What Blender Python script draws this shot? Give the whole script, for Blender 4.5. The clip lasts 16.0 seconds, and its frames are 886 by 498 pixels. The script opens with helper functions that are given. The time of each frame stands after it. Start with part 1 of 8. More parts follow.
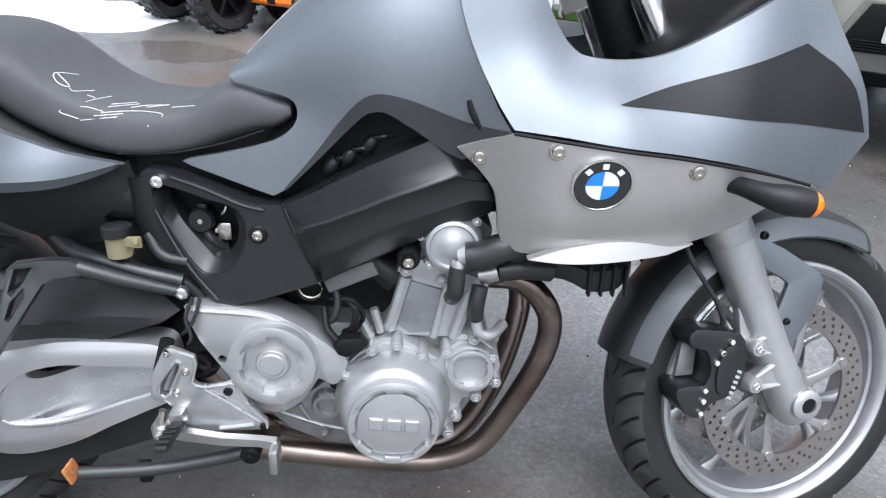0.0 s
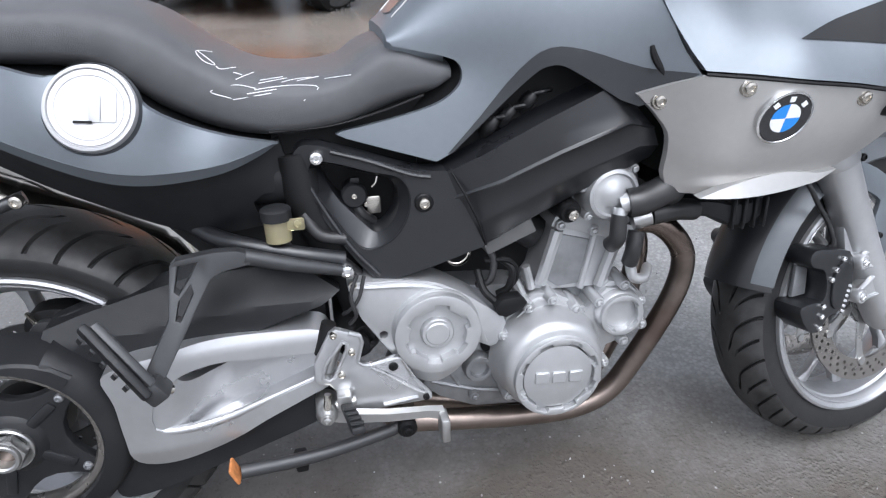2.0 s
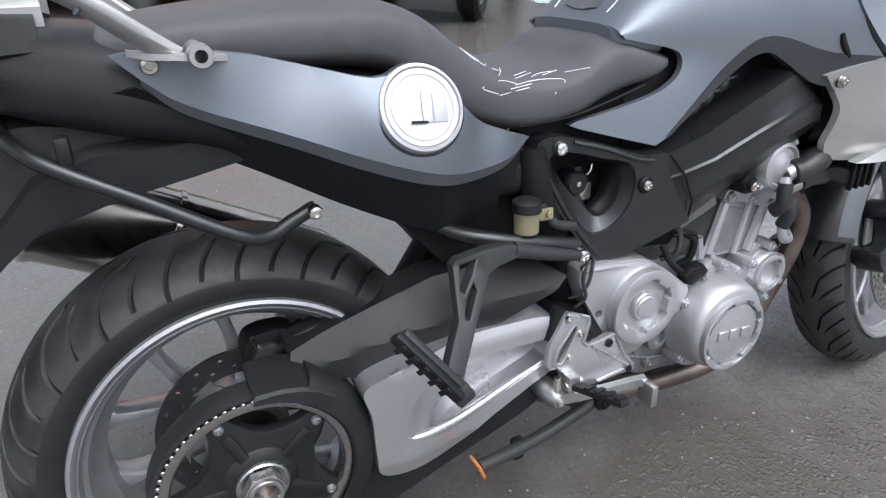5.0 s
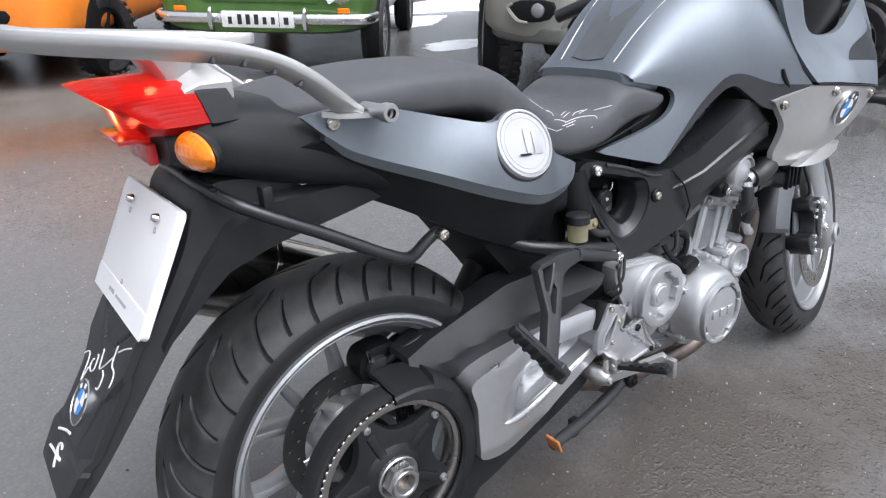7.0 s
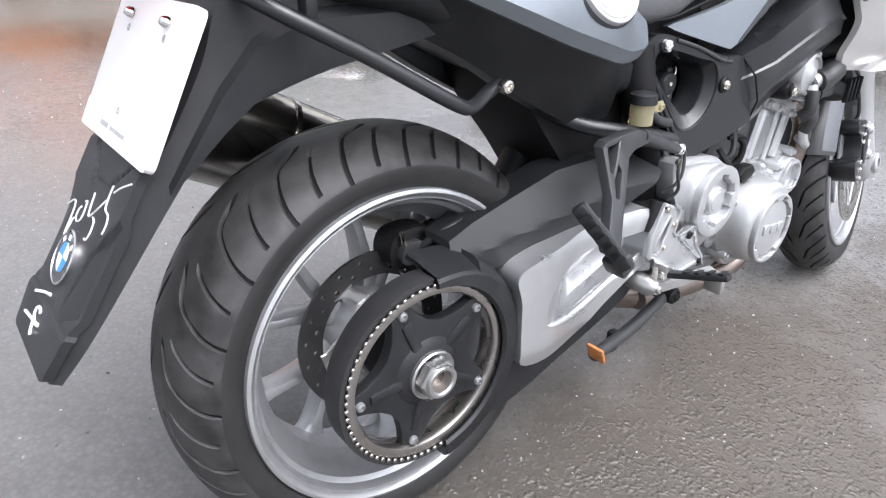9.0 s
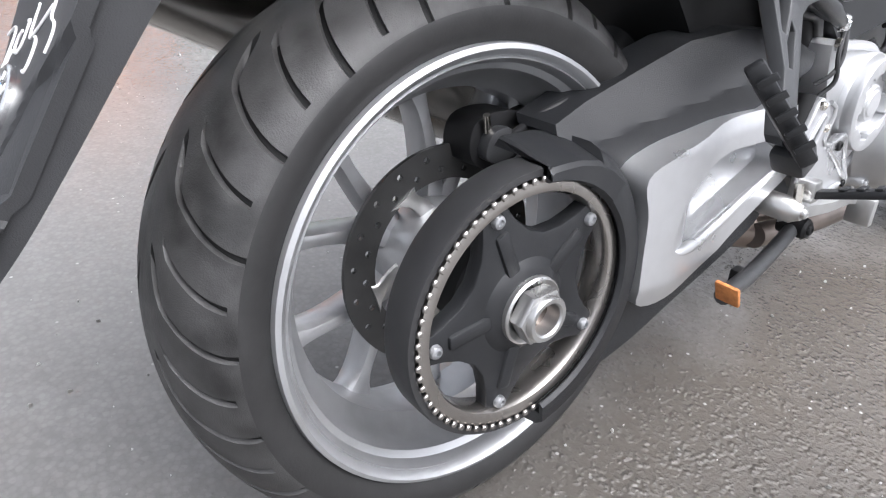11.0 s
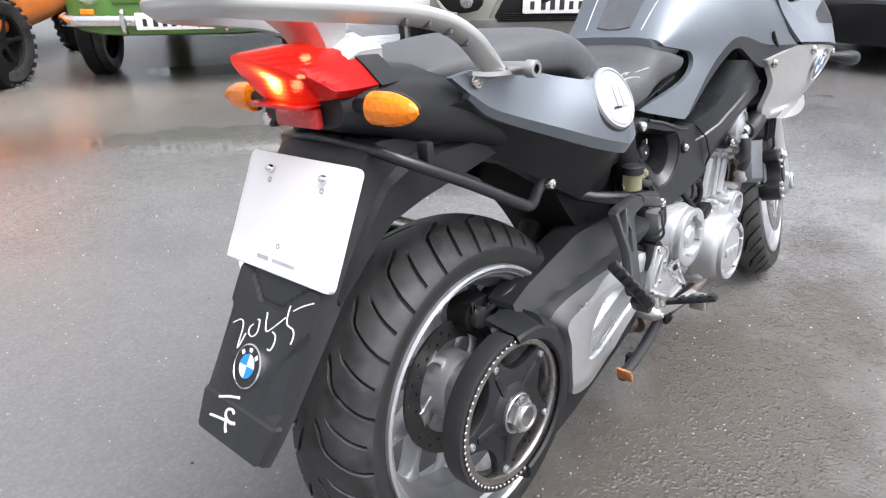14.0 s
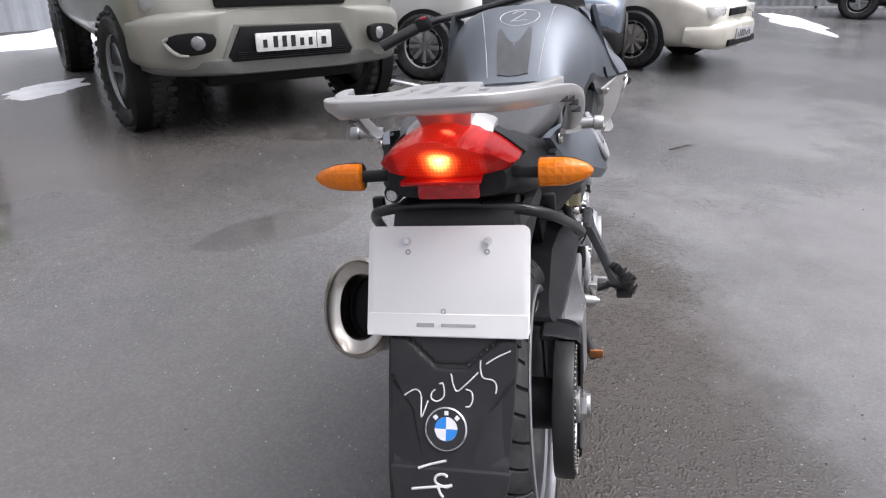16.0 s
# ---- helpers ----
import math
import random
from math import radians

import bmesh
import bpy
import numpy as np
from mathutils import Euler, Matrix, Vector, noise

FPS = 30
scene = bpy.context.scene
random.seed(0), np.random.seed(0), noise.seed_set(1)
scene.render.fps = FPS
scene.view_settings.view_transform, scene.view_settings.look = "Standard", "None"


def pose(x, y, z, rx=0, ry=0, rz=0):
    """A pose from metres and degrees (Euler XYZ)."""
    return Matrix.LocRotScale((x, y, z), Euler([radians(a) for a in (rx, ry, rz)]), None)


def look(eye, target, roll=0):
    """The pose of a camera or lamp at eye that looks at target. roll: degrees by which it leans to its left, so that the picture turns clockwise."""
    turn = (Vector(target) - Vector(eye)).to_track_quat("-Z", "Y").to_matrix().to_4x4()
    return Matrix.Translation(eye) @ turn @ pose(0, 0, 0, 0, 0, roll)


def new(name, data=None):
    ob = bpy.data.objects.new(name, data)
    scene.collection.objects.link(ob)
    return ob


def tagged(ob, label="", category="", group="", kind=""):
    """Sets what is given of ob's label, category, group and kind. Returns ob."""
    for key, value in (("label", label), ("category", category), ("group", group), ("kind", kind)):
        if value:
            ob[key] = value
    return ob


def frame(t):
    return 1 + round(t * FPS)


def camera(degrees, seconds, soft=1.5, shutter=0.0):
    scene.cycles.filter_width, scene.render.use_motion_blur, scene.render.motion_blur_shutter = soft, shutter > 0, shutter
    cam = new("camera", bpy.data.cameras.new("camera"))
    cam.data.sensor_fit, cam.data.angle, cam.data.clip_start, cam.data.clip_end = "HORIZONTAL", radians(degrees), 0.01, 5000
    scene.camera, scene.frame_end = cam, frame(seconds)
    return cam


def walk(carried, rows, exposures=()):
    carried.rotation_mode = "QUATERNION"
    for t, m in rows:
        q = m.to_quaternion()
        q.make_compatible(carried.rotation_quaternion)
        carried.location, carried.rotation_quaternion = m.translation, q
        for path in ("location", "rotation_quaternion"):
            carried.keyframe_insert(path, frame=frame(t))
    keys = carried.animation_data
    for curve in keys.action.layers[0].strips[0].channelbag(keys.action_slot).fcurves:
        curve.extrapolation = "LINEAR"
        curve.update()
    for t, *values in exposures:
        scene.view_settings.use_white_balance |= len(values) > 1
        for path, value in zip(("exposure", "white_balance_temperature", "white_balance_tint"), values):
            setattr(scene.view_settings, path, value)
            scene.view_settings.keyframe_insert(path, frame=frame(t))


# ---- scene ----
cam = camera(68.2, 16.0, 1.2)
EXPOSURES = [(0.0, 1.1, 5950, 11), (3.5, 1.1, 5950, 12), (5.0, 0.88, 5950, 12), (7.5, 1.05, 6050, 12), (9.0, 1.65, 6150, 13), (12.5, 1.8, 6200, 12), (13.5, 1.65, 6200, 12), (14.5, 1.3, 6250, 14), (16.0, 0.74, 6250, 16)]
PATH = [
    (0, (0.841, -0.939, 1.042), (0.923, 0.832, 0.115), 1.3),
    (0.5, (0.755, -0.962, 1.043), (0.891, 0.798, 0.104), 2.0),
    (1, (0.66, -0.978, 1.039), (0.878, 0.752, 0.06), 1.9),
    (1.5, (0.579, -0.963, 1.031), (0.81, 0.761, 0.044), 1.3),
    (2, (0.48, -0.906, 1.027), (0.822, 0.788, 0.02), -0.8),
    (2.5, (0.412, -0.876, 1.026), (0.839, 0.786, 0.0), 0.3),
    (3, (0.293, -0.886, 1.025), (0.888, 0.732, 0.011), 1.5),
    (3.5, (0.166, -0.892, 1.022), (0.887, 0.692, 0.037), 2.4),
    (4, (0.083, -0.857, 1.012), (0.813, 0.714, 0.013), 2.1),
    (4.5, (0.013, -0.797, 1.012), (0.791, 0.75, 0.012), 1.1),
    (5, (-0.061, -0.758, 1.026), (0.731, 0.779, 0.021), 1.5),
    (5.2, (-0.088, -0.753, 1.031), (0.73, 0.767, 0.022), 1.4),
    (7.3, (-0.428, -0.752, 1.069), (0.688, 0.658, 0.194), 0.8),
    (7.5, (-0.44, -0.747, 1.063), (0.667, 0.668, 0.185), 0.7),
    (8, (-0.462, -0.732, 1.046), (0.604, 0.678, 0.109), 0.5),
    (8.5, (-0.464, -0.699, 0.992), (0.595, 0.671, -0.008), 2.6),
    (9, (-0.429, -0.637, 0.894), (0.704, 0.676, -0.102), 4.9),
    (9.5, (-0.408, -0.536, 0.787), (0.701, 0.757, -0.261), 4.5),
    (9.7, (-0.401, -0.514, 0.737), (0.687, 0.805, -0.3), 3.3),
    (11.8, (-0.379, -0.456, 0.687), (0.71, 0.839, -0.38), 5.6),
    (12, (-0.38, -0.468, 0.699), (0.706, 0.832, -0.365), 4.7),
    (12.5, (-0.378, -0.505, 0.778), (0.715, 0.817, -0.251), 3.2),
    (13, (-0.403, -0.548, 0.886), (0.732, 0.808, -0.049), 2.1),
    (13.5, (-0.556, -0.605, 0.971), (0.655, 0.697, 0.056), 0.7),
    (14, (-0.704, -0.614, 1.037), (0.625, 0.593, 0.156), 0.0),
    (14.5, (-0.811, -0.525, 1.055), (0.637, 0.543, 0.184), -0.1),
    (15, (-0.9, -0.395, 1.076), (0.678, 0.452, 0.186), 2.2),
    (15.5, (-1.026, -0.244, 1.11), (0.683, 0.344, 0.254), 1.7),
    (16, (-1.067, -0.091, 1.118), (0.718, 0.287, 0.299), 0.5),
]
walk(cam, [(t, look(eye, target, roll)) for t, eye, target, roll in PATH], EXPOSURES)

# ---- sky and sun: wet overcast day ----
world = bpy.data.worlds.new("overcast")
scene.world = world
world.use_nodes = True
wn, wl = world.node_tree.nodes, world.node_tree.links
wn.clear()
sky = wn.new("ShaderNodeTexSky")
sky.sky_type = "NISHITA"
sky.sun_disc = False
sky.sun_elevation, sky.sun_rotation = radians(64), radians(172)
sky.air_density, sky.dust_density, sky.ozone_density = 1.0, 6.0, 1.0
soft_sky = wn.new("ShaderNodeHueSaturation")
soft_sky.inputs["Saturation"].default_value = 0.19
background = wn.new("ShaderNodeBackground")
background.inputs["Strength"].default_value = 0.125
out = wn.new("ShaderNodeOutputWorld")
wl.new(sky.outputs[0], soft_sky.inputs["Color"])
wl.new(soft_sky.outputs[0], background.inputs["Color"])
wl.new(background.outputs[0], out.inputs["Surface"])
sun = new("sun", bpy.data.lights.new("sun", "SUN"))
sun.data.energy, sun.data.angle, sun.data.color = 0.95, radians(70), (1.0, 0.99, 0.97)
sun.matrix_world = look((0.4, -2.9, 6), (0, 0, 0))

# ---- materials ----


def material(name, color, rough=0.5, metal=0.0, var=0.15, scale=40.0, bump=0.0, bump_scale=300.0, coat=0.0, rough_var=0.1, dirt=None, dirt_amount=0.0, spec=0.5):
    """A surface with grain at two scales, uneven gloss and fine relief."""
    m = bpy.data.materials.new(name)
    m.use_nodes = True
    n, l = m.node_tree.nodes, m.node_tree.links
    p = n["Principled BSDF"]
    co = n.new("ShaderNodeTexCoord")
    fine = n.new("ShaderNodeTexNoise")
    fine.inputs["Scale"].default_value, fine.inputs["Detail"].default_value = scale, 6
    broad = n.new("ShaderNodeTexNoise")
    broad.inputs["Scale"].default_value, broad.inputs["Detail"].default_value = scale * 0.13, 4
    l.new(co.outputs["Object"], fine.inputs["Vector"])
    l.new(co.outputs["Object"], broad.inputs["Vector"])
    both = n.new("ShaderNodeMath")
    both.operation = "ADD"
    l.new(fine.outputs[0], both.inputs[0])
    l.new(broad.outputs[0], both.inputs[1])
    ramp = n.new("ShaderNodeMapRange")
    ramp.inputs["From Min"].default_value, ramp.inputs["From Max"].default_value = 0.7, 1.3
    ramp.inputs["To Min"].default_value, ramp.inputs["To Max"].default_value = 1 - var, 1 + var
    l.new(both.outputs[0], ramp.inputs["Value"])
    tint = n.new("ShaderNodeVectorMath")
    tint.operation = "SCALE"
    tint.inputs[0].default_value = color
    l.new(ramp.outputs[0], tint.inputs["Scale"])
    base = tint.outputs[0]
    if dirt:
        spots = n.new("ShaderNodeTexNoise")
        spots.inputs["Scale"].default_value, spots.inputs["Detail"].default_value = scale * 0.35, 8
        l.new(co.outputs["Object"], spots.inputs["Vector"])
        cut = n.new("ShaderNodeMapRange")
        cut.inputs["From Min"].default_value, cut.inputs["From Max"].default_value = 0.5, 0.72
        cut.inputs["To Max"].default_value = dirt_amount
        l.new(spots.outputs[0], cut.inputs["Value"])
        mix = n.new("ShaderNodeMix")
        mix.data_type = "RGBA"
        l.new(cut.outputs[0], mix.inputs["Factor"])
        l.new(base, mix.inputs[6])
        mix.inputs[7].default_value = (*dirt, 1)
        base = mix.outputs[2]
    l.new(base, p.inputs["Base Color"])
    gloss = n.new("ShaderNodeMapRange")
    gloss.inputs["From Min"].default_value, gloss.inputs["From Max"].default_value = 0.3, 0.7
    gloss.inputs["To Min"].default_value, gloss.inputs["To Max"].default_value = max(rough - rough_var, 0.02), min(rough + rough_var, 1)
    l.new(broad.outputs[0], gloss.inputs["Value"])
    l.new(gloss.outputs[0], p.inputs["Roughness"])
    p.inputs["Metallic"].default_value = metal
    p.inputs["Specular IOR Level"].default_value = spec
    p.inputs["Coat Weight"].default_value = coat
    p.inputs["Coat Roughness"].default_value = 0.12
    if bump:
        grain = n.new("ShaderNodeTexNoise")
        grain.inputs["Scale"].default_value, grain.inputs["Detail"].default_value = bump_scale, 3
        l.new(co.outputs["Object"], grain.inputs["Vector"])
        b = n.new("ShaderNodeBump")
        b.inputs["Strength"].default_value, b.inputs["Distance"].default_value = bump, 0.002
        l.new(grain.outputs[0], b.inputs["Height"])
        l.new(b.outputs[0], p.inputs["Normal"])
    return m


def glowing(name, color, strength):
    m = material(name, color, 0.3)
    p = m.node_tree.nodes["Principled BSDF"]
    p.inputs["Emission Color"].default_value = (*color, 1)
    p.inputs["Emission Strength"].default_value = strength
    return m


def lens_material(name, color, rough=0.12, var=0.05, scale=40.0):
    m = material(name, color, rough, var=var, scale=scale)
    p = m.node_tree.nodes["Principled BSDF"]
    p.inputs["Transmission Weight"].default_value = 0.75
    p.inputs["IOR"].default_value = 1.3
    p.inputs["Coat Weight"].default_value = 0.6
    return m


GREY_BLUE = material("satin grey-blue metallic paint", (0.20, 0.221, 0.244), 0.52, 0.8, 0.03, 90, coat=0.03, rough_var=0.03, bump=0.02, bump_scale=1500)
ARCH_SHADE = material("satin metallic paint darkened for arch shade", (0.058, 0.061, 0.065), 0.42, 0.6, 0.04, 90, rough_var=0.03)
SILVER_PAINT = material("warm silver paint", (0.55, 0.545, 0.535), 0.42, 0.75, 0.03, 90, rough_var=0.04, bump=0.02, bump_scale=1500)
CAST = material("silver painted cast aluminium", (0.46, 0.465, 0.472), 0.40, 0.70, 0.05, 60, bump=0.14, bump_scale=500, dirt=(0.25, 0.24, 0.22), dirt_amount=0.1)
CAST_GREY = material("dull grey cast aluminium", (0.27, 0.275, 0.285), 0.45, 0.7, 0.12, 60, bump=0.2, bump_scale=500, dirt=(0.12, 0.115, 0.11), dirt_amount=0.4)
HANGER = material("satin charcoal casting", (0.035, 0.036, 0.038), 0.4, 0.2, 0.12, 60, bump=0.12, bump_scale=600, spec=0.5)
GUARD_GREY = material("satin mid grey paint", (0.10, 0.107, 0.115), 0.45, 0.5, 0.04, 90)
MUDGUARD_DARK = material("satin dark mudguard paint", (0.016, 0.0165, 0.018), 0.36, 0.1, 0.08, 80, spec=0.5)
DISC_DARK = material("darkened brake disc steel", (0.05, 0.05, 0.05), 0.4, 0.6, 0.15, 40)
ALLOY = material("bare polished alloy", (0.46, 0.46, 0.455), 0.33, 0.9, 0.08, 60, bump=0.06, bump_scale=400, dirt=(0.3, 0.28, 0.26), dirt_amount=0.3)
RIM = material("silver wheel paint", (0.40, 0.405, 0.415), 0.38, 0.7, 0.05, 60, bump=0.05, bump_scale=300, dirt=(0.2, 0.19, 0.18), dirt_amount=0.3)
CHROME = material("bright zinc plated steel", (0.78, 0.78, 0.78), 0.18, 1.0, 0.05, 200)
BLACK = material("grained black plastic", (0.0110, 0.0116, 0.0130), 0.45, 0.0, 0.2, 60, bump=0.25, bump_scale=900, rough_var=0.08, dirt=(0.035, 0.035, 0.035), dirt_amount=0.2, spec=0.35)
TAIL_BLACK = material("weathered black mudguard plastic", (0.019, 0.0195, 0.021), 0.5, 0.0, 0.15, 50, bump=0.2, bump_scale=900, dirt=(0.045, 0.044, 0.042), dirt_amount=0.25, spec=0.4)
SATIN_BLACK = material("satin black paint", (0.0125, 0.0132, 0.015), 0.31, 0.0, 0.15, 50, bump=0.05, bump_scale=600, rough_var=0.06, spec=0.55)
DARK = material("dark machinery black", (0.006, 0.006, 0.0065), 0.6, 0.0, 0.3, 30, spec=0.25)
RUBBER = material("tyre rubber", (0.035, 0.0345, 0.0345), 0.48, 0.0, 0.3, 50, bump=0.2, bump_scale=700, rough_var=0.2, dirt=(0.004, 0.004, 0.004), dirt_amount=0.9, spec=0.35)
# Groove floors coloured darker than the tread to deepen their shade.
GROOVE = material("tread rubber with painted groove shade", (0.006, 0.006, 0.006), 0.7, spec=0.2)
SIDEWALL = material("smooth sidewall rubber", (0.018, 0.0178, 0.018), 0.52, 0.0, 0.2, 60, bump=0.08, bump_scale=500, spec=0.3)
HOSE = material("black rubber hose", (0.02, 0.02, 0.021), 0.42, 0.0, 0.15, 80)
VINYL = material("black seat vinyl", (0.076, 0.077, 0.081), 0.5, 0.0, 0.12, 40, bump=0.4, bump_scale=1100, rough_var=0.05, spec=0.4)
HEADER = material("heat-tinted exhaust steel", (0.20, 0.165, 0.145), 0.3, 0.95, 0.35, 18, dirt=(0.09, 0.055, 0.04), dirt_amount=0.85)
STEEL = material("brushed stainless steel", (0.58, 0.55, 0.50), 0.22, 1.0, 0.12, 25, dirt=(0.22, 0.17, 0.12), dirt_amount=0.5)
DISC = material("brake disc steel", (0.36, 0.34, 0.32), 0.3, 0.95, 0.1, 40)
RUST = material("rusty orange primer", (0.45, 0.17, 0.05), 0.8, 0.0, 0.35, 120, bump=0.4, bump_scale=300)
WHITE = material("white plastic", (0.81, 0.81, 0.80), 0.45, 0.0, 0.01, 30, rough_var=0.015)
CAP_WHITE = material("bright silver cap lacquer", (0.46, 0.46, 0.47), 0.38, 0.4, 0.03, 60)
BLUE = material("badge blue enamel", (0.02, 0.25, 0.75), 0.2, coat=0.5, var=0.03)
BADGE_WHITE = material("badge white enamel", (0.85, 0.86, 0.87), 0.2, coat=0.5, var=0.02)
BADGE_BLACK = material("badge black enamel", (0.012, 0.012, 0.014), 0.2, coat=0.5)
CHALK = material("white chalk stroke", (0.72, 0.72, 0.72), 0.9, 0.0, 0.2, 400)
GREY_BAR = material("grey print", (0.40, 0.40, 0.41), 0.5)
AMBER = lens_material("amber lens plastic", (1.0, 0.25, 0.003), 0.10, 0.12, 130)
AMBER.node_tree.nodes["Principled BSDF"].inputs["Transmission Weight"].default_value = 0.15


def facets(m, scale, strength):
    """Moulded prisms on the inside of a lamp lens."""
    n, l = m.node_tree.nodes, m.node_tree.links
    co = n.new("ShaderNodeTexCoord")
    v = n.new("ShaderNodeTexVoronoi")
    v.distance = "CHEBYCHEV"
    v.inputs["Scale"].default_value, v.inputs["Randomness"].default_value = scale, 0.25
    b = n.new("ShaderNodeBump")
    b.inputs["Strength"].default_value, b.inputs["Distance"].default_value = strength, 0.003
    l.new(co.outputs["Object"], v.inputs["Vector"])
    l.new(v.outputs["Distance"], b.inputs["Height"])
    l.new(b.outputs[0], n["Principled BSDF"].inputs["Normal"])


facets(AMBER, 95, 0.8)
RED_LENS = lens_material("red lens plastic", (0.85, 0.025, 0.02))
REFLECTOR = material("lamp reflector", (0.85, 0.85, 0.85), 0.15, 1.0, 0.05)
RED_REFLEX = material("red reflex reflector", (0.5, 0.01, 0.012), 0.2, 0.0, 0.2, 900, bump=0.6, bump_scale=900, coat=0.5)
BULB = glowing("lit lamp bulb", (1.0, 0.6, 0.25), 40.0)
LIT_LENS = lens_material("lit red lens plastic", (0.50, 0.008, 0.006), 0.16)
LIT_LENS.node_tree.nodes["Principled BSDF"].inputs["Transmission Weight"].default_value = 0.1
LIT_LENS.node_tree.nodes["Principled BSDF"].inputs["Coat Weight"].default_value = 0.05
LIT_LENS.node_tree.nodes["Principled BSDF"].inputs["Specular IOR Level"].default_value = 0.25


def light_from_bulb(m, x, y, z):
    """A lens lit from behind by its bulb at x, y, z: light thins out with the distance from the bulb."""
    n, l = m.node_tree.nodes, m.node_tree.links
    p = n["Principled BSDF"]
    co = n.new("ShaderNodeTexCoord")
    d = n.new("ShaderNodeVectorMath")
    d.operation = "DISTANCE"
    d.inputs[1].default_value = (0.6 * x, y, z)
    squash = n.new("ShaderNodeVectorMath")
    squash.operation = "MULTIPLY"
    squash.inputs[1].default_value = (0.6, 1.0, 1.0)
    l.new(co.outputs["Object"], squash.inputs[0])
    l.new(squash.outputs[0], d.inputs[0])
    wave = n.new("ShaderNodeTexWave")
    wave.bands_direction = "Y"
    wave.inputs["Scale"].default_value, wave.inputs["Distortion"].default_value = 60, 0.0
    l.new(co.outputs["Object"], wave.inputs["Vector"])
    cross = n.new("ShaderNodeTexWave")
    cross.bands_direction = "Z"
    cross.inputs["Scale"].default_value = 60
    l.new(co.outputs["Object"], cross.inputs["Vector"])
    apart = n.new("ShaderNodeSeparateXYZ")
    l.new(co.outputs["Object"], apart.inputs[0])
    away = n.new("ShaderNodeMath")
    away.operation = "ABSOLUTE"
    l.new(apart.outputs["Y"], away.inputs[0])
    chamber = n.new("ShaderNodeMapRange")
    chamber.inputs["From Min"].default_value, chamber.inputs["From Max"].default_value = 0.060, 0.064
    chamber.inputs["To Min"].default_value, chamber.inputs["To Max"].default_value = 1.0, 0.10
    l.new(away.outputs[0], chamber.inputs["Value"])
    grid = n.new("ShaderNodeMath")
    grid.operation = "MULTIPLY"
    l.new(wave.outputs["Fac"], grid.inputs[0])
    l.new(cross.outputs["Fac"], grid.inputs[1])
    ribs = n.new("ShaderNodeBump")
    ribs.inputs["Strength"].default_value, ribs.inputs["Distance"].default_value = 0.3, 0.001
    l.new(grid.outputs[0], ribs.inputs["Height"])
    l.new(ribs.outputs[0], p.inputs["Normal"])
    far = n.new("ShaderNodeMapRange")
    far.inputs["From Max"].default_value = 0.11
    l.new(d.outputs["Value"], far.inputs["Value"])
    hue = n.new("ShaderNodeValToRGB")
    r = hue.color_ramp
    r.elements[0].position, r.elements[0].color = 0.0, (1.0, 0.62, 0.25, 1)
    r.elements[1].position, r.elements[1].color = 1.0, (0.16, 0.001, 0.001, 1)
    for pos, c in ((0.09, (1.0, 0.42, 0.10, 1)), (0.17, (1.0, 0.12, 0.02, 1)), (0.30, (0.85, 0.035, 0.010, 1)), (0.6, (0.45, 0.008, 0.004, 1))):
        e = r.elements.new(pos)
        e.color = c
    l.new(far.outputs[0], hue.inputs["Fac"])
    power = n.new("ShaderNodeMapRange")
    power.interpolation_type = "SMOOTHERSTEP"
    power.inputs["From Max"].default_value = 0.32
    power.inputs["To Min"].default_value, power.inputs["To Max"].default_value = 3.0, 0.30
    l.new(far.outputs[0], power.inputs["Value"])
    l.new(hue.outputs[0], p.inputs["Emission Color"])
    thin = n.new("ShaderNodeMapRange")
    thin.inputs["To Min"].default_value, thin.inputs["To Max"].default_value = 0.7, 1.25
    l.new(grid.outputs[0], thin.inputs["Value"])
    lit = n.new("ShaderNodeMath")
    lit.operation = "MULTIPLY"
    l.new(power.outputs[0], lit.inputs[0])
    l.new(thin.outputs[0], lit.inputs[1])
    boxed = n.new("ShaderNodeMath")
    boxed.operation = "MULTIPLY"
    l.new(lit.outputs[0], boxed.inputs[0])
    l.new(chamber.outputs[0], boxed.inputs[1])
    l.new(boxed.outputs[0], p.inputs["Emission Strength"])


light_from_bulb(LIT_LENS, -0.236, 0.0, 0.872)
ARM_PAINT = material("silver swingarm paint", (0.50, 0.505, 0.515), 0.33, 0.78, 0.04, 60, bump=0.04, bump_scale=500, dirt=(0.25, 0.24, 0.23), dirt_amount=0.06)
FLUID = lens_material("yellowed fluid plastic", (0.66, 0.60, 0.38), 0.3)
CLEAR = lens_material("clear lens plastic", (0.9, 0.92, 0.93), 0.05)
GLASS = material("dark car glass", (0.03, 0.035, 0.04), 0.06, 0.0, 0.05, spec=0.8)


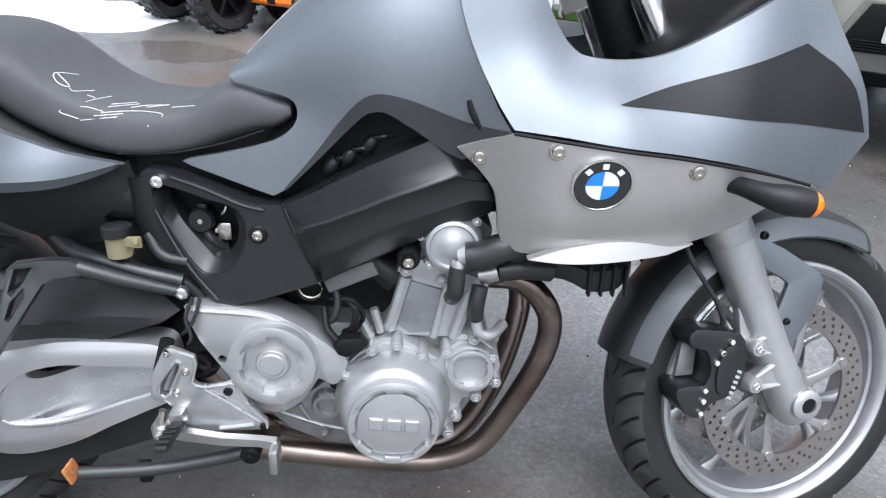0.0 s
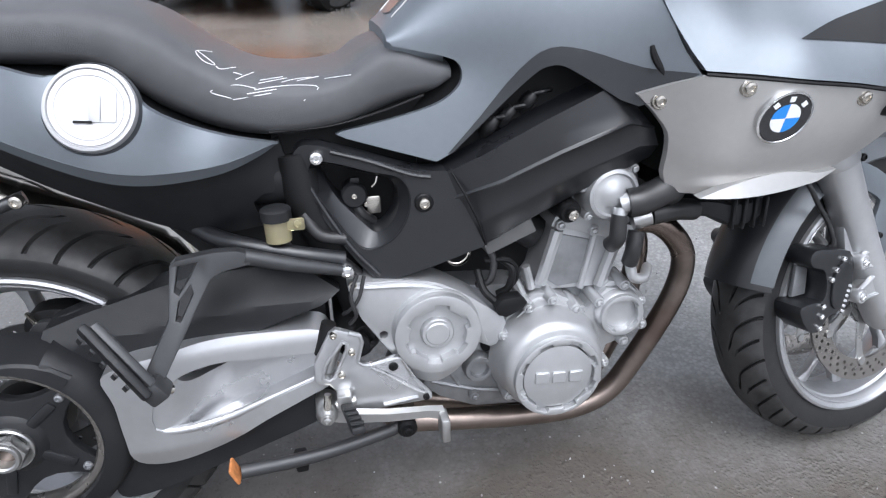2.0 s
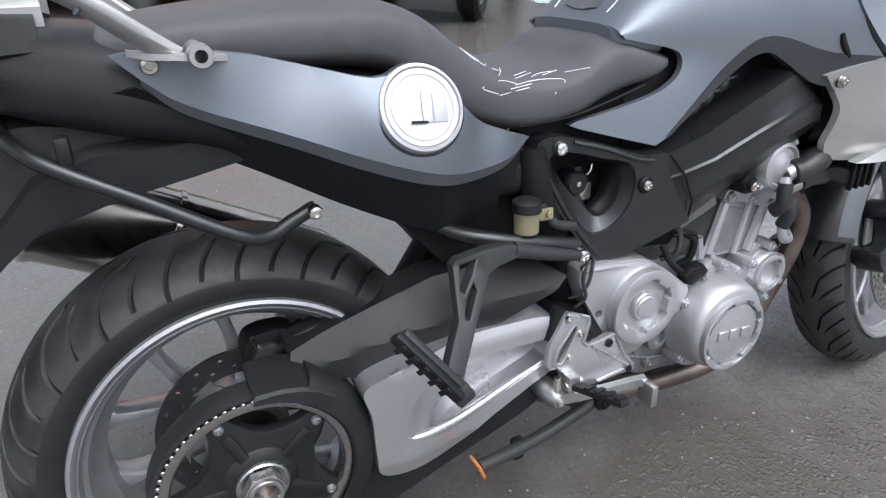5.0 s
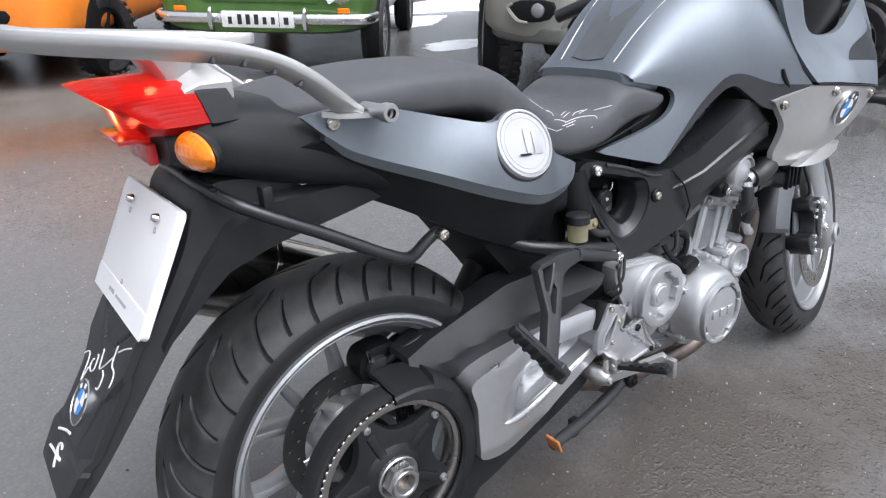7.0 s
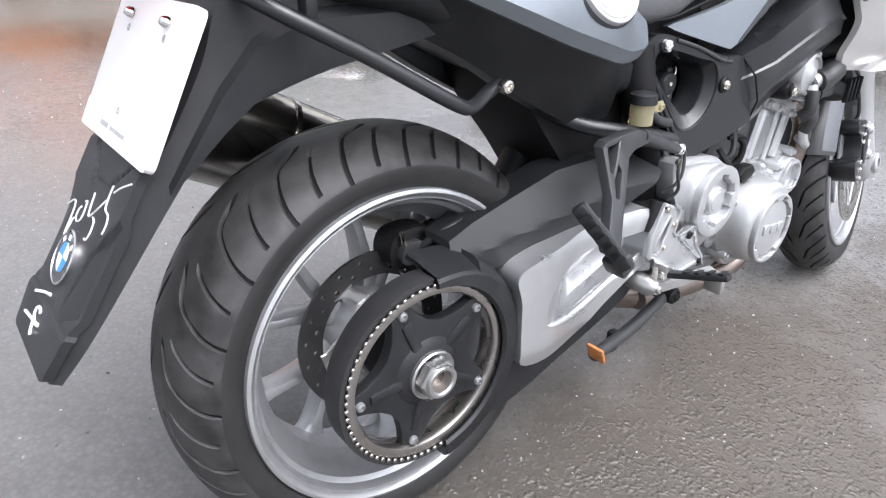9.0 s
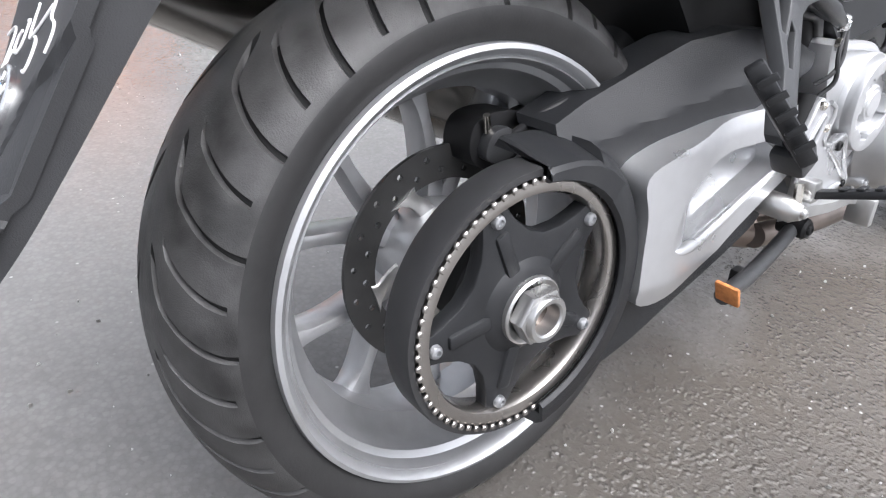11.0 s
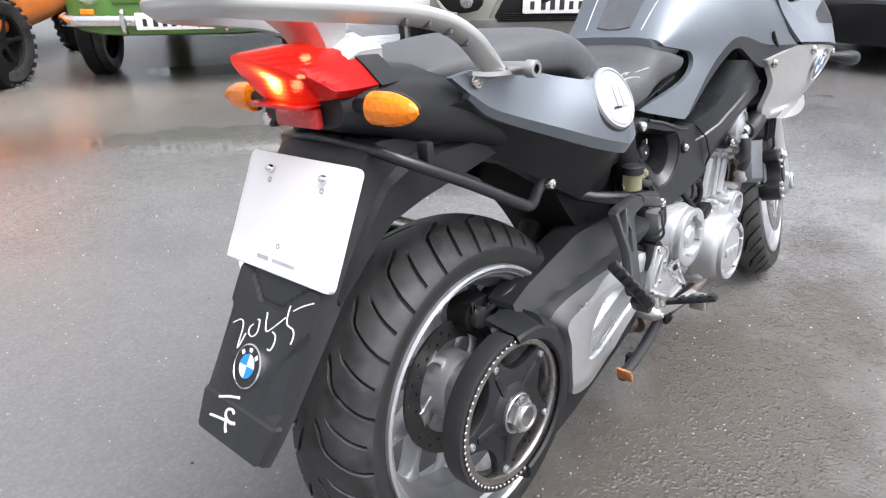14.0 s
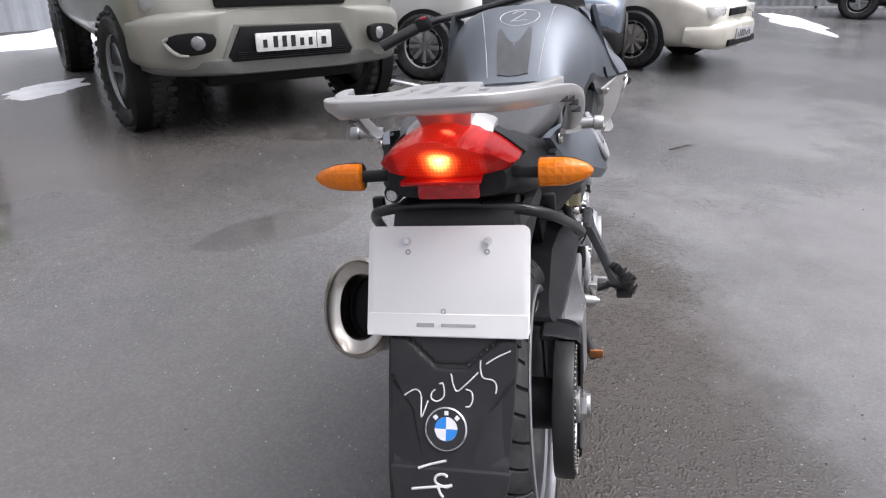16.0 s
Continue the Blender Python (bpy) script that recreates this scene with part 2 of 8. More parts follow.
def asphalt():
    """Wet asphalt: stony grain, light specks of grit, damp sheen and standing water."""
    m = bpy.data.materials.new("wet asphalt")
    m.use_nodes = True
    n, l = m.node_tree.nodes, m.node_tree.links
    p = n["Principled BSDF"]
    geo = n.new("ShaderNodeNewGeometry")

    def noise_tex(scale, detail=4, rough=0.55):
        t = n.new("ShaderNodeTexNoise")
        t.inputs["Scale"].default_value, t.inputs["Detail"].default_value, t.inputs["Roughness"].default_value = scale, detail, rough
        l.new(geo.outputs["Position"], t.inputs["Vector"])
        return t.outputs[0]

    def remap(v, a, b, c, d):
        r = n.new("ShaderNodeMapRange")
        for key, val in (("From Min", a), ("From Max", b), ("To Min", c), ("To Max", d)):
            r.inputs[key].default_value = val
        l.new(v, r.inputs["Value"])
        return r.outputs[0]

    def mixed(f, a, b):
        r = n.new("ShaderNodeMix")
        r.data_type = "RGBA"
        l.new(f, r.inputs["Factor"])
        for slot, v in ((6, a), (7, b)):
            if isinstance(v, tuple):
                r.inputs[slot].default_value = (*v, 1)
            else:
                l.new(v, r.inputs[slot])
        return r.outputs[2]

    def times(a, b, op="MULTIPLY"):
        r = n.new("ShaderNodeMath")
        r.operation = op
        for i, v in ((0, a), (1, b)):
            if isinstance(v, (int, float)):
                r.inputs[i].default_value = v
            else:
                l.new(v, r.inputs[i])
        return r.outputs[0]

    def times_color(c, k):
        r = n.new("ShaderNodeVectorMath")
        r.operation = "SCALE"
        l.new(c, r.inputs[0])
        r.inputs["Scale"].default_value = k
        return r.outputs[0]

    def zone(cx, cy, rx, ry, turn, soft, ragged):
        """1 inside a ragged oval on the ground, 0 outside."""
        mp = n.new("ShaderNodeMapping")
        mp.vector_type = "TEXTURE"
        mp.inputs["Location"].default_value = (cx, cy, 0)
        mp.inputs["Rotation"].default_value = (0, 0, radians(turn))
        mp.inputs["Scale"].default_value = (rx, ry, 1)
        l.new(geo.outputs["Position"], mp.inputs["Vector"])
        d = n.new("ShaderNodeVectorMath")
        d.operation = "LENGTH"
        l.new(mp.outputs[0], d.inputs[0])
        wob = times(times(ragged, -0.5, "ADD"), 1.7)
        return remap(times(d.outputs["Value"], wob, "ADD"), 1.0 - soft, 1.0 + soft, 1.0, 0.0)

    def most(*masks):
        r = masks[0]
        for q in masks[1:]:
            r = times(r, q, "MAXIMUM")
        return r

    stones = n.new("ShaderNodeTexVoronoi")
    stones.inputs["Scale"].default_value = 110
    l.new(geo.outputs["Position"], stones.inputs["Vector"])
    edge = noise_tex(2.6, 6, 0.6)
    patches = noise_tex(0.45, 5, 0.6)
    stains = noise_tex(1.3, 6, 0.65)
    fine = noise_tex(60, 4)
    mid = noise_tex(14, 4)
    puddle = most(zone(1.12, 2.55, 0.75, 0.30, -45, 0.06, edge), zone(-1.15, 4.42, 0.75, 0.36, -20, 0.06, edge), zone(1.42, 1.22, 0.34, 0.16, -40, 0.06, edge), zone(2.2, 4.3, 0.75, 0.22, -45, 0.1, edge), zone(3.6, 1.2, 0.9, 0.3, -40, 0.1, edge))
    # Wet brown ground; the motorcycle's shade and reflection are also in its colour.
    wet_shade = zone(0.50, -0.30, 1.2, 0.37, 4, 0.4, edge)
    film = most(remap(patches, 0.48, 0.62, 0.0, 1.0), wet_shade, puddle)
    shade = n.new("ShaderNodeSeparateColor")
    l.new(stones.outputs["Color"], shade.inputs[0])
    base = mixed(times(times(shade.outputs[0], 0.6), times(fine, 0.4), "ADD"), (0.12, 0.12, 0.12), (0.205, 0.203, 0.200))
    base = mixed(remap(stones.outputs["Distance"], 0.40, 0.65, 0, 0.35), base, (0.09, 0.089, 0.088))
    base = mixed(remap(mid, 0.40, 0.68, 0, 0.25), base, (0.09, 0.088, 0.086))
    brown = mixed(remap(stains, 0.55, 0.76, 0, 0.7), base, (0.085, 0.072, 0.060))
    rust = times(zone(0.1, 3.4, 0.65, 0.42, 0, 0.5, stains), 0.6)
    brown = mixed(rust, brown, (0.19, 0.085, 0.035))
    # Brown stains, with the cars' dark reflections also put into the colour.
    wide = zone(2.5, 3.2, 3.2, 1.7, -35, 0.5, patches)
    # Paler oval on the right carries wet sheen in its colour.
    brown = mixed(times(zone(1.6, -1.70, 3.0, 1.25, 0, 0.5, patches), 0.7), brown, (0.27, 0.266, 0.26))
    brown = mixed(times(wide, 0.8), brown, (0.098, 0.088, 0.079))
    # Tan oval beyond the seat: reflected sky put into the colour.
    brown = mixed(times(zone(0.1, 4.3, 1.3, 0.7, -20, 0.5, patches), 0.6), brown, (0.24, 0.21, 0.18))
    # Colour lightened here to make up for the motorcycle's shade.
    shade_offset = zone(1.35, 0.40, 0.60, 0.50, 10, 0.6, patches)
    brown = mixed(times(shade_offset, 0.9), brown, times_color(base, 1.75))
    # Smoother oval left of the rear wheel, drawn towards one dark grey.
    worn = zone(-0.05, 1.1, 1.1, 1.0, 20, 0.5, patches)
    brown = mixed(times(worn, 0.6), brown, (0.120, 0.116, 0.112))
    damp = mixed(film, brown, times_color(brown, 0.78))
    damp = mixed(times(wet_shade, 0.85), damp, (0.072, 0.061, 0.049))
    # A darker oval by the rear wheel.
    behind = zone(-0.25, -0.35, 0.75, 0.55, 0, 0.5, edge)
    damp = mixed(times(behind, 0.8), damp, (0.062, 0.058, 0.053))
    grit_v = n.new("ShaderNodeTexVoronoi")
    grit_v.inputs["Scale"].default_value = 30
    grit_v.inputs["Randomness"].default_value = 1.0
    l.new(geo.outputs["Position"], grit_v.inputs["Vector"])
    speck = remap(grit_v.outputs["Distance"], 0.10, 0.05, 0.0, 1.0)
    few = remap(noise_tex(9, 3), 0.47, 0.57, 0.0, 0.85)
    col = mixed(times(speck, few), damp, (0.30, 0.30, 0.29))
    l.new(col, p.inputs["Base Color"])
    rough = mixed(film, (0.24, 0.24, 0.24), (0.13, 0.13, 0.13))
    rough = mixed(wet_shade, rough, (0.075, 0.075, 0.075))
    rough = mixed(wide, rough, (0.17, 0.17, 0.17))
    rough = mixed(puddle, rough, (0.09, 0.09, 0.09))
    l.new(rough, p.inputs["Roughness"])
    p.inputs["IOR"].default_value = 1.4
    pebbles = n.new("ShaderNodeTexVoronoi")
    pebbles.feature = "SMOOTH_F1"
    pebbles.inputs["Scale"].default_value = 135
    l.new(geo.outputs["Position"], pebbles.inputs["Vector"])
    domes = times(remap(pebbles.outputs["Distance"], 0.0, 0.6, 1.0, 0.0), remap(noise_tex(38, 4, 0.65), 0.42, 0.66, 0.1, 1.0))
    height = times(domes, times(noise_tex(230, 2), 0.25), "ADD")
    flat = times(times(times(height, remap(wet_shade, 0, 1, 0.6, 1.5)), remap(puddle, 0, 1, 1.0, 0.03)), times(remap(wide, 0, 1, 1.0, 0.4), remap(worn, 0, 1, 1.0, 0.4)))
    b = n.new("ShaderNodeBump")
    b.inputs["Strength"].default_value, b.inputs["Distance"].default_value = 0.8, 0.0045
    l.new(flat, b.inputs["Height"])
    l.new(b.outputs[0], p.inputs["Normal"])
    return m


ASPHALT = asphalt()
SNOW = material("dirty thawing snow", (0.75, 0.77, 0.8), 0.7, 0.0, 0.12, 6, bump=0.6, bump_scale=60, dirt=(0.4, 0.39, 0.37), dirt_amount=0.6)

# ---- mesh helpers ----
from mathutils import geometry


def solid(bm):
    bmesh.ops.recalc_face_normals(bm, faces=bm.faces[:])
    return bm


def part(name, bm, mat, parent=None, label="", smooth=40):
    """Links a bmesh as one mesh object under a thing or part."""
    me = bpy.data.meshes.new(name)
    bm.to_mesh(me)
    bm.free()
    mats = mat if isinstance(mat, (list, tuple)) else [mat]
    for m in mats:
        me.materials.append(m)
    if smooth:
        me.shade_smooth()
        me.set_sharp_from_angle(angle=radians(smooth))
    ob = new(name, me)
    if parent is not None:
        ob.parent = parent
    if label:
        ob["label"] = label
    return ob


def thing(name, m=None):
    ob = new(name)
    ob.empty_display_size = 0.1
    if m is not None:
        ob.matrix_basis = m
    return ob


def merge(*bms):
    me = bpy.data.meshes.new("tmp")
    base = bms[0]
    for b in bms[1:]:
        b.to_mesh(me)
        base.from_mesh(me)
        b.free()
    bpy.data.meshes.remove(me)
    return base


def moved(bm, m):
    bmesh.ops.transform(bm, matrix=m, verts=bm.verts[:])
    return bm


def flipped(bm):
    """Mirror image across the middle plane of a vehicle."""
    for v in bm.verts:
        v.co.y = -v.co.y
    bmesh.ops.reverse_faces(bm, faces=bm.faces[:])
    return bm


def spline(pts, n=6, closed=False):
    """Catmull-Rom curve through points of any dimension."""
    p = [np.array(q, float) for q in pts]
    k = len(p)
    res = []
    spans = k if closed else k - 1
    for i in range(spans):
        p1, p2 = p[i], p[(i + 1) % k]
        p0 = p[i - 1] if closed or i > 0 else 2 * p1 - p2
        p3 = p[(i + 2) % k] if closed or i + 2 < k else 2 * p2 - p1
        for j in range(n):
            t = j / n
            res.append(0.5 * (2 * p1 + (p2 - p0) * t + (2 * p0 - 5 * p1 + 4 * p2 - p3) * t * t + (3 * p1 - p0 - 3 * p2 + p3) * t ** 3))
    if not closed:
        res.append(p[-1])
    return res


def tube(pts, r, seg=12, n=5, smooth=True, flat=1.0, cap=True):
    """A pipe along a curve; r may be a list along the points; flat squeezes it sideways."""
    if smooth and len(pts) > 2:
        rr = r if isinstance(r, (list, tuple)) else [r] * len(pts)
        line = spline([(*q, w) for q, w in zip(pts, rr)], n)
    else:
        rr = r if isinstance(r, (list, tuple)) else [r] * len(pts)
        line = [np.array((*q, w), float) for q, w in zip(pts, rr)]
    bm = bmesh.new()
    rings = []
    up = None
    for i, q in enumerate(line):
        a = line[max(i - 1, 0)][:3]
        b = line[min(i + 1, len(line) - 1)][:3]
        d = Vector(b - a).normalized()
        if up is None:
            up = Vector((0, 1, 0)) if abs(d.y) < 0.9 else Vector((0, 0, 1))
        up = (up - d * up.dot(d)).normalized()
        side = d.cross(up)
        c = Vector(q[:3])
        rings.append([bm.verts.new(c + (up * math.cos(2 * math.pi * s / seg) * flat + side * math.sin(2 * math.pi * s / seg)) * q[3]) for s in range(seg)])
    for a, b in zip(rings, rings[1:]):
        for s in range(seg):
            bm.faces.new((a[s], a[(s + 1) % seg], b[(s + 1) % seg], b[s]))
    if cap:
        bm.faces.new(rings[0][::-1])
        bm.faces.new(rings[-1])
    return solid(bm)


def lathe(profile, seg=48, x=0.0, y=0.0, z=0.0, start=0.0, sweep=360.0):
    """Turns a profile of (radius, y) round the axle direction through x, z; a closed profile gives a solid ring."""
    bm = bmesh.new()
    full = sweep >= 359.9
    count = seg if full else seg + 1
    rings = []
    for i in range(count):
        a = radians(start + sweep * i / seg)
        rings.append([bm.verts.new((x + r * math.cos(a), y + v, z + r * math.sin(a))) for r, v in profile])
    for i in range(seg):
        a, b = rings[i], rings[(i + 1) % count]
        for j in range(len(profile) - 1):
            bm.faces.new((a[j], a[j + 1], b[j + 1], b[j]))
    if not full:
        bm.faces.new(rings[0])
        bm.faces.new(rings[-1][::-1])
    bmesh.ops.remove_doubles(bm, verts=bm.verts[:], dist=1e-5)
    return solid(bm)


def disk(r, x, y, z, depth, bevel=0.003, seg=40, inner=0.0):
    """A bevelled disc or ring on the side of a vehicle, its face at y, its back at y + depth."""
    prof = [(r - bevel, 0), (r, bevel), (r, depth)]
    prof = [(inner, 0)] + prof + [(inner, depth)]
    if inner > 0:
        prof.append((inner, 0))
    return lathe(prof, seg, x, y, z)


def box(cx, cy, cz, sx, sy, sz, bevel=0.004, seg=2):
    bm = bmesh.new()
    bmesh.ops.create_cube(bm, size=1, matrix=Matrix.Translation((cx, cy, cz)) @ Matrix.Diagonal((sx, sy, sz, 1)))
    if bevel:
        bmesh.ops.bevel(bm, geom=bm.edges[:], offset=bevel, segments=seg, affect="EDGES", profile=0.5)
    return bm


def surface_from(points):
    """A smooth height field (thin plate) through a few (a, b, height) points."""
    q = np.array(points, float)
    k = len(q)

    def kern(d2):
        return np.where(d2 > 1e-12, d2 * np.log(np.maximum(d2, 1e-12)), 0.0)

    d2 = ((q[:, None, :2] - q[None, :, :2]) ** 2).sum(-1)
    big = np.zeros((k + 3, k + 3))
    big[:k, :k] = kern(d2) + np.eye(k) * 1e-4
    big[:k, k:] = np.c_[np.ones(k), q[:, :2]]
    big[k:, :k] = big[:k, k:].T
    w = np.linalg.solve(big, np.r_[q[:, 2], 0, 0, 0])

    def f(a, b):
        d = ((q[:, :2] - (a, b)) ** 2).sum(-1)
        return float(kern(d) @ w[:k] + w[k] + w[k + 1] * a + w[k + 2] * b)

    return f


def skin(outline, place, step=0.012, holes=(), thick=0.004, inward=None, edge=0.004):
    """A shell over an outline in a plane of two parameters, laid in space by place(a, b); edges roll inward."""
    loops = [[np.array(q[:2], float) for q in loop] for loop in (outline, *holes)]
    verts, edges = [], []
    for loop in loops:
        dense = []
        for i, q in enumerate(loop):
            nxt = loop[(i + 1) % len(loop)]
            k = max(1, int(np.linalg.norm(nxt - q) / step))
            dense += [q + (nxt - q) * j / k for j in range(k)]
        first = len(verts)
        verts += dense
        edges += [(first + i, first + (i + 1) % len(dense)) for i in range(len(dense))]
    rim = np.array(verts)

    def inside(q, loop):
        c = False
        for i in range(len(loop)):
            a, b = loop[i], loop[i - 1]
            if (a[1] > q[1]) != (b[1] > q[1]) and q[0] < (b[0] - a[0]) * (q[1] - a[1]) / (b[1] - a[1]) + a[0]:
                c = not c
        return c

    lo, hi = rim.min(0), rim.max(0)
    nrim = len(verts)
    row = 0
    b = lo[1] + step / 2
    while b < hi[1]:
        a = lo[0] + step * (0.25 + 0.5 * (row % 2))
        while a < hi[0]:
            q = np.array((a, b))
            if inside(q, loops[0]) and not any(inside(q, h) for h in loops[1:]) and ((rim - q) ** 2).sum(1).min() > (0.6 * step) ** 2:
                verts.append(q)
            a += step
        b += step * 0.87
        row += 1
    v2, _, f2, orig, _, _ = geometry.delaunay_2d_cdt([Vector(q) for q in verts], edges, [], 0, 1e-6)
    bm = bmesh.new()
    outer = [bm.verts.new(place(q.x, q.y)) for q in v2]
    for f in f2:
        c = sum((np.array(v2[i]) for i in f), np.zeros(2)) / len(f)
        if inside(c, loops[0]) and not any(inside(c, h) for h in loops[1:]):
            try:
                bm.faces.new([outer[i] for i in f])
            except ValueError:
                pass
    loose = [v for v in bm.verts if not v.link_faces]
    for v in loose:
        bm.verts.remove(v)
    bmesh.ops.recalc_face_normals(bm, faces=bm.faces[:])
    bm.normal_update()
    if thick:
        inward = inward or Vector((0, 1, 0))
        border = [e for e in bm.edges if e.is_boundary]
        made = bmesh.ops.extrude_edge_only(bm, edges=border)["geom"]
        fresh = [g for g in made if isinstance(g, bmesh.types.BMVert)]
        bmesh.ops.translate(bm, verts=fresh, vec=inward * edge)
        fresh_set = set(fresh)
        border = [g for g in made if isinstance(g, bmesh.types.BMEdge) and g.verts[0] in fresh_set and g.verts[1] in fresh_set]
        made = bmesh.ops.extrude_edge_only(bm, edges=border)["geom"]
        bmesh.ops.translate(bm, verts=[g for g in made if isinstance(g, bmesh.types.BMVert)], vec=inward * thick)
    bmesh.ops.recalc_face_normals(bm, faces=bm.faces[:])
    return bm


def side_panel(outline, depth, step=0.012, holes=(), thick=0.006, lift=0.0, edge=0.004):
    """A body panel on the right-hand side; depth(x, z) is its distance from the middle plane."""
    return skin(outline, lambda a, b: Vector((a, -depth(a, b) - lift, b)), step, holes, thick, Vector((0, 1, 0)), edge)


def slab(outline, y0, y1, bevel=0.003, holes=()):
    """A flat plate with an outline in x, z between two distances y; bevelled rims."""
    loops = (outline, *holes)
    verts, edges = [], []
    for loop in loops:
        first = len(verts)
        verts += [Vector(q[:2]) for q in loop]
        edges += [(first + i, first + (i + 1) % len(loop)) for i in range(len(loop))]
    v2, _, f2, _, _, _ = geometry.delaunay_2d_cdt(verts, edges, [], 2 if holes else 1, 1e-6)

    def inside(q, loop):
        c = False
        for i in range(len(loop)):
            a, b = loop[i], loop[i - 1]
            if (a[1] > q[1]) != (b[1] > q[1]) and q[0] < (b[0] - a[0]) * (q[1] - a[1]) / (b[1] - a[1]) + a[0]:
                c = not c
        return c

    bm = bmesh.new()
    vs = [bm.verts.new((q.x, y0, q.y)) for q in v2]
    for f in f2:
        c = sum((np.array(v2[i]) for i in f), np.zeros(2)) / len(f)
        if inside(c, outline) and not any(inside(c, h) for h in holes):
            bm.faces.new([vs[i] for i in f])
    for v in [v for v in bm.verts if not v.link_faces]:
        bm.verts.remove(v)
    bmesh.ops.dissolve_limit(bm, angle_limit=0.01, verts=bm.verts[:], edges=[e for e in bm.edges if not e.is_boundary])
    got = bmesh.ops.extrude_face_region(bm, geom=bm.faces[:])["geom"]
    bmesh.ops.translate(bm, verts=[g for g in got if isinstance(g, bmesh.types.BMVert)], vec=(0, y1 - y0, 0))
    bmesh.ops.recalc_face_normals(bm, faces=bm.faces[:])
    if bevel:
        sharp = [e for e in bm.edges if len(e.link_faces) == 2 and e.calc_face_angle(0) > 0.9 and abs(e.verts[0].co.y - e.verts[1].co.y) < 1e-6]
        bmesh.ops.bevel(bm, geom=sharp, offset=bevel, segments=2, affect="EDGES", profile=0.5, clamp_overlap=True)
    return bm


def loft(rings, closed_ends=True):
    """Skin over rings of equally many points."""
    bm = bmesh.new()
    rows = [[bm.verts.new(q) for q in ring] for ring in rings]
    k = len(rows[0])
    for a, b in zip(rows, rows[1:]):
        for s in range(k):
            bm.faces.new((a[s], a[(s + 1) % k], b[(s + 1) % k], b[s]))
    if closed_ends:
        bm.faces.new(rows[0][::-1])
        bm.faces.new(rows[-1])
    return solid(bm)


def round_section(x, w, z0, z1, power=3.0, seg=28, top=1.0):
    """A rounded box section across a vehicle at x; top narrows its upper half."""
    res = []
    for i in range(seg):
        a = 2 * math.pi * i / seg
        c, s = math.cos(a), math.sin(a)
        yy = w * math.copysign(abs(c) ** (2 / power), c)
        zz = math.copysign(abs(s) ** (2 / power), s)
        if zz > 0:
            yy *= 1 - (1 - top) * zz
        res.append((x, yy, (z0 + z1) / 2 + zz * (z1 - z0) / 2))
    return res


def body_loft(rows, n=4, power=3.0, seg=28, top=1.0):
    """A body along x from rows (x, half width, bottom, top)."""
    return loft([round_section(q[0], q[1], q[2], q[3], power, seg, top) for q in spline(rows, n)])


def bolt(x, y, z, r=0.008, h=0.005, seg=14):
    """A round-headed socket bolt that faces the right-hand side."""
    return lathe([(0, 0.35 * h), (r * 0.42, 0.35 * h), (r * 0.5, -0.2 * h), (r * 0.85, 0), (r, 0.5 * h), (r, h * 1.6), (0, h * 1.6)], seg, x, y - h, z)

# ---- ground ----
from mathutils.bvhtree import BVHTree


def chalk_on(strokes, place, r):
    return merge(*[tube([place(*q) for q in s], r, 6, 4) for s in strokes])




def ground_sheet():
    bm = bmesh.new()
    bmesh.ops.create_grid(bm, x_segments=80, y_segments=80, size=60)
    for v in bm.verts:
        v.co.z = -0.002 + 0.006 * (noise.noise(v.co * 0.7) if v.co.length > 3 else 0)
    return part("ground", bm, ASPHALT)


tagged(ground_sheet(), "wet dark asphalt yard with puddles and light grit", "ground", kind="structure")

def grit_on_ground():
    """Small light chippings strewn over the asphalt."""
    rng = np.random.default_rng(7)
    verts, faces = [], []
    spots = rng.uniform((-3.2, -2.2), (4.2, 4.5), (9000, 2))
    for x, y in spots:
        if noise.noise(Vector((x * 1.1, y * 1.1, 3))) < -0.25 * rng.random():
            continue
        if ((x - 1.12) / 0.8) ** 2 + ((y - 2.55) / 0.6) ** 2 < 1 or (x > -2.0 and x < 1.2 and y > 3.4 and rng.random() < 0.85):
            continue
        r = 0.0010 + 0.0032 * rng.random() ** 4
        a, e = rng.uniform(0, 6.28), rng.uniform(0.4, 1.0)
        ring = []
        for k in range(5):
            b = a + k * 1.2566 + rng.uniform(-0.3, 0.3)
            u, v = r * math.cos(b), r * e * math.sin(b)
            ring.append((x + u * math.cos(a) - v * math.sin(a), y + u * math.sin(a) + v * math.cos(a)))
        i = len(verts)
        verts += [(*q, -0.001) for q in ring] + [(x + (q[0] - x) * 0.6, y + (q[1] - y) * 0.6, r * 0.8) for q in ring]
        faces += [(i + k, i + (k + 1) % 5, i + 5 + (k + 1) % 5, i + 5 + k) for k in range(5)] + [tuple(i + 5 + k for k in range(5))]
    me = bpy.data.meshes.new("grit")
    me.from_pydata(verts, [], faces)
    m = bpy.data.materials.new("grey and white grit")
    m.use_nodes = True
    n, l = m.node_tree.nodes, m.node_tree.links
    g = n.new("ShaderNodeNewGeometry")
    r = n.new("ShaderNodeValToRGB")
    r.color_ramp.elements[0].color, r.color_ramp.elements[1].color = (0.07, 0.066, 0.062, 1), (0.40, 0.40, 0.385, 1)
    l.new(g.outputs["Random Per Island"], r.inputs["Fac"])
    l.new(r.outputs[0], n["Principled BSDF"].inputs["Base Color"])
    n["Principled BSDF"].inputs["Roughness"].default_value = 0.45
    me.materials.append(m)
    return tagged(new("grit", me), "loose light grit scattered over wet asphalt", "grit", kind="stuff")


grit_on_ground()

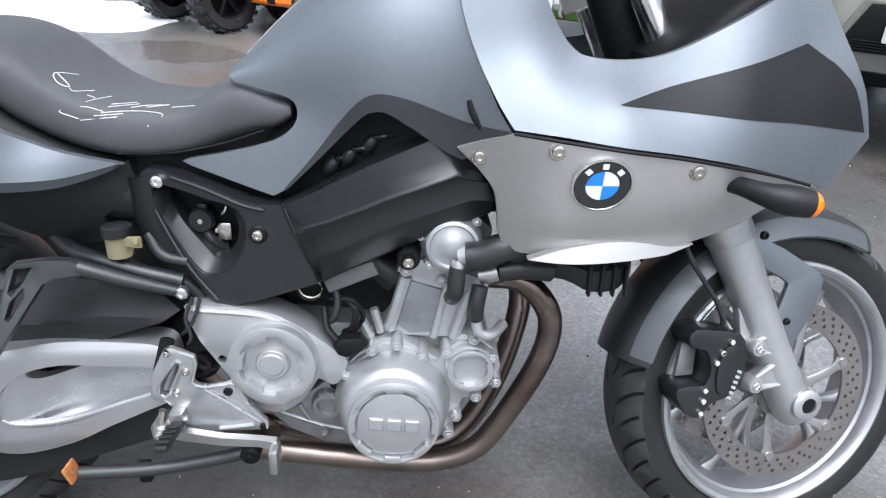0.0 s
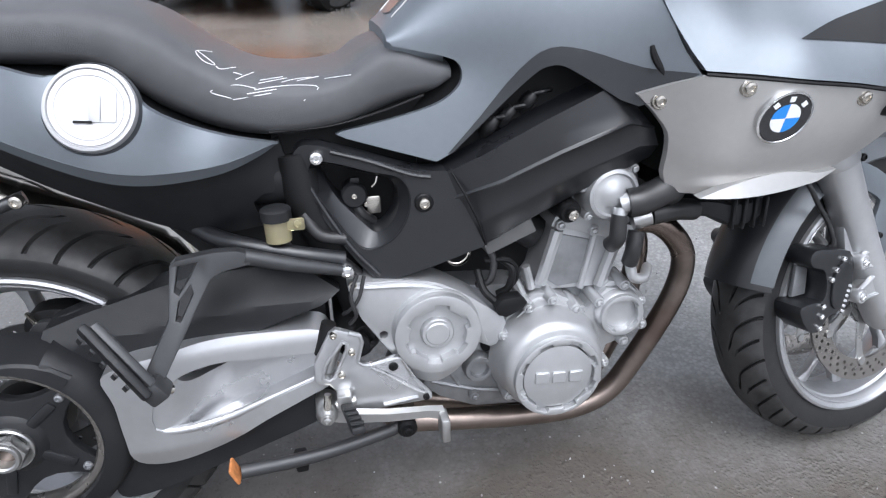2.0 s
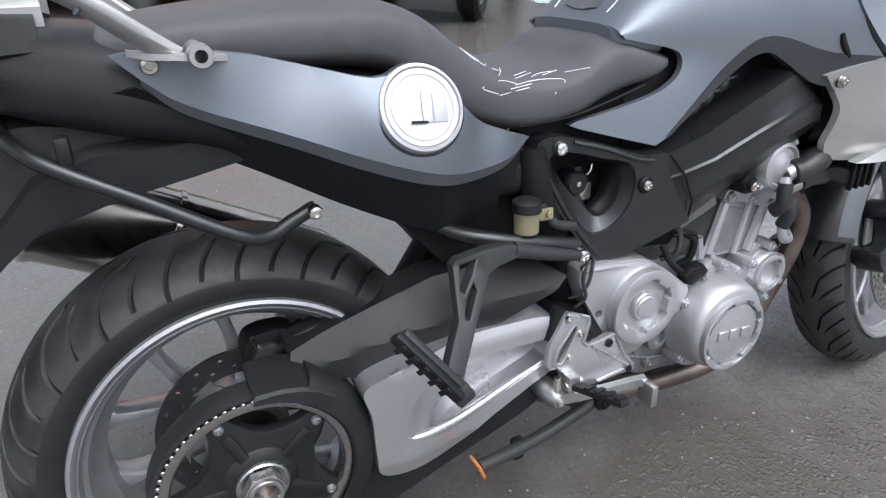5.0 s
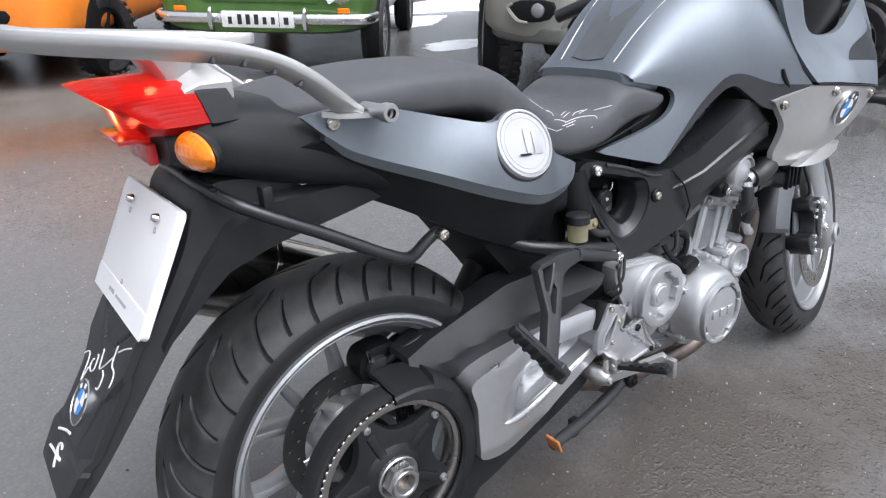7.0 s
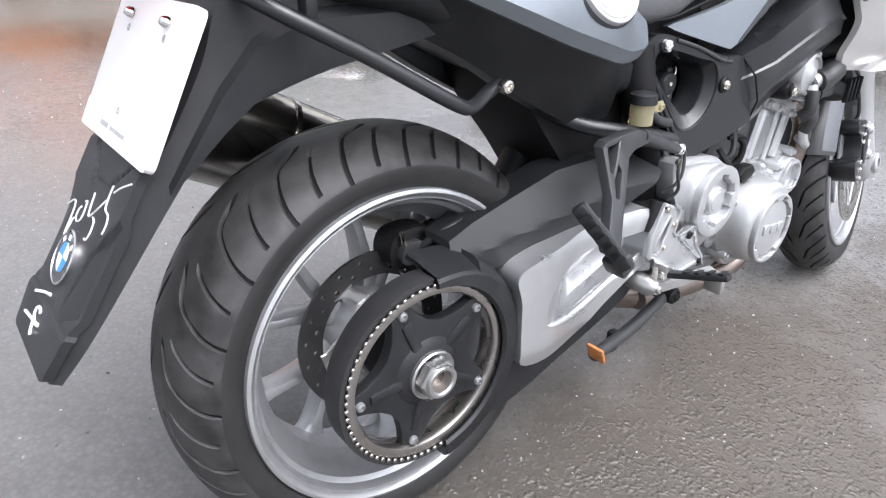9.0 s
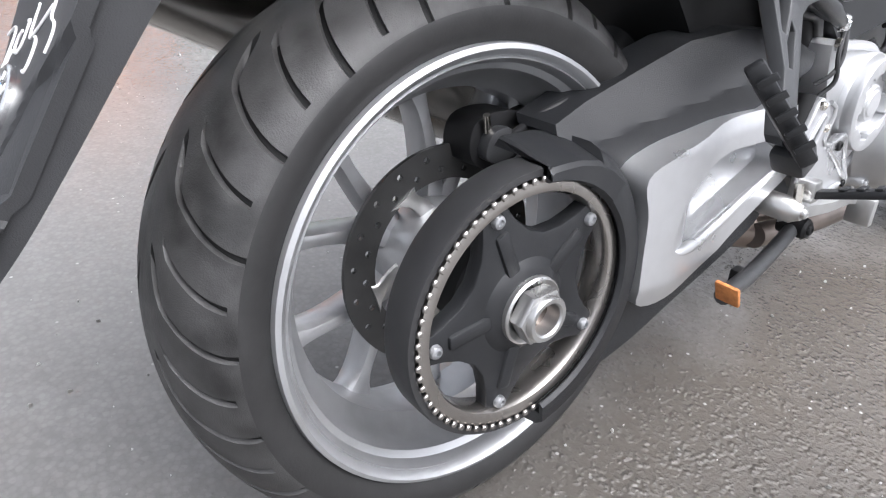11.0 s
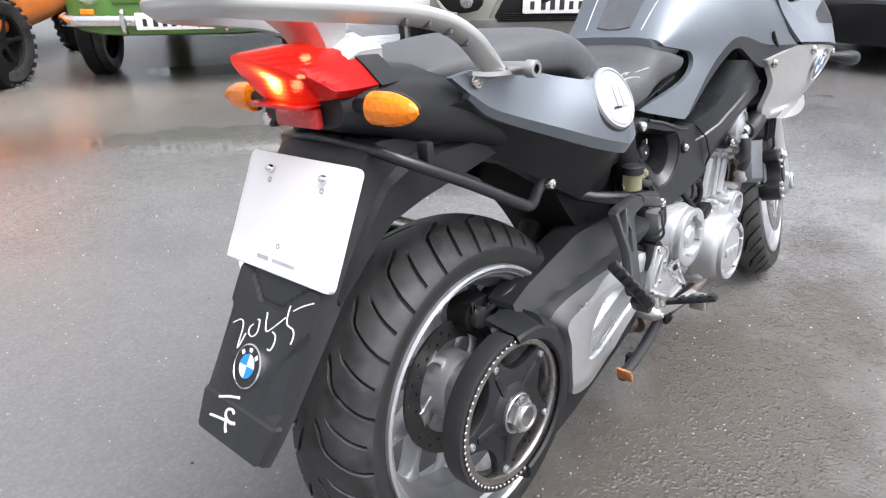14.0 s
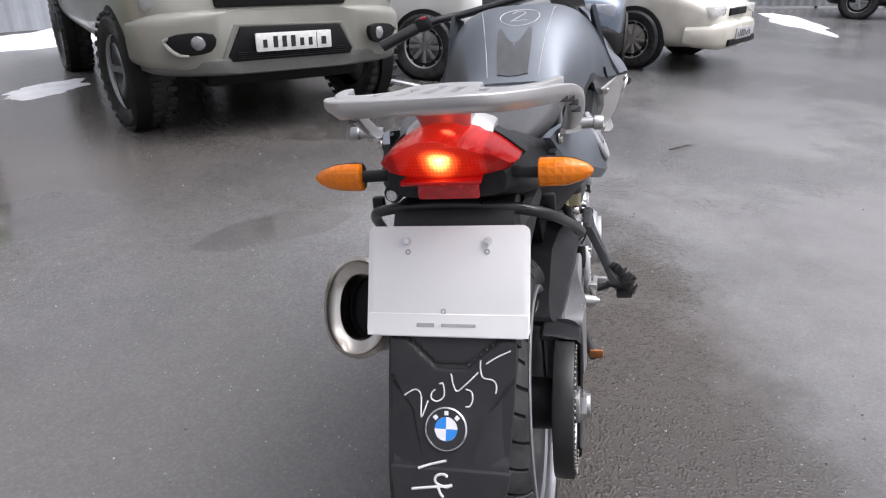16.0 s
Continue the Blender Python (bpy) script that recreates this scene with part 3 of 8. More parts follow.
# ---- motorcycle: x forward from the rear axle, y to its left, z up; leans on its side stand ----
LEAN_OVER = 6.0
bike = tagged(thing("motorcycle", pose(0, 0, 0, -LEAN_OVER, 0, 0)), "grey-blue and silver sport touring motorcycle parked leaning on wet asphalt", "motorcycle")
REAR = Vector((0.008, -0.014, 0.303))
FRONT = Vector((1.462, -0.042, 0.284))
RAKE, STEER_ANGLE = radians(26), radians(12)
steer_axis = Vector((-math.sin(RAKE), 0, math.cos(RAKE)))
steer_foot = Vector((FRONT.x - 0.051, 0, FRONT.z))
STEER = Matrix.Translation(FRONT) @ Matrix.Rotation(radians(-5), 4, "X") @ Matrix.Translation(-FRONT) @ Matrix.Translation(steer_foot) @ Matrix.Rotation(STEER_ANGLE, 4, steer_axis) @ Matrix.Translation(-steer_foot)


def steered(bm):
    return moved(bm, STEER)


def tyre(radius, half, rim_r, count, drop, turn=0.0, flow=1.0):
    """A tyre about the axle direction: curved tread grooves, long ones with a hooked gouge near the crown, and plain sidewalls."""
    amax = radians(76)
    prof = []
    for i in range(41):
        v = -1 + 2 * i / 40
        a = v * amax
        prof.append((radius - drop * (1 - math.cos(a)) / (1 - math.cos(amax)), half * math.sin(a) / math.sin(amax), v))
    edge = radius - drop
    side = [(rim_r + 0.001, 0.84), (rim_r + 0.010, 0.93), (rim_r + (edge - rim_r) * 0.6, 1.005), (edge - 0.004, 1.01)]
    prof = [(r, -half * k, -2) for r, k in side] + prof + [(r, half * k, 2) for r, k in side[::-1]]

    def sheared(t):
        """Turn of a groove, in degrees, at t from the crown to the shoulder."""
        if t >= 0.28:
            return 6.3 * (1 - (1 - (min(t, 1.0) - 0.28) / 0.72) ** 2)
        return -6.5 * min((0.28 - t) / 0.14, 1.3)

    bm = bmesh.new()
    rows, floor = [], []
    for k in range(count):
        long = k % 2 == 0
        for j in range(6):
            ring = []
            for r, y, v in prof:
                t = min(abs(v), 1.0)
                hw = 0.055 + (0.17 * math.exp(-((t - 0.19) / 0.075) ** 2) if long else 0.0)
                cut = abs(v) < 1.5 and (0.11 < t < 0.98 if long else 0.30 < t < 0.88)
                c = (0.3 - hw - 0.03, 0.3 - hw, 0.3 + hw, 0.3 + hw + 0.03, 0.68, 0.92)[j]
                a = 2 * math.pi * (k + c + (0.5 if v > 0 else 0.0)) / count + flow * radians(sheared(t)) + turn
                q = r - (0.0055 if cut and j in (1, 2) else 0.0)
                ring.append(bm.verts.new((q * math.cos(a), y, q * math.sin(a))))
            rows.append(ring)
            floor.append((j, long))
    for i in range(len(rows)):
        a, b = rows[i], rows[(i + 1) % len(rows)]
        j, long = floor[i]
        for n in range(len(prof) - 1):
            f = bm.faces.new((a[n], a[n + 1], b[n + 1], b[n]))
            v = abs(prof[n][2])
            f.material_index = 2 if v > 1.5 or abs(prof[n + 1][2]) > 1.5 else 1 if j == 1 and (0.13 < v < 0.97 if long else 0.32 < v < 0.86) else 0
    return solid(bm)


def spoke(r0, r1, w0, w1, d0, d1, y0, y1, ang, fork=0.0):
    """A tapered wheel spoke from hub to rim; fork turns its outer end round the wheel."""
    rings = []
    for i in range(7):
        t = i / 6
        r = r0 + (r1 - r0) * t
        w = w0 + (w1 - w0) * t + (0.010 * max(0, t - 0.8) / 0.2)
        d = d0 + (d1 - d0) * t
        y = y0 + (y1 - y0) * t
        a = ang + fork * t ** 1.4
        ring = []
        for k in range(10):
            b = 2 * math.pi * k / 10
            u, v = w * math.copysign(abs(math.cos(b)) ** 0.7, math.cos(b)), d * math.copysign(abs(math.sin(b)) ** 0.7, math.sin(b))
            ring.append((r * math.cos(a) - u * math.sin(a), y + v, r * math.sin(a) + u * math.cos(a)))
        rings.append(ring)
    return loft(rings)


def forked_arm(mid, near, far, r0=0.052, r1=0.209):
    """One arm of a forked wheel spoke: slim in the middle, flaring out into hub and rim."""
    rings = []
    for i in range(13):
        t = i / 12
        r = r0 + (r1 - r0) * t
        a = radians(mid + near + (far - near) * t ** 0.85)
        w = 0.0085 + 0.010 * (1 - t) ** 3 + 0.036 * max(0.0, (t - 0.55) / 0.45) ** 2.4
        d = 0.024 - 0.006 * t
        ring = []
        for k in range(12):
            q = 2 * math.pi * k / 12
            u, v = w * math.copysign(abs(math.cos(q)) ** 0.6, math.cos(q)), d * math.copysign(abs(math.sin(q)) ** 0.8, math.sin(q))
            bend = u / r
            ring.append((r * math.cos(a + bend), 0.032 + v, r * math.sin(a + bend)))
        rings.append(ring)
    return loft(rings)


def rim_ring(half, lip, drop=0.03):
    """Rim barrel with two flange lips and a dropped centre."""
    p = [(lip, -half), (lip + 0.004, -half + 0.004), (lip + 0.002, -half + 0.010), (lip - 0.012, -half + 0.014), (lip - 0.014, -half + 0.03), (lip - drop, -half + 0.05),
         (lip - drop, half - 0.05), (lip - 0.014, half - 0.03), (lip - 0.012, half - 0.014), (lip + 0.002, half - 0.010), (lip + 0.004, half - 0.004), (lip, half),
         (lip - 0.006, half - 0.002), (lip - 0.018, half - 0.012), (lip - 0.022, half - 0.035), (lip - drop - 0.010, half - 0.055),
         (lip - drop - 0.010, -half + 0.055), (lip - 0.022, -half + 0.035), (lip - 0.018, -half + 0.012), (lip - 0.006, -half + 0.002), (lip, -half)]
    return lathe(p, 96)


def drilled_disc(r0, r1, y, thick, holes, rows):
    """A brake disc with rows of round holes right through it."""
    def circle(cx, cz, r, k):
        return [(cx + r * math.cos(2 * math.pi * i / k), cz + r * math.sin(2 * math.pi * i / k)) for i in range(k)]
    cut = [circle(0, 0, r0, 48)]
    for j, rr in enumerate(rows):
        for i in range(holes):
            a = 2 * math.pi * (i + j / len(rows)) / holes
            cut.append(circle(rr * math.cos(a), rr * math.sin(a), 0.0036, 8))
    return slab(circle(0, 0, r1, 72), y - thick / 2, y + thick / 2, 0, cut)


# rear wheel
rear_wheel = part("rear_wheel", rim_ring(0.080, 0.2235), RIM, bike, "silver cast wheel with forked spokes")
rear_wheel.matrix_basis = Matrix.Translation(REAR) @ Matrix.Rotation(radians(-3), 4, "X")
part("rim_lip", lathe([(0.212, -0.076), (0.2165, -0.086), (0.2185, -0.084), (0.2205, -0.089), (0.2255, -0.093), (0.2300, -0.091), (0.2315, -0.084), (0.2315, -0.07), (0.212, -0.07), (0.212, -0.076)], 96), RIM, rear_wheel, "bright silver rim lip")
part("hub", lathe([(0.055, -0.05), (0.062, -0.04), (0.062, 0.04), (0.055, 0.05), (0.03, 0.05), (0.03, -0.05), (0.055, -0.05)], 40), RIM, rear_wheel)
for k in range(5):
    for s in (-1, 1):
        part("spoke", forked_arm(73 + 72 * k, s * 5, s * 22), RIM, rear_wheel)
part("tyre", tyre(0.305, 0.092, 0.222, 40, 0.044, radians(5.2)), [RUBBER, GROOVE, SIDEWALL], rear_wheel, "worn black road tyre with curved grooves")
part("brake_disc", drilled_disc(0.088, 0.124, -0.012, 0.005, 20, (0.099, 0.113)), [DISC_DARK], rear_wheel, "drilled dark steel brake disc")
part("disc_carrier", merge(lathe([(0.045, -0.06), (0.06, -0.062), (0.06, -0.008), (0.045, -0.008), (0.045, -0.06)], 40),
     *[spoke(0.055, 0.092, 0.012, 0.008, 0.004, 0.003, -0.014, -0.014, radians(36 + 72 * k), 0.25) for k in range(5)]), ALLOY, rear_wheel)
caliper_rear = part("rear_caliper", slab(spline([(0.012, 0.128), (0.022, 0.150), (0.05, 0.156), (0.082, 0.150), (0.092, 0.128), (0.075, 0.104), (0.04, 0.098), (0.018, 0.108)], 3, True), -0.046, -0.002, 0.007), DARK, rear_wheel, "black rear brake caliper")
part("caliper_body", slab(spline([(0.022, 0.118), (0.03, 0.138), (0.052, 0.142), (0.064, 0.128), (0.058, 0.112), (0.036, 0.108)], 3, True), -0.060, -0.044, 0.005), HANGER, caliper_rear)
part("bleed_nipple", tube([(0.032, -0.05, 0.140), (0.026, -0.055, 0.158)], [0.005, 0.0035], 10), STEEL, caliper_rear)
part("caliper_bolt", bolt(0.075, -0.047, 0.132, 0.007, 0.005), STEEL, caliper_rear)
part("caliper_hose", tube([(0.055, -0.055, 0.128), (0.075, -0.075, 0.150), (0.115, -0.08, 0.162), (0.16, -0.06, 0.160)], 0.0055, 10), HOSE, caliper_rear)
part("caliper_carrier", slab(spline([(0.085, 0.142), (0.12, 0.150), (0.135, 0.135), (0.11, 0.108), (0.085, 0.105)], 3, True), -0.040, -0.014, 0.005), DARK, caliper_rear)
part("valve_stem", tube([(0.13, -0.02, 0.13), (0.118, -0.03, 0.118)], 0.004, 8), CHROME, rear_wheel)

# belt drive on the right-hand side
PX, PZ = 0.004, 0.307
teeth = []
for k in range(70):
    a = 2 * math.pi * k / 70
    if a < radians(70) or a > radians(282):
        continue
    c, s = math.cos(a), math.sin(a)
    t = box(0, 0, 0, 0.006, 0.004, 0.0062, 0.0012, 1)
    teeth.append(moved(t, Matrix.Translation((PX + 0.1290 * c, -0.1665, PZ + 0.1290 * s)) @ Matrix.Rotation(-a, 4, "Y")))
pulley = part("rear_pulley", merge(lathe([(0.112, -0.158), (0.115, -0.163), (0.123, -0.165), (0.127, -0.164), (0.127, -0.128), (0.118, -0.128), (0.114, -0.135), (0.112, -0.158)], 96, PX, 0, PZ), *teeth), DISC, bike, "toothed alloy belt pulley")
part("drive_belt", lathe([(0.131, -0.164), (0.131, -0.128), (0.1375, -0.128), (0.1385, -0.131), (0.1385, -0.161), (0.1375, -0.164), (0.131, -0.164)], 96, PX, 0, PZ), HOSE, bike, "black toothed rubber drive belt")


def carrier_outline():
    pts = []
    for k in range(5):
        a = radians(40 + 72 * k)
        for da, r in ((-0.11, 0.118), (0.11, 0.118), (0.20, 0.098), (0.34, 0.083), (0.60, 0.074), (0.86, 0.079), (1.04, 0.095)):
            pts.append((PX + r * math.cos(a + da), PZ + r * math.sin(a + da)))
    return pts


carrier = part("pulley_carrier", slab(carrier_outline(), -0.158, -0.140, 0.003), BLACK, bike, "black five-armed pulley carrier")
part("boss", lathe([(0, -0.166), (0.035, -0.166), (0.042, -0.162), (0.052, -0.157), (0.056, -0.15), (0.056, -0.12), (0, -0.12)], 48, PX, 0, PZ), BLACK, carrier)
for k in range(5):
    a = radians(40 + 72 * k)
    part("bolt", bolt(PX + 0.106 * math.cos(a), -0.158, PZ + 0.106 * math.sin(a), 0.0068), CAST_GREY, carrier)
    part("rib", moved(box(0, 0, 0, 0.05, 0.010, 0.016, 0.004), Matrix.Translation((PX + 0.066 * math.cos(a), -0.157, PZ + 0.066 * math.sin(a))) @ Matrix.Rotation(-a, 4, "Y")), BLACK, carrier)


def ring_at(x, z, r, k):
    return [(x + r * math.cos(2 * math.pi * i / k), z + r * math.sin(2 * math.pi * i / k)) for i in range(k)]


hexa = [(PX + 0.029 * math.cos(radians(60 * k)), PZ + 0.029 * math.sin(radians(60 * k))) for k in range(6)]
part("axle_nut", merge(slab(hexa, -0.186, -0.168, 0.003, [ring_at(PX, PZ, 0.0165, 24)]), lathe([(0.033, -0.173), (0.035, -0.171), (0.035, -0.164), (0.02, -0.164), (0.033, -0.173)], 36, PX, 0, PZ),
     lathe([(0.016, -0.172), (0.016, -0.190), (0.018, -0.192), (0.022, -0.192), (0.0235, -0.190), (0.0235, -0.172), (0.016, -0.172)], 36, PX, 0, PZ)), ALLOY, bike, "castellated alloy axle nut")
part("axle_bore", disk(0.0162, PX, -0.174, PZ, 0.004, 0), HEADER, bike, "rusty hollow axle bore")
part("hub_housing", lathe([(0, -0.13), (0.045, -0.13), (0.05, -0.11), (0.05, -0.04), (0, -0.04)], 40, PX, 0, PZ), DARK, bike)

# swingarm
arm_out = spline([(0.150, 0.405), (0.19, 0.424), (0.245, 0.432), (0.30, 0.438), (0.38, 0.437), (0.455, 0.430), (0.470, 0.40), (0.468, 0.345), (0.42, 0.318), (0.36, 0.290), (0.29, 0.256), (0.22, 0.243), (0.168, 0.252), (0.160, 0.30), (0.158, 0.36)], 4, True)
arm_hole = spline([(0.206, 0.312), (0.205, 0.335), (0.220, 0.368), (0.250, 0.392), (0.300, 0.402), (0.36, 0.400)], 4) + spline([(0.442, 0.396), (0.452, 0.388), (0.452, 0.358), (0.442, 0.350)], 3) + spline([(0.373, 0.325), (0.300, 0.302), (0.250, 0.299), (0.222, 0.302)], 4)


def arm_depth(x, z):
    """Side of the swingarm: nearly flat, swelling round the front of the slot, falling away above and below."""
    return 0.168 + 0.014 * math.exp(-((x - 0.21) / 0.07) ** 2) - 0.4 * max(0.0, z - 0.420) - 0.3 * max(0.0, 0.272 - z)


swingarm = part("swingarm", side_panel(arm_out, arm_depth, 0.008, [arm_hole], 0.055, 0.0, 0.0015), ARM_PAINT, bike, "silver single-sided swingarm with open slot")


def arm_floor(a, b):
    """Floor of the scoop: level with the arm at its rear end, sinking forwards, with a fillet above the ledge."""
    low = float(np.interp(a, (0.205, 0.222, 0.25, 0.30, 0.373, 0.442), (0.318, 0.302, 0.2995, 0.302, 0.325, 0.350)))
    g = min(max((a - 0.205) / 0.12, 0.0), 1.0)
    f = min(max((b - low) / 0.035, 0.0), 1.0)
    return arm_depth(a, b) - 0.0025 - 0.046 * g * g * (3 - 2 * g) * (0.82 + 0.18 * f)


gap_out = spline([(0.246, 0.382), (0.262, 0.391), (0.30, 0.397), (0.345, 0.395), (0.332, 0.381), (0.30, 0.371), (0.262, 0.369)], 3, True)
part("arm_recess", side_panel(arm_hole, arm_floor, 0.005, [gap_out], 0.02, 0.0, 0.0005), ARM_PAINT, swingarm, smooth=60)
# Black sheet stands in for the shade inside the slot's hole.
part("arm_shade_sheet", side_panel([(0.23, 0.345), (0.23, 0.41), (0.37, 0.41), (0.37, 0.345)], lambda a, b: 0.092, 0.03, (), 0.0), DARK, swingarm)
part("arm_lip", tube([(x, -arm_depth(x, z) + 0.006, z) for x, z in ((0.206, 0.316), (0.211, 0.306), (0.222, 0.3025), (0.250, 0.300), (0.300, 0.303), (0.373, 0.326), (0.445, 0.352))], [0.001, 0.004, 0.0065, 0.0075, 0.0075, 0.006, 0.003], 10), ARM_PAINT, swingarm)
part("arm_under_cover", side_panel(spline([(0.155, 0.262), (0.20, 0.243), (0.29, 0.258), (0.36, 0.291), (0.45, 0.325), (0.462, 0.29), (0.44, 0.262), (0.35, 0.228), (0.274, 0.203), (0.20, 0.178), (0.13, 0.168), (0.118, 0.20), (0.14, 0.235)], 4, True), lambda a, b: 0.148, 0.02, (), 0.03), BLACK, swingarm, "black plastic cover under the arm")
part("arm_hub_ring", lathe([(0.1245, -0.171), (0.128, -0.175), (0.150, -0.173), (0.161, -0.162), (0.165, -0.148), (0.165, -0.118), (0.141, -0.118), (0.141, -0.1695), (0.1245, -0.1695), (0.1245, -0.171)], 60, PX, 0, PZ, -80, 140), BLACK, swingarm, "black belt guard ring round the pulley")
part("guard_block", loft([[(PX + r * math.cos(a), y, PZ + r * math.sin(a)) for r, y in ((0.1265, -0.172), (0.129, -0.176), (ro - 0.013, -0.175), (ro - 0.009, -0.171), (ro, -0.130), (ro + 0.002, -0.105), (ro - 0.006, -0.100), (0.141, -0.100), (0.141, -0.168), (0.1265, -0.168))] for a, ro in ((radians(44), 0.163), (radians(54), 0.162), (radians(63), 0.159), (radians(72), 0.155), (radians(80), 0.151), (radians(86), 0.149), (radians(87.5), 0.147))]), BLACK, swingarm, smooth=22)
guard_out = [(0.070, 0.452), (0.073, 0.460), (0.121, 0.474), (0.199, 0.494), (0.285, 0.515), (0.369, 0.522), (0.443, 0.515), (0.489, 0.487), (0.459, 0.469), (0.412, 0.453), (0.356, 0.434), (0.322, 0.419), (0.261, 0.405), (0.201, 0.402), (0.150, 0.407), (0.114, 0.417), (0.086, 0.434)]


def guard_depth(x, z):
    """Flat side below a crease, sloping in above it."""
    crease = 0.435 + 0.14 * (min(x, 0.36) - 0.08)
    return 0.136 + 0.075 * max(0.0, x - 0.12) - 0.8 * max(0.0, z - crease)


part("belt_guard", side_panel(guard_out, guard_depth, 0.010, (), 0.05), BLACK, bike, "black plastic upper belt guard", smooth=25)
part("arm_pivot", merge(lathe([(0, -0.15), (0.026, -0.15), (0.03, -0.145), (0.03, 0.14), (0, 0.14)], 32, 0.505, 0, 0.392), lathe([(0.012, -0.158), (0.02, -0.158), (0.02, -0.14), (0.012, -0.14), (0.012, -0.158)], 24, 0.505, 0, 0.392)), DARK, bike)
part("arm_cross_beam", box(0.36, -0.02, 0.40, 0.22, 0.20, 0.05, 0.02), DARK, bike)

# engine
def ring_points(x, z, r, k=40, a0=0):
    return [(x + r * math.cos(a0 + 2 * math.pi * i / k), z + r * math.sin(a0 + 2 * math.pi * i / k)) for i in range(k)]


def notched(x, z, r0, r1, teeth, duty=0.5, a0=0.0, k=10):
    """A round outline that steps between two radii."""
    pts = []
    for i in range(teeth):
        base = a0 + 2 * math.pi * i / teeth
        for j in range(k):
            a = base + 2 * math.pi / teeth * duty * j / (k - 1)
            pts.append((x + r1 * math.cos(a), z + r1 * math.sin(a)))
        for j in range(k):
            a = base + 2 * math.pi / teeth * (duty + 0.04 + (0.92 - duty) * j / (k - 1))
            pts.append((x + r0 * math.cos(a), z + r0 * math.sin(a)))
    return pts


def cover_boss(x, z, y, r, depth, mat=None):
    return merge(lathe([(0, y), (r * 0.86, y), (r, y + 0.003), (r * 1.08, y + depth), (0, y + depth)], 16, x, 0, z), bolt(x, y, z, r * 0.62, 0.004))


engine = part("engine_block", slab([(0.60, 0.455), (0.76, 0.44), (0.80, 0.43), (0.92, 0.43), (0.965, 0.39), (0.955, 0.33), (0.91, 0.28), (0.87, 0.240), (0.72, 0.235), (0.64, 0.28), (0.56, 0.36), (0.52, 0.44)], -0.112, 0.14, 0.006), CAST_GREY, bike, "silver parallel-twin engine block")
case_out = [(0.500, 0.497), (0.510, 0.503)] + spline([(0.535, 0.499), (0.585, 0.495), (0.627, 0.487), (0.655, 0.472)], 3) + [(0.680, 0.455), (0.733, 0.412), (0.736, 0.400), (0.722, 0.366), (0.712, 0.362), (0.690, 0.374)] + spline([(0.672, 0.345), (0.654, 0.326), (0.624, 0.312), (0.594, 0.322), (0.570, 0.352)], 3) + [(0.540, 0.400), (0.516, 0.440), (0.503, 0.475)]
pulley_case = part("front_pulley_case", slab(case_out, -0.166, -0.11, 0.005, [ring_points(0.546, 0.409, 0.0065, 14)]), CAST, engine)
part("case_rim", tube([(x, -0.165, z) for x, z in [(0.508, 0.494)] + spline([(0.535, 0.491), (0.585, 0.487), (0.622, 0.480), (0.650, 0.466), (0.676, 0.448)], 3)], 0.0045, 8, smooth=False), CAST, pulley_case)
part("case_seam", slab([(0.676, 0.452), (0.684, 0.446), (0.706, 0.372), (0.698, 0.372)], -0.168, -0.160, 0.001), CAST, pulley_case)
part("pulley_cover", lathe([(0, -0.176), (0.055, -0.176), (0.064, -0.176), (0.067, -0.172), (0.0685, -0.155), (0, -0.155)], 64, 0.625, 0, 0.410), CAST, engine, "round silver pulley cover with notched ring")
part("cover_ring", slab(ring_points(0.625, 0.410, 0.0655, 60), -0.190, -0.170, 0.0035, [notched(0.625, 0.410, 0.043, 0.0495, 6, 0.42, 0.15)[::-1]]), CAST, engine)
part("cover_boss", lathe([(0, -0.187), (0.017, -0.187), (0.019, -0.185), (0.023, -0.185), (0.0255, -0.182), (0.0265, -0.170), (0, -0.170)], 40, 0.625, 0, 0.410), CAST, engine)
flange_out = [(0.724, 0.375), (0.742, 0.400), (0.770, 0.426), (0.790, 0.437), (0.820, 0.434), (0.852, 0.414), (0.876, 0.400), (0.888, 0.420), (0.912, 0.442), (0.938, 0.440), (0.966, 0.412), (0.975, 0.385), (0.966, 0.356), (0.944, 0.336), (0.916, 0.328)] + spline([(0.908, 0.300), (0.892, 0.265), (0.862, 0.237), (0.815, 0.222), (0.770, 0.229), (0.738, 0.262), (0.722, 0.310)], 3)
part("clutch_case", slab(flange_out, -0.150, -0.105, 0.004), CAST, engine)
flange_in = [(0.806 + (x - 0.806) * 0.93, 0.330 + (z - 0.330) * 0.93) for x, z in flange_out]
part("clutch_case_step", slab(flange_in, -0.158, -0.145, 0.004), CAST, engine)
part("clutch_cover", lathe([(0, -0.206), (0.070, -0.206), (0.0765, -0.203), (0.082, -0.193), (0.0855, -0.178), (0.089, -0.160), (0.094, -0.150), (0, -0.150)], 72, 0.806, 0, 0.328), CAST, engine, "big round silver clutch cover")
part("cover_ring", slab(ring_points(0.807, 0.320, 0.0705, 64), -0.2165, -0.200, 0.004, [notched(0.807, 0.320, 0.0585, 0.0645, 8, 0.40, 0.2)[::-1]]), CAST, engine)
part("cover_face", lathe([(0, -0.2135), (0.050, -0.213), (0.0555, -0.2115), (0.057, -0.204), (0, -0.204)], 56, 0.807, 0, 0.320), CAST, engine)
for k in range(3):
    part("cover_letter_bar", moved(box(0, 0, 0, 0.022, 0.006, 0.019, 0.0012, 1), Matrix.Translation((0.780 + 0.0275 * k, -0.2140, 0.3235 - 0.0025 * k)) @ Matrix.Rotation(radians(5), 4, "Y")), CAST, engine)
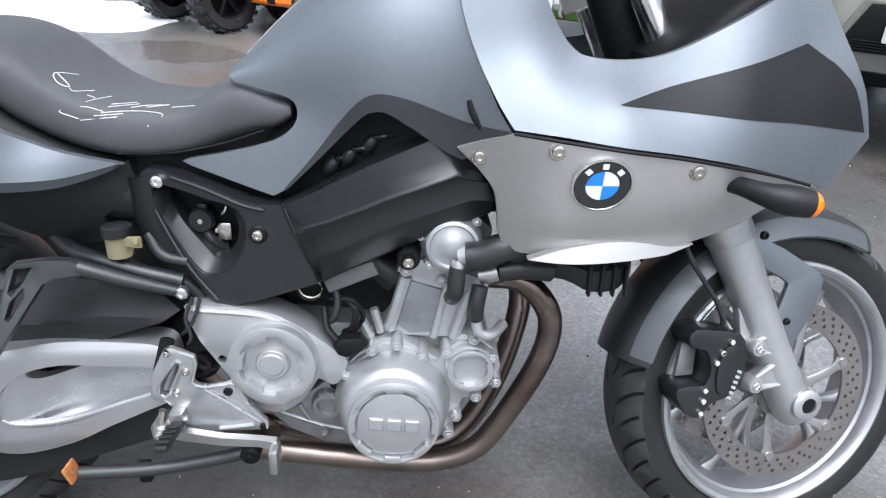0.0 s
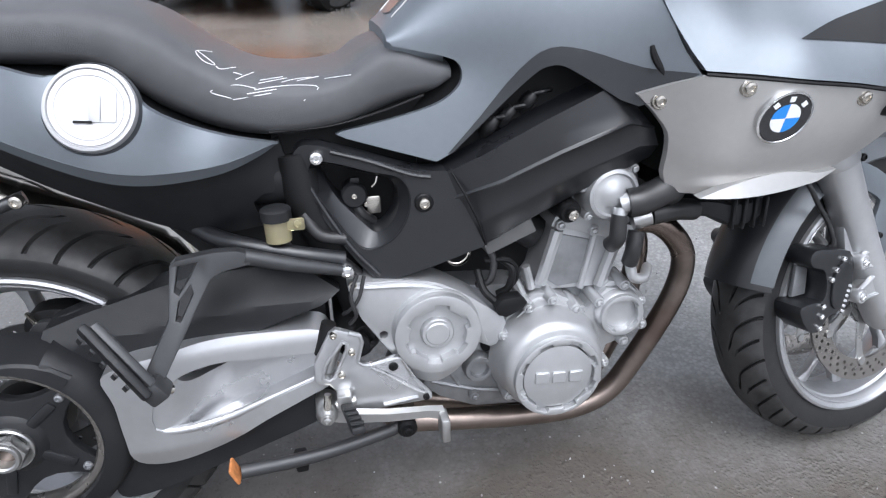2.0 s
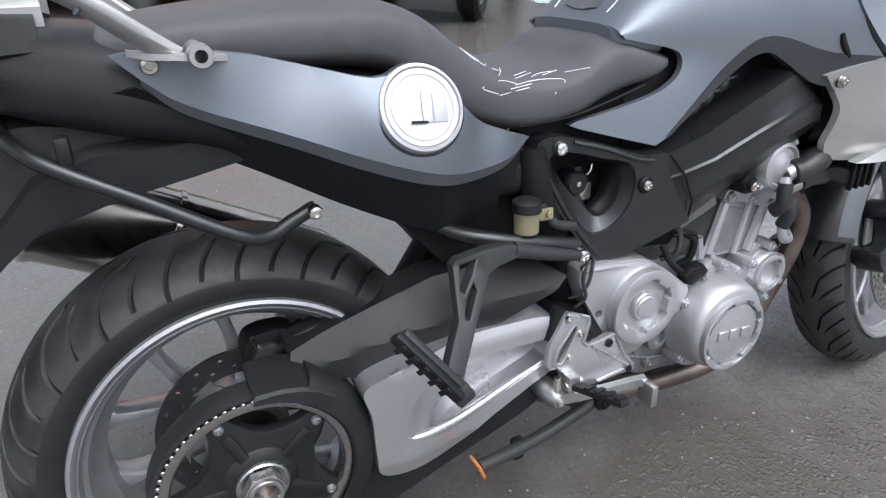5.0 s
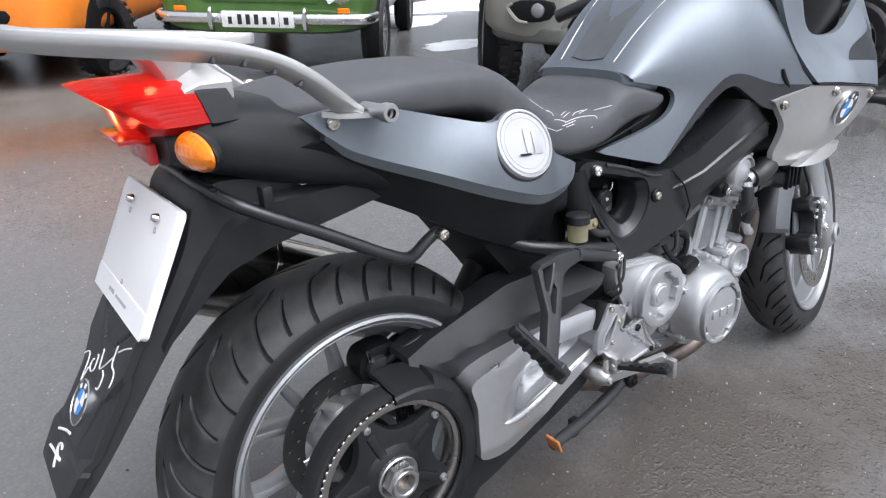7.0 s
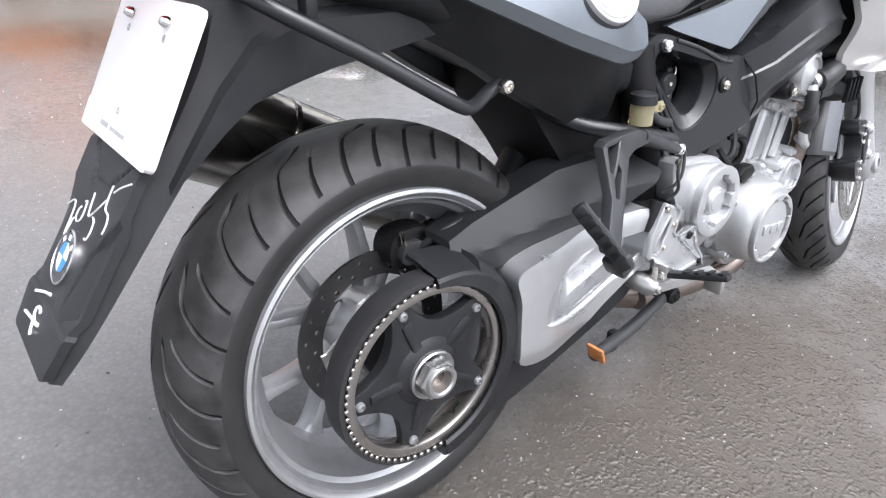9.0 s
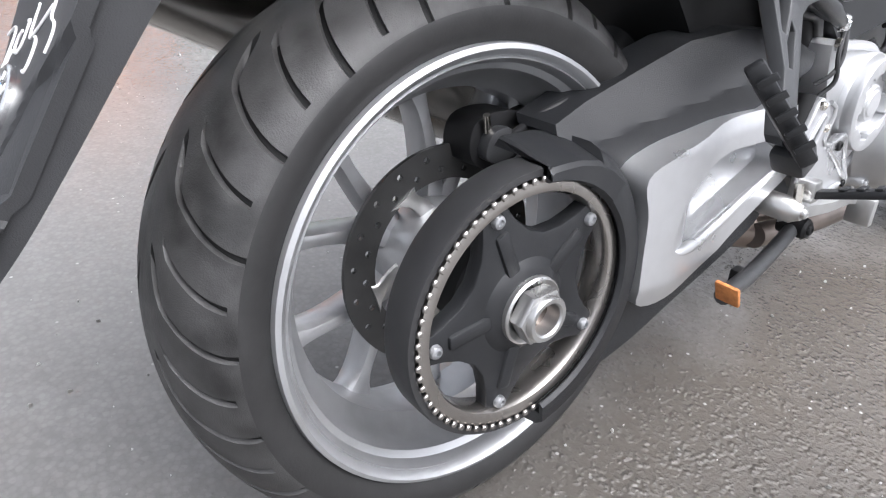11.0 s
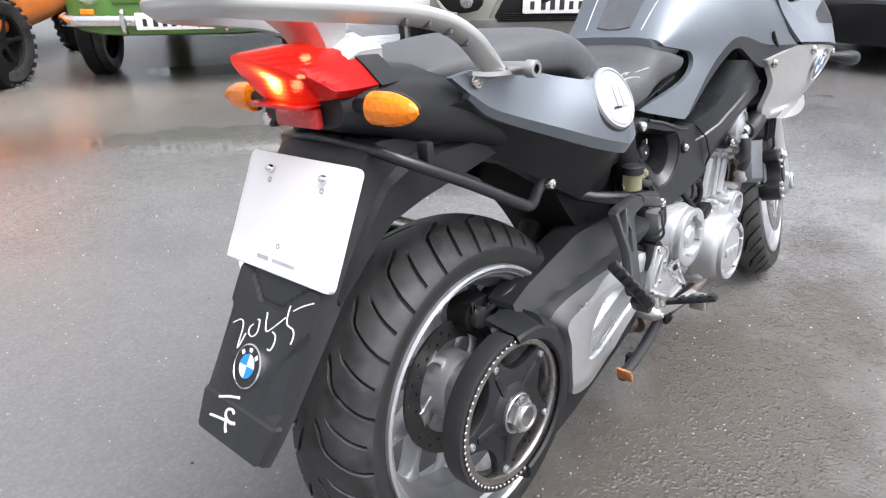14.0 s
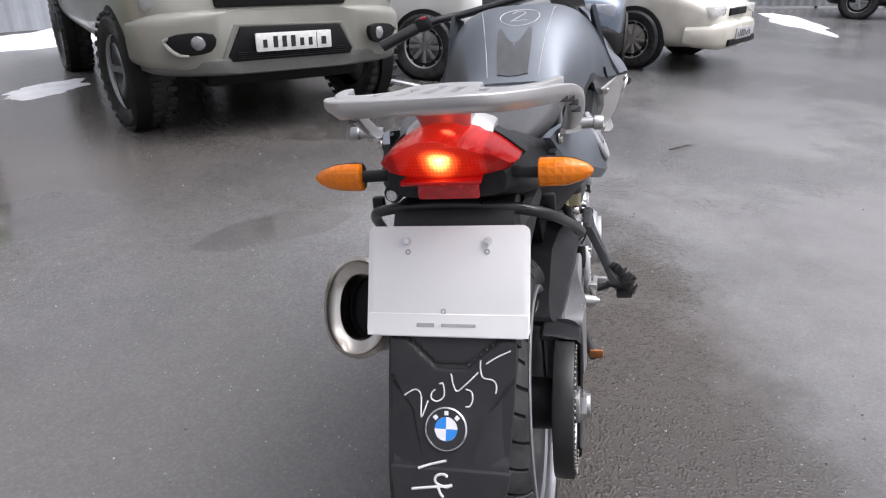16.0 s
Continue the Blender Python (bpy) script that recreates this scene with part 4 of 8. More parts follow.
for q in ((0.732, 0.378), (0.773, 0.422), (0.811, 0.431), (0.850, 0.410), (0.889, 0.416), (0.728, 0.330), (0.742, 0.262), (0.905, 0.300), (0.893, 0.268), (0.960, 0.408), (0.966, 0.364), (0.930, 0.441), (0.936, 0.337)):
    part("cover_bolt", cover_boss(q[0], q[1], -0.168, 0.0095, 0.05), CAST, engine)
part("timing_cover", lathe([(0, -0.166), (0.026, -0.166), (0.027, -0.172), (0.034, -0.173), (0.038, -0.169), (0.041, -0.155), (0.041, -0.11), (0, -0.11)], 48, 0.925, 0, 0.392), CAST, engine)
part("cover_ring", slab(ring_points(0.925, 0.392, 0.036, 48), -0.179, -0.165, 0.002, [notched(0.925, 0.392, 0.0265, 0.030, 4, 0.4, 0.5)[::-1]]), CAST, engine)
part("cylinder_block", slab([(0.785, 0.432), (0.800, 0.452), (0.822, 0.530), (0.838, 0.545), (0.925, 0.515), (0.932, 0.495), (0.912, 0.425)], -0.132, 0.13, 0.005), CAST, engine)
part("cylinder_head", slab([(0.832, 0.560), (0.850, 0.600), (0.868, 0.632), (0.930, 0.634), (0.954, 0.610), (0.948, 0.535), (0.935, 0.518)], -0.136, 0.13, 0.005), CAST_GREY, engine)
part("head_joint", slab([(0.812, 0.545), (0.818, 0.560), (0.846, 0.566), (0.952, 0.530), (0.950, 0.516), (0.930, 0.508), (0.838, 0.538)], -0.145, 0.10, 0.003), CAST, engine)
for xa, za, xb, zb, w in ((0.800, 0.446, 0.826, 0.535, 0.010), (0.900, 0.430, 0.926, 0.512, 0.010), (0.868, 0.430, 0.888, 0.522, 0.006), (0.770, 0.432, 0.752, 0.470, 0.008), (0.786, 0.440, 0.776, 0.480, 0.007)):
    part("rib", tube([(xa, -0.136, za), (xb, -0.136, zb)], w, 8, smooth=False), CAST, engine)
part("cylinder_web", slab([(0.806, 0.455), (0.828, 0.528), (0.880, 0.512), (0.866, 0.438), (0.830, 0.436)], -0.136, -0.12, 0.003), CAST_GREY, engine)
for q in ((0.826, 0.548), (0.930, 0.516), (0.880, 0.533)):
    part("cover_bolt", cover_boss(q[0], q[1], -0.152, 0.009, 0.03), CAST, engine)
pump = part("water_pump", merge(lathe([(0, -0.186), (0.012, -0.186), (0.018, -0.181), (0.030, -0.179), (0.033, -0.184), (0.038, -0.182), (0.042, -0.172), (0.044, -0.165), (0.046, -0.13), (0, -0.13)], 48, 0.893, 0, 0.600),
            tube([(0.905, -0.180, 0.584), (0.938, -0.19, 0.596)], 0.015, 16), tube([(0.903, -0.183, 0.580), (0.899, -0.19, 0.552)], 0.011, 12)), CAST, engine, "silver water pump housing")
for k in range(6):
    a = radians(45 + 60 * k)
    part("pump_bolt", cover_boss(0.893 + 0.047 * math.cos(a), 0.600 + 0.047 * math.sin(a), -0.172, 0.008, 0.03), CAST, engine)
part("engine_mount_bolt", merge(bolt(0.830, -0.178, 0.577, 0.010, 0.006), lathe([(0, -0.177), (0.014, -0.177), (0.017, -0.172), (0.018, -0.13), (0, -0.13)], 24, 0.830, 0, 0.577)), [DARK], engine)
part("bolt_head", bolt(0.830, -0.184, 0.577, 0.0085, 0.004), STEEL, engine)
part("sump", slab([(0.64, 0.30), (0.72, 0.245), (0.88, 0.235), (0.91, 0.27), (0.89, 0.22), (0.80, 0.195), (0.70, 0.205), (0.62, 0.25)], -0.11, 0.11, 0.008), CAST_GREY, engine)
lower_case = part("lower_cover", slab([(0.615, 0.300), (0.650, 0.312), (0.690, 0.345), (0.712, 0.352), (0.726, 0.300), (0.742, 0.262), (0.752, 0.235), (0.690, 0.226), (0.632, 0.256), (0.604, 0.285)], -0.132, -0.10, 0.004), CAST_GREY, engine)
part("lower_boss", lathe([(0, -0.142), (0.014, -0.142), (0.016, -0.150), (0.022, -0.150), (0.025, -0.145), (0.026, -0.12), (0, -0.12)], 32, 0.697, 0, 0.310), CAST_GREY, lower_case)
for xa, za, xb, zb in ((0.620, 0.290, 0.690, 0.262), (0.690, 0.262, 0.745, 0.250), (0.650, 0.305, 0.665, 0.275), (0.712, 0.345, 0.728, 0.300)):
    part("rib", tube([(xa, -0.133, za), (xb, -0.133, zb)], 0.004, 6, smooth=False), CAST_GREY, lower_case)
part("cover_bolt", cover_boss(0.690, 0.254, -0.145, 0.009, 0.03), CAST_GREY, lower_case)
part("case_plug_hole", disk(0.009, 0.712, -0.140, 0.345, 0.01, 0.001, 20), DARK, lower_case)

# hoses and wiring round the engine
part("coolant_hose", tube([(0.914, -0.184, 0.586), (0.935, -0.188, 0.590), (0.965, -0.190, 0.603), (0.985, -0.175, 0.597), (0.99, -0.14, 0.575)], 0.0215, 18), HOSE, bike, "thick black rubber coolant hose")
part("small_hose", tube([(0.901, -0.188, 0.571), (0.899, -0.190, 0.558), (0.897, -0.192, 0.535), (0.893, -0.18, 0.520)], 0.0125, 14), HOSE, bike)
part("bypass_hose", tube([(0.934, -0.18, 0.538), (0.929, -0.185, 0.512), (0.928, -0.178, 0.486)], 0.0125, 14), HOSE, bike)
part("metal_elbow", tube([(0.93, -0.175, 0.487), (0.935, -0.18, 0.462), (0.955, -0.175, 0.455), (0.975, -0.15, 0.46)], 0.0085, 12), CAST, bike)
part("thermostat_neck", tube([(0.935, -0.16, 0.548), (0.962, -0.165, 0.555)], [0.017, 0.015], 16), ALLOY, bike)
part("radiator_hose", tube([(0.962, -0.165, 0.556), (1.0, -0.165, 0.560), (1.04, -0.155, 0.552)], 0.017, 16), HOSE, bike)
part("fan_cowl", body_loft([(1.0, 0.15, 0.535, 0.575), (1.06, 0.17, 0.535, 0.575), (1.10, 0.175, 0.515, 0.57), (1.14, 0.175, 0.52, 0.575), (1.16, 0.16, 0.54, 0.575)], 3, 5), BLACK, bike, "black plastic radiator lower cowl")
for k in range(4):
    part("cowl_rib", box(1.095 + 0.018 * k, -0.176, 0.545, 0.005, 0.012, 0.05, 0.002, 1), BLACK, bike)
part("bank_sensor", merge(slab([(0.715, 0.436), (0.728, 0.448), (0.757, 0.449), (0.768, 0.436), (0.760, 0.426), (0.735, 0.415), (0.722, 0.420)], -0.176, -0.15, 0.005), tube([(0.722, -0.16, 0.436), (0.705, -0.15, 0.455), (0.70, -0.13, 0.48)], 0.006, 8)), DARK, bike, "black moulded sensor plug")
part("starter_motor", tube([(0.66, -0.09, 0.505), (0.66, 0.10, 0.505)], 0.030, 20), DARK, bike)
part("hose_clamp", lathe([(0.018, -0.11), (0.020, -0.109), (0.020, -0.100), (0.018, -0.099)], 24, 0.675, 0, 0.500), STEEL, bike)
part("intake_boot", tube([(0.72, -0.07, 0.56), (0.77, -0.075, 0.535), (0.81, -0.075, 0.51)], [0.032, 0.027, 0.030], 18), HOSE, bike)
part("vent_hose", tube([(0.700, -0.13, 0.535), (0.722, -0.142, 0.505), (0.716, -0.148, 0.470), (0.700, -0.13, 0.455)], 0.0055, 10), HOSE, bike)
# Flat black sheet added to keep the gap above the engine dark.
part("engine_gap_sheet", side_panel([(0.50, 0.40), (0.50, 0.56), (0.86, 0.64), (0.84, 0.44), (0.62, 0.42)], lambda a, b: 0.06, 0.04, (), 0.0), DARK, bike)
part("control_box", moved(box(0, 0, 0, 0.080, 0.03, 0.024, 0.002), Matrix.Translation((0.744, -0.140, 0.541)) @ Matrix.Rotation(radians(-22), 4, "Y")), material("grey control box plastic", (0.10, 0.10, 0.10), 0.5), bike, "grey metal control box")
part("oil_line", tube([(0.742, -0.14, 0.44), (0.76, -0.145, 0.47), (0.745, -0.15, 0.50), (0.71, -0.14, 0.50)], 0.004, 8), DARK, bike)
part("wiring_loom", tube([(0.735, -0.14, 0.50), (0.75, -0.15, 0.485), (0.745, -0.15, 0.455), (0.73, -0.14, 0.44)], 0.006, 8), DARK, bike)
part("throttle_body", body_loft([(0.66, 0.10, 0.55, 0.62), (0.72, 0.11, 0.54, 0.66), (0.82, 0.11, 0.56, 0.70), (0.90, 0.10, 0.60, 0.72)], 3, 5), DARK, bike)
part("radiator", moved(box(0, 0, 0, 0.04, 0.34, 0.24, 0.006), Matrix.Translation((1.08, 0, 0.66)) @ Matrix.Rotation(radians(-15), 4, "Y")), DARK, bike)

# exhaust
part("header_pipe", tube([(0.955, -0.10, 0.52), (1.005, -0.115, 0.518), (1.045, -0.122, 0.478), (1.055, -0.122, 0.43), (1.038, -0.118, 0.36), (0.985, -0.11, 0.25), (0.945, -0.108, 0.195), (0.885, -0.106, 0.168), (0.80, -0.104, 0.166), (0.68, -0.102, 0.178), (0.56, -0.10, 0.195)], 0.0195, 18), HEADER, bike, "brown heat-tinted exhaust header pipe")
part("header_pipe", tube([(0.97, 0.02, 0.50), (1.01, 0.0, 0.48), (1.02, -0.03, 0.43), (0.985, -0.05, 0.31), (0.93, -0.06, 0.21), (0.86, -0.065, 0.170), (0.72, -0.05, 0.175), (0.56, -0.02, 0.19)], 0.0195, 18), HEADER, bike, "brown heat-tinted exhaust header pipe")
part("collector_pipe", tube([(0.58, -0.08, 0.193), (0.48, 0.0, 0.21), (0.36, 0.10, 0.27), (0.26, 0.15, 0.36), (0.20, 0.16, 0.42)], [0.03, 0.034, 0.03, 0.026, 0.026], 18), HEADER, bike)


def oval_ring(c, d, w, h, k=28):
    d = Vector(d).normalized()
    side = Vector((0, 1, 0))
    side = (side - d * side.dot(d)).normalized()
    up = d.cross(side)
    return [Vector(c) + side * (w * math.cos(2 * math.pi * i / k)) + up * (h * math.copysign(abs(math.sin(2 * math.pi * i / k)) ** 0.85, math.sin(2 * math.pi * i / k))) for i in range(k)]


MA, MB = Vector((0.24, 0.155, 0.40)), Vector((-0.20, 0.165, 0.625))
mdir = MB - MA
part("muffler", loft([oval_ring(MA + mdir * t, mdir, w, h) for t, w, h in ((0, 0.03, 0.03), (0.1, 0.05, 0.07), (0.16, 0.056, 0.078), (0.97, 0.056, 0.078), (0.985, 0.060, 0.082), (1.0, 0.060, 0.082), (1.012, 0.054, 0.075), (1.0, 0.050, 0.071), (0.985, 0.035, 0.054), (0.95, 0.033, 0.051), (0.90, 0.030, 0.048))]), STEEL, bike, "oval brushed steel muffler")
part("tail_pipe_mouth", loft([oval_ring(MB + mdir * t + Vector((0, -0.008, 0)), mdir, w, h) for t, w, h in ((-0.09, 0.0325, 0.0505), (-0.055, 0.0325, 0.0505), (-0.05, 0.031, 0.049), (-0.085, 0.030, 0.048))]), DARK, bike)
part("muffler_strap", loft([oval_ring(MA + mdir * t, mdir, 0.0575, 0.0795) for t in (0.62, 0.635)]), STEEL, bike)

# black frame panel and air duct
tri_out = spline([(0.443, 0.672), (0.449, 0.688), (0.462, 0.697), (0.482, 0.697)], 3) + spline([(0.542, 0.679), (0.610, 0.657), (0.650, 0.655)], 3) + spline([(0.668, 0.613), (0.688, 0.572), (0.700, 0.542)], 3) + [(0.62, 0.512)] + spline([(0.562, 0.494), (0.540, 0.500), (0.505, 0.545), (0.470, 0.605), (0.450, 0.650)], 3)
tri_hole = spline([(0.470, 0.672), (0.500, 0.672), (0.545, 0.659), (0.585, 0.648), (0.598, 0.622), (0.592, 0.588), (0.572, 0.560), (0.545, 0.546), (0.522, 0.553), (0.490, 0.598), (0.467, 0.640)], 4, True)
tri_inner = spline([(0.484, 0.665), (0.500, 0.666), (0.540, 0.653), (0.573, 0.643), (0.585, 0.619), (0.579, 0.590), (0.563, 0.570), (0.548, 0.566), (0.535, 0.578), (0.502, 0.615), (0.484, 0.648)], 4, True)
tri_depth = surface_from([(0.477, 0.679, 0.133), (0.616, 0.609, 0.162), (0.557, 0.50, 0.156), (0.655, 0.65, 0.164), (0.45, 0.66, 0.122), (0.50, 0.55, 0.142), (0.69, 0.56, 0.176), (0.55, 0.60, 0.152)])
frame_panel = part("frame_panel", side_panel(tri_out, tri_depth, 0.010, [tri_hole], 0.03, 0.0, 0.006), SATIN_BLACK, bike, "black triangular frame cover with an opening")
bevel_rings = []
for f, sink in ((-0.08, -0.0015), (0.0, 0.002), (0.94, 0.015), (1.0, 0.019), (1.02, 0.06)):
    bevel_rings.append([(o[0] + (q[0] - o[0]) * f, -tri_depth(o[0], o[1]) + sink, o[1] + (q[1] - o[1]) * f) for o, q in zip(tri_hole, tri_inner)])
part("opening_bevel", loft(bevel_rings, False), SATIN_BLACK, frame_panel)
# Added black backing that stands for shade within the opening.
part("opening_shade_sheet", side_panel([(0.45, 0.70), (0.45, 0.60), (0.54, 0.53), (0.64, 0.54), (0.63, 0.68)], lambda a, b: 0.082, 0.03, (), 0.0), DARK, frame_panel)
for line in ([(0.497, 0.688), (0.545, 0.674), (0.598, 0.653), (0.628, 0.647)], [(0.450, 0.672), (0.476, 0.612), (0.512, 0.548), (0.548, 0.504)]):
    part("edge_ridge", tube([(x, -tri_depth(x, z) - 0.0008, z) for x, z in spline(line, 4)], 0.0035, 8, smooth=False), SATIN_BLACK, frame_panel)
part("bolt", bolt(0.477, -0.136, 0.681, 0.0100, 0.006), CHROME, frame_panel, "bright socket bolt")
part("bolt", bolt(0.617, -0.165, 0.611, 0.0085, 0.005), STEEL, frame_panel)
part("bolt_washer", disk(0.0135, 0.617, -0.166, 0.611, 0.006, 0.002), DARK, frame_panel)
plug = part("ignition_plug", lathe([(0, -0.122), (0.016, -0.122), (0.0185, -0.119), (0.019, -0.112), (0.015, -0.110), (0.015, -0.08), (0, -0.08)], 28, 0.524, 0, 0.616), BLACK, frame_panel, "round black plug behind the opening")
part("plug_screw", bolt(0.524, -0.122, 0.616, 0.0045, 0.002), STEEL, plug)
part("plug_ear", box(0.527, -0.113, 0.637, 0.014, 0.008, 0.010, 0.003), BLACK, plug)
part("plug_hose", tube([(0.524, -0.105, 0.600), (0.534, -0.108, 0.582), (0.550, -0.098, 0.566)], 0.008, 12), HOSE, plug)
part("clip_bracket", merge(tube([(0.551, -0.105, 0.622), (0.557, -0.106, 0.628), (0.560, -0.104, 0.637)], 0.0022, 8), box(0.552, -0.100, 0.594, 0.022, 0.010, 0.028, 0.003), box(0.541, -0.103, 0.596, 0.006, 0.006, 0.008, 0.001, 1)), STEEL, frame_panel)
duct_rows = []
for top, crease, low, foot, d in (((0.640, 0.648), (0.658, 0.614), (0.676, 0.572), (0.688, 0.534), (0.155, 0.163, 0.166, 0.160)), ((0.656, 0.656), (0.674, 0.622), (0.692, 0.580), (0.704, 0.540), (0.167, 0.175, 0.177, 0.171)), ((0.70, 0.679), (0.722, 0.640), (0.742, 0.602), (0.750, 0.562), (0.184, 0.190, 0.186, 0.170)),
                                  ((0.78, 0.720), (0.800, 0.675), (0.822, 0.640), (0.835, 0.602), (0.193, 0.200, 0.194, 0.174)), ((0.862, 0.756), (0.895, 0.710), (0.915, 0.675), (0.920, 0.638), (0.198, 0.206, 0.200, 0.176)), ((0.905, 0.735), (0.935, 0.700), (0.948, 0.672), (0.945, 0.648), (0.190, 0.198, 0.192, 0.174)), ((0.915, 0.728), (0.945, 0.695), (0.956, 0.670), (0.950, 0.648), (0.12, 0.15, 0.15, 0.14))):
    def between(p, q, a, b, f):
        return (p[0] + (q[0] - p[0]) * f, -(a + (b - a) * f), p[1] + (q[1] - p[1]) * f)
    duct_rows.append([(top[0], -0.11, top[1]), (top[0], -d[0], top[1]), between(top, crease, d[0], d[1], 0.5), between(top, crease, d[0], d[1], 0.93), (crease[0], -d[1] - 0.0035, crease[1]), between(crease, low, d[1], d[2], 0.10), between(crease, low, d[1], d[2], 0.90),
                      (low[0], -d[2] - 0.001, low[1]), between(low, foot, d[2], d[3], 0.12), between(low, foot, d[2], d[3], 0.9), (foot[0], -d[3] + 0.006, foot[1] - 0.002), (foot[0], -0.11, foot[1])])
duct = part("air_duct_cover", loft(duct_rows), SATIN_BLACK, bike, "long satin black air duct cover", smooth=40)
part("duct_joint", tube([(0.655, -0.163, 0.656), (0.672, -0.185, 0.622), (0.690, -0.188, 0.580), (0.703, -0.172, 0.541)], 0.0018, 6, smooth=False), DARK, duct)
# Black fillers added so the gaps under seat and tank stay dark.
part("seat_gap_filler", side_panel([(0.42, 0.64), (0.42, 0.715), (0.52, 0.725), (0.66, 0.76), (0.70, 0.70), (0.66, 0.62), (0.55, 0.66)], lambda a, b: 0.092, 0.03, (), 0.0), DARK, bike)
part("arch_gap_filler", body_loft([(0.62, 0.10, 0.62, 0.74), (0.70, 0.12, 0.62, 0.82), (0.80, 0.13, 0.62, 0.86), (0.90, 0.14, 0.62, 0.86), (0.97, 0.13, 0.62, 0.80)], 3, 5), DARK, bike)
for q in ((0.72, 0.705), (0.745, 0.718), (0.775, 0.735)):
    clip = part("cable_plug", tube([(q[0] - 0.006, -0.122, q[1] - 0.014), (q[0], -0.134, q[1]), (q[0] + 0.008, -0.136, q[1] + 0.010)], [0.0085, 0.0105, 0.0075], 14), HOSE, bike)
    part("lead", tube([(q[0] + 0.008, -0.136, q[1] + 0.010), (q[0] + 0.024, -0.139, q[1] + 0.013), (q[0] + 0.036, -0.128, q[1] + 0.012)], 0.0035, 8), HOSE, clip)

# tank cover
side_w = surface_from([(0.502, 0.70, 0.113), (0.643, 0.663, 0.150), (0.60, 0.82, 0.120), (0.673, 0.787, 0.140), (0.673, 0.75, 0.146), (0.798, 0.794, 0.192), (0.76, 0.74, 0.176), (0.896, 0.743, 0.215), (0.906, 0.812, 0.224), (0.955, 0.775, 0.262), (0.72, 0.86, 0.165), (0.85, 0.86, 0.205)])
top_z = surface_from([(0.54, 0, 0.80), (0.60, 0, 0.850), (0.69, 0, 0.935), (0.75, 0, 0.972), (0.82, 0, 0.995), (0.90, 0, 1.0), (0.98, 0, 0.99), (0.70, 1, 0.94), (0.9, 1, 1.0)])


def tank_place(x, b):
    if b <= 0.82:
        return Vector((x, -side_w(x, b), b))
    f = min((b - 0.82) / 0.20, 1.0) * math.pi / 2
    w = side_w(x, 0.82)
    h = max(top_z(x, 0) - 0.82, 0.004)
    return Vector((x, -w * max(math.cos(f), 0.0) ** 0.62, 0.82 + h * math.sin(f) ** 0.85))


tank_out = [(0.585, 1.02), (0.585, 0.84), (0.592, 0.817), (0.615, 0.812)] + spline([(0.655, 0.803), (0.674, 0.795), (0.680, 0.778), (0.670, 0.758), (0.640, 0.739), (0.58, 0.722), (0.517, 0.709)], 3) + [(0.507, 0.705), (0.520, 0.699), (0.58, 0.681), (0.640, 0.664)] + spline([(0.662, 0.676), (0.71, 0.722), (0.765, 0.777), (0.785, 0.789), (0.805, 0.788), (0.84, 0.768), (0.899, 0.735)], 3) + [(0.935, 0.765), (0.957, 0.778)] + spline([(0.94, 0.806), (0.91, 0.86), (0.885, 0.92), (0.87, 1.02)], 3)
tank = part("tank_cover", merge(skin(tank_out, tank_place, 0.012, (), 0.006), flipped(skin(tank_out, tank_place, 0.012, (), 0.006))), GREY_BLUE, bike, "satin grey-blue metallic tank cover")
part("tank_tail", body_loft([(0.584, 0.100, 0.780, 0.836), (0.594, 0.110, 0.780, 0.843), (0.62, 0.116, 0.780, 0.862), (0.66, 0.124, 0.780, 0.895)], 3, 4.5, 40), GREY_BLUE, tank)
tank_tree = BVHTree.FromBMesh(merge(skin(tank_out, tank_place, 0.012, (), 0.0), flipped(skin(tank_out, tank_place, 0.012, (), 0.0))))


def on_tank(x, y, lift=0.0025):
    hit, n, _, _ = tank_tree.ray_cast(Vector((x, y, 1.3)), Vector((0, 0, -1)))
    if hit is None:
        return Vector((x, y, 0.85))
    return hit + (n if n.z > 0 else -n) * lift


pad_out = spline([(0.603, -0.038), (0.598, 0.0), (0.603, 0.038)], 4) + spline([(0.66, 0.043), (0.706, 0.044), (0.715, 0.036)], 3) + spline([(0.690, 0.022), (0.676, 0.010), (0.674, 0.0), (0.676, -0.010), (0.690, -0.022)], 3) + spline([(0.715, -0.036), (0.706, -0.044), (0.66, -0.043)], 3)
part("tank_pad", skin(pad_out, on_tank, 0.008, (), 0.002, Vector((0.5, 0, -0.86)), 0.001), material("smoked clear tank pad", (0.115, 0.12, 0.125), 0.38, 0.2), tank, "grey translucent tank pad")
ring = [[(0.762 + 0.040 * math.cos(a), -0.008 + 0.052 * math.sin(a)) for a in np.linspace(0.2, 6.6, 22)]]
two = [[(0.780, 0.012), (0.792, -0.004), (0.782, -0.022), (0.765, -0.012), (0.742, 0.014)], [(0.742, 0.014), (0.744, -0.030)]]
part("chalk_number", chalk_on(ring + two, lambda x, y: on_tank(x, y, 0.0005), 0.0010), CHALK, tank, "white chalk number 2 in a ring")
for s in (1, -1):
    part("tank_line", tube([on_tank(x, s * y, 0.0004) for x, y in ((0.60, 0.064), (0.66, 0.072), (0.74, 0.086), (0.82, 0.102), (0.88, 0.112))], 0.0012, 6), SILVER_PAINT, tank)
arch_lip = spline([(0.640, 0.664), (0.662, 0.676), (0.71, 0.722), (0.765, 0.777), (0.785, 0.789), (0.805, 0.788), (0.84, 0.768), (0.899, 0.735), (0.935, 0.765)], 4)
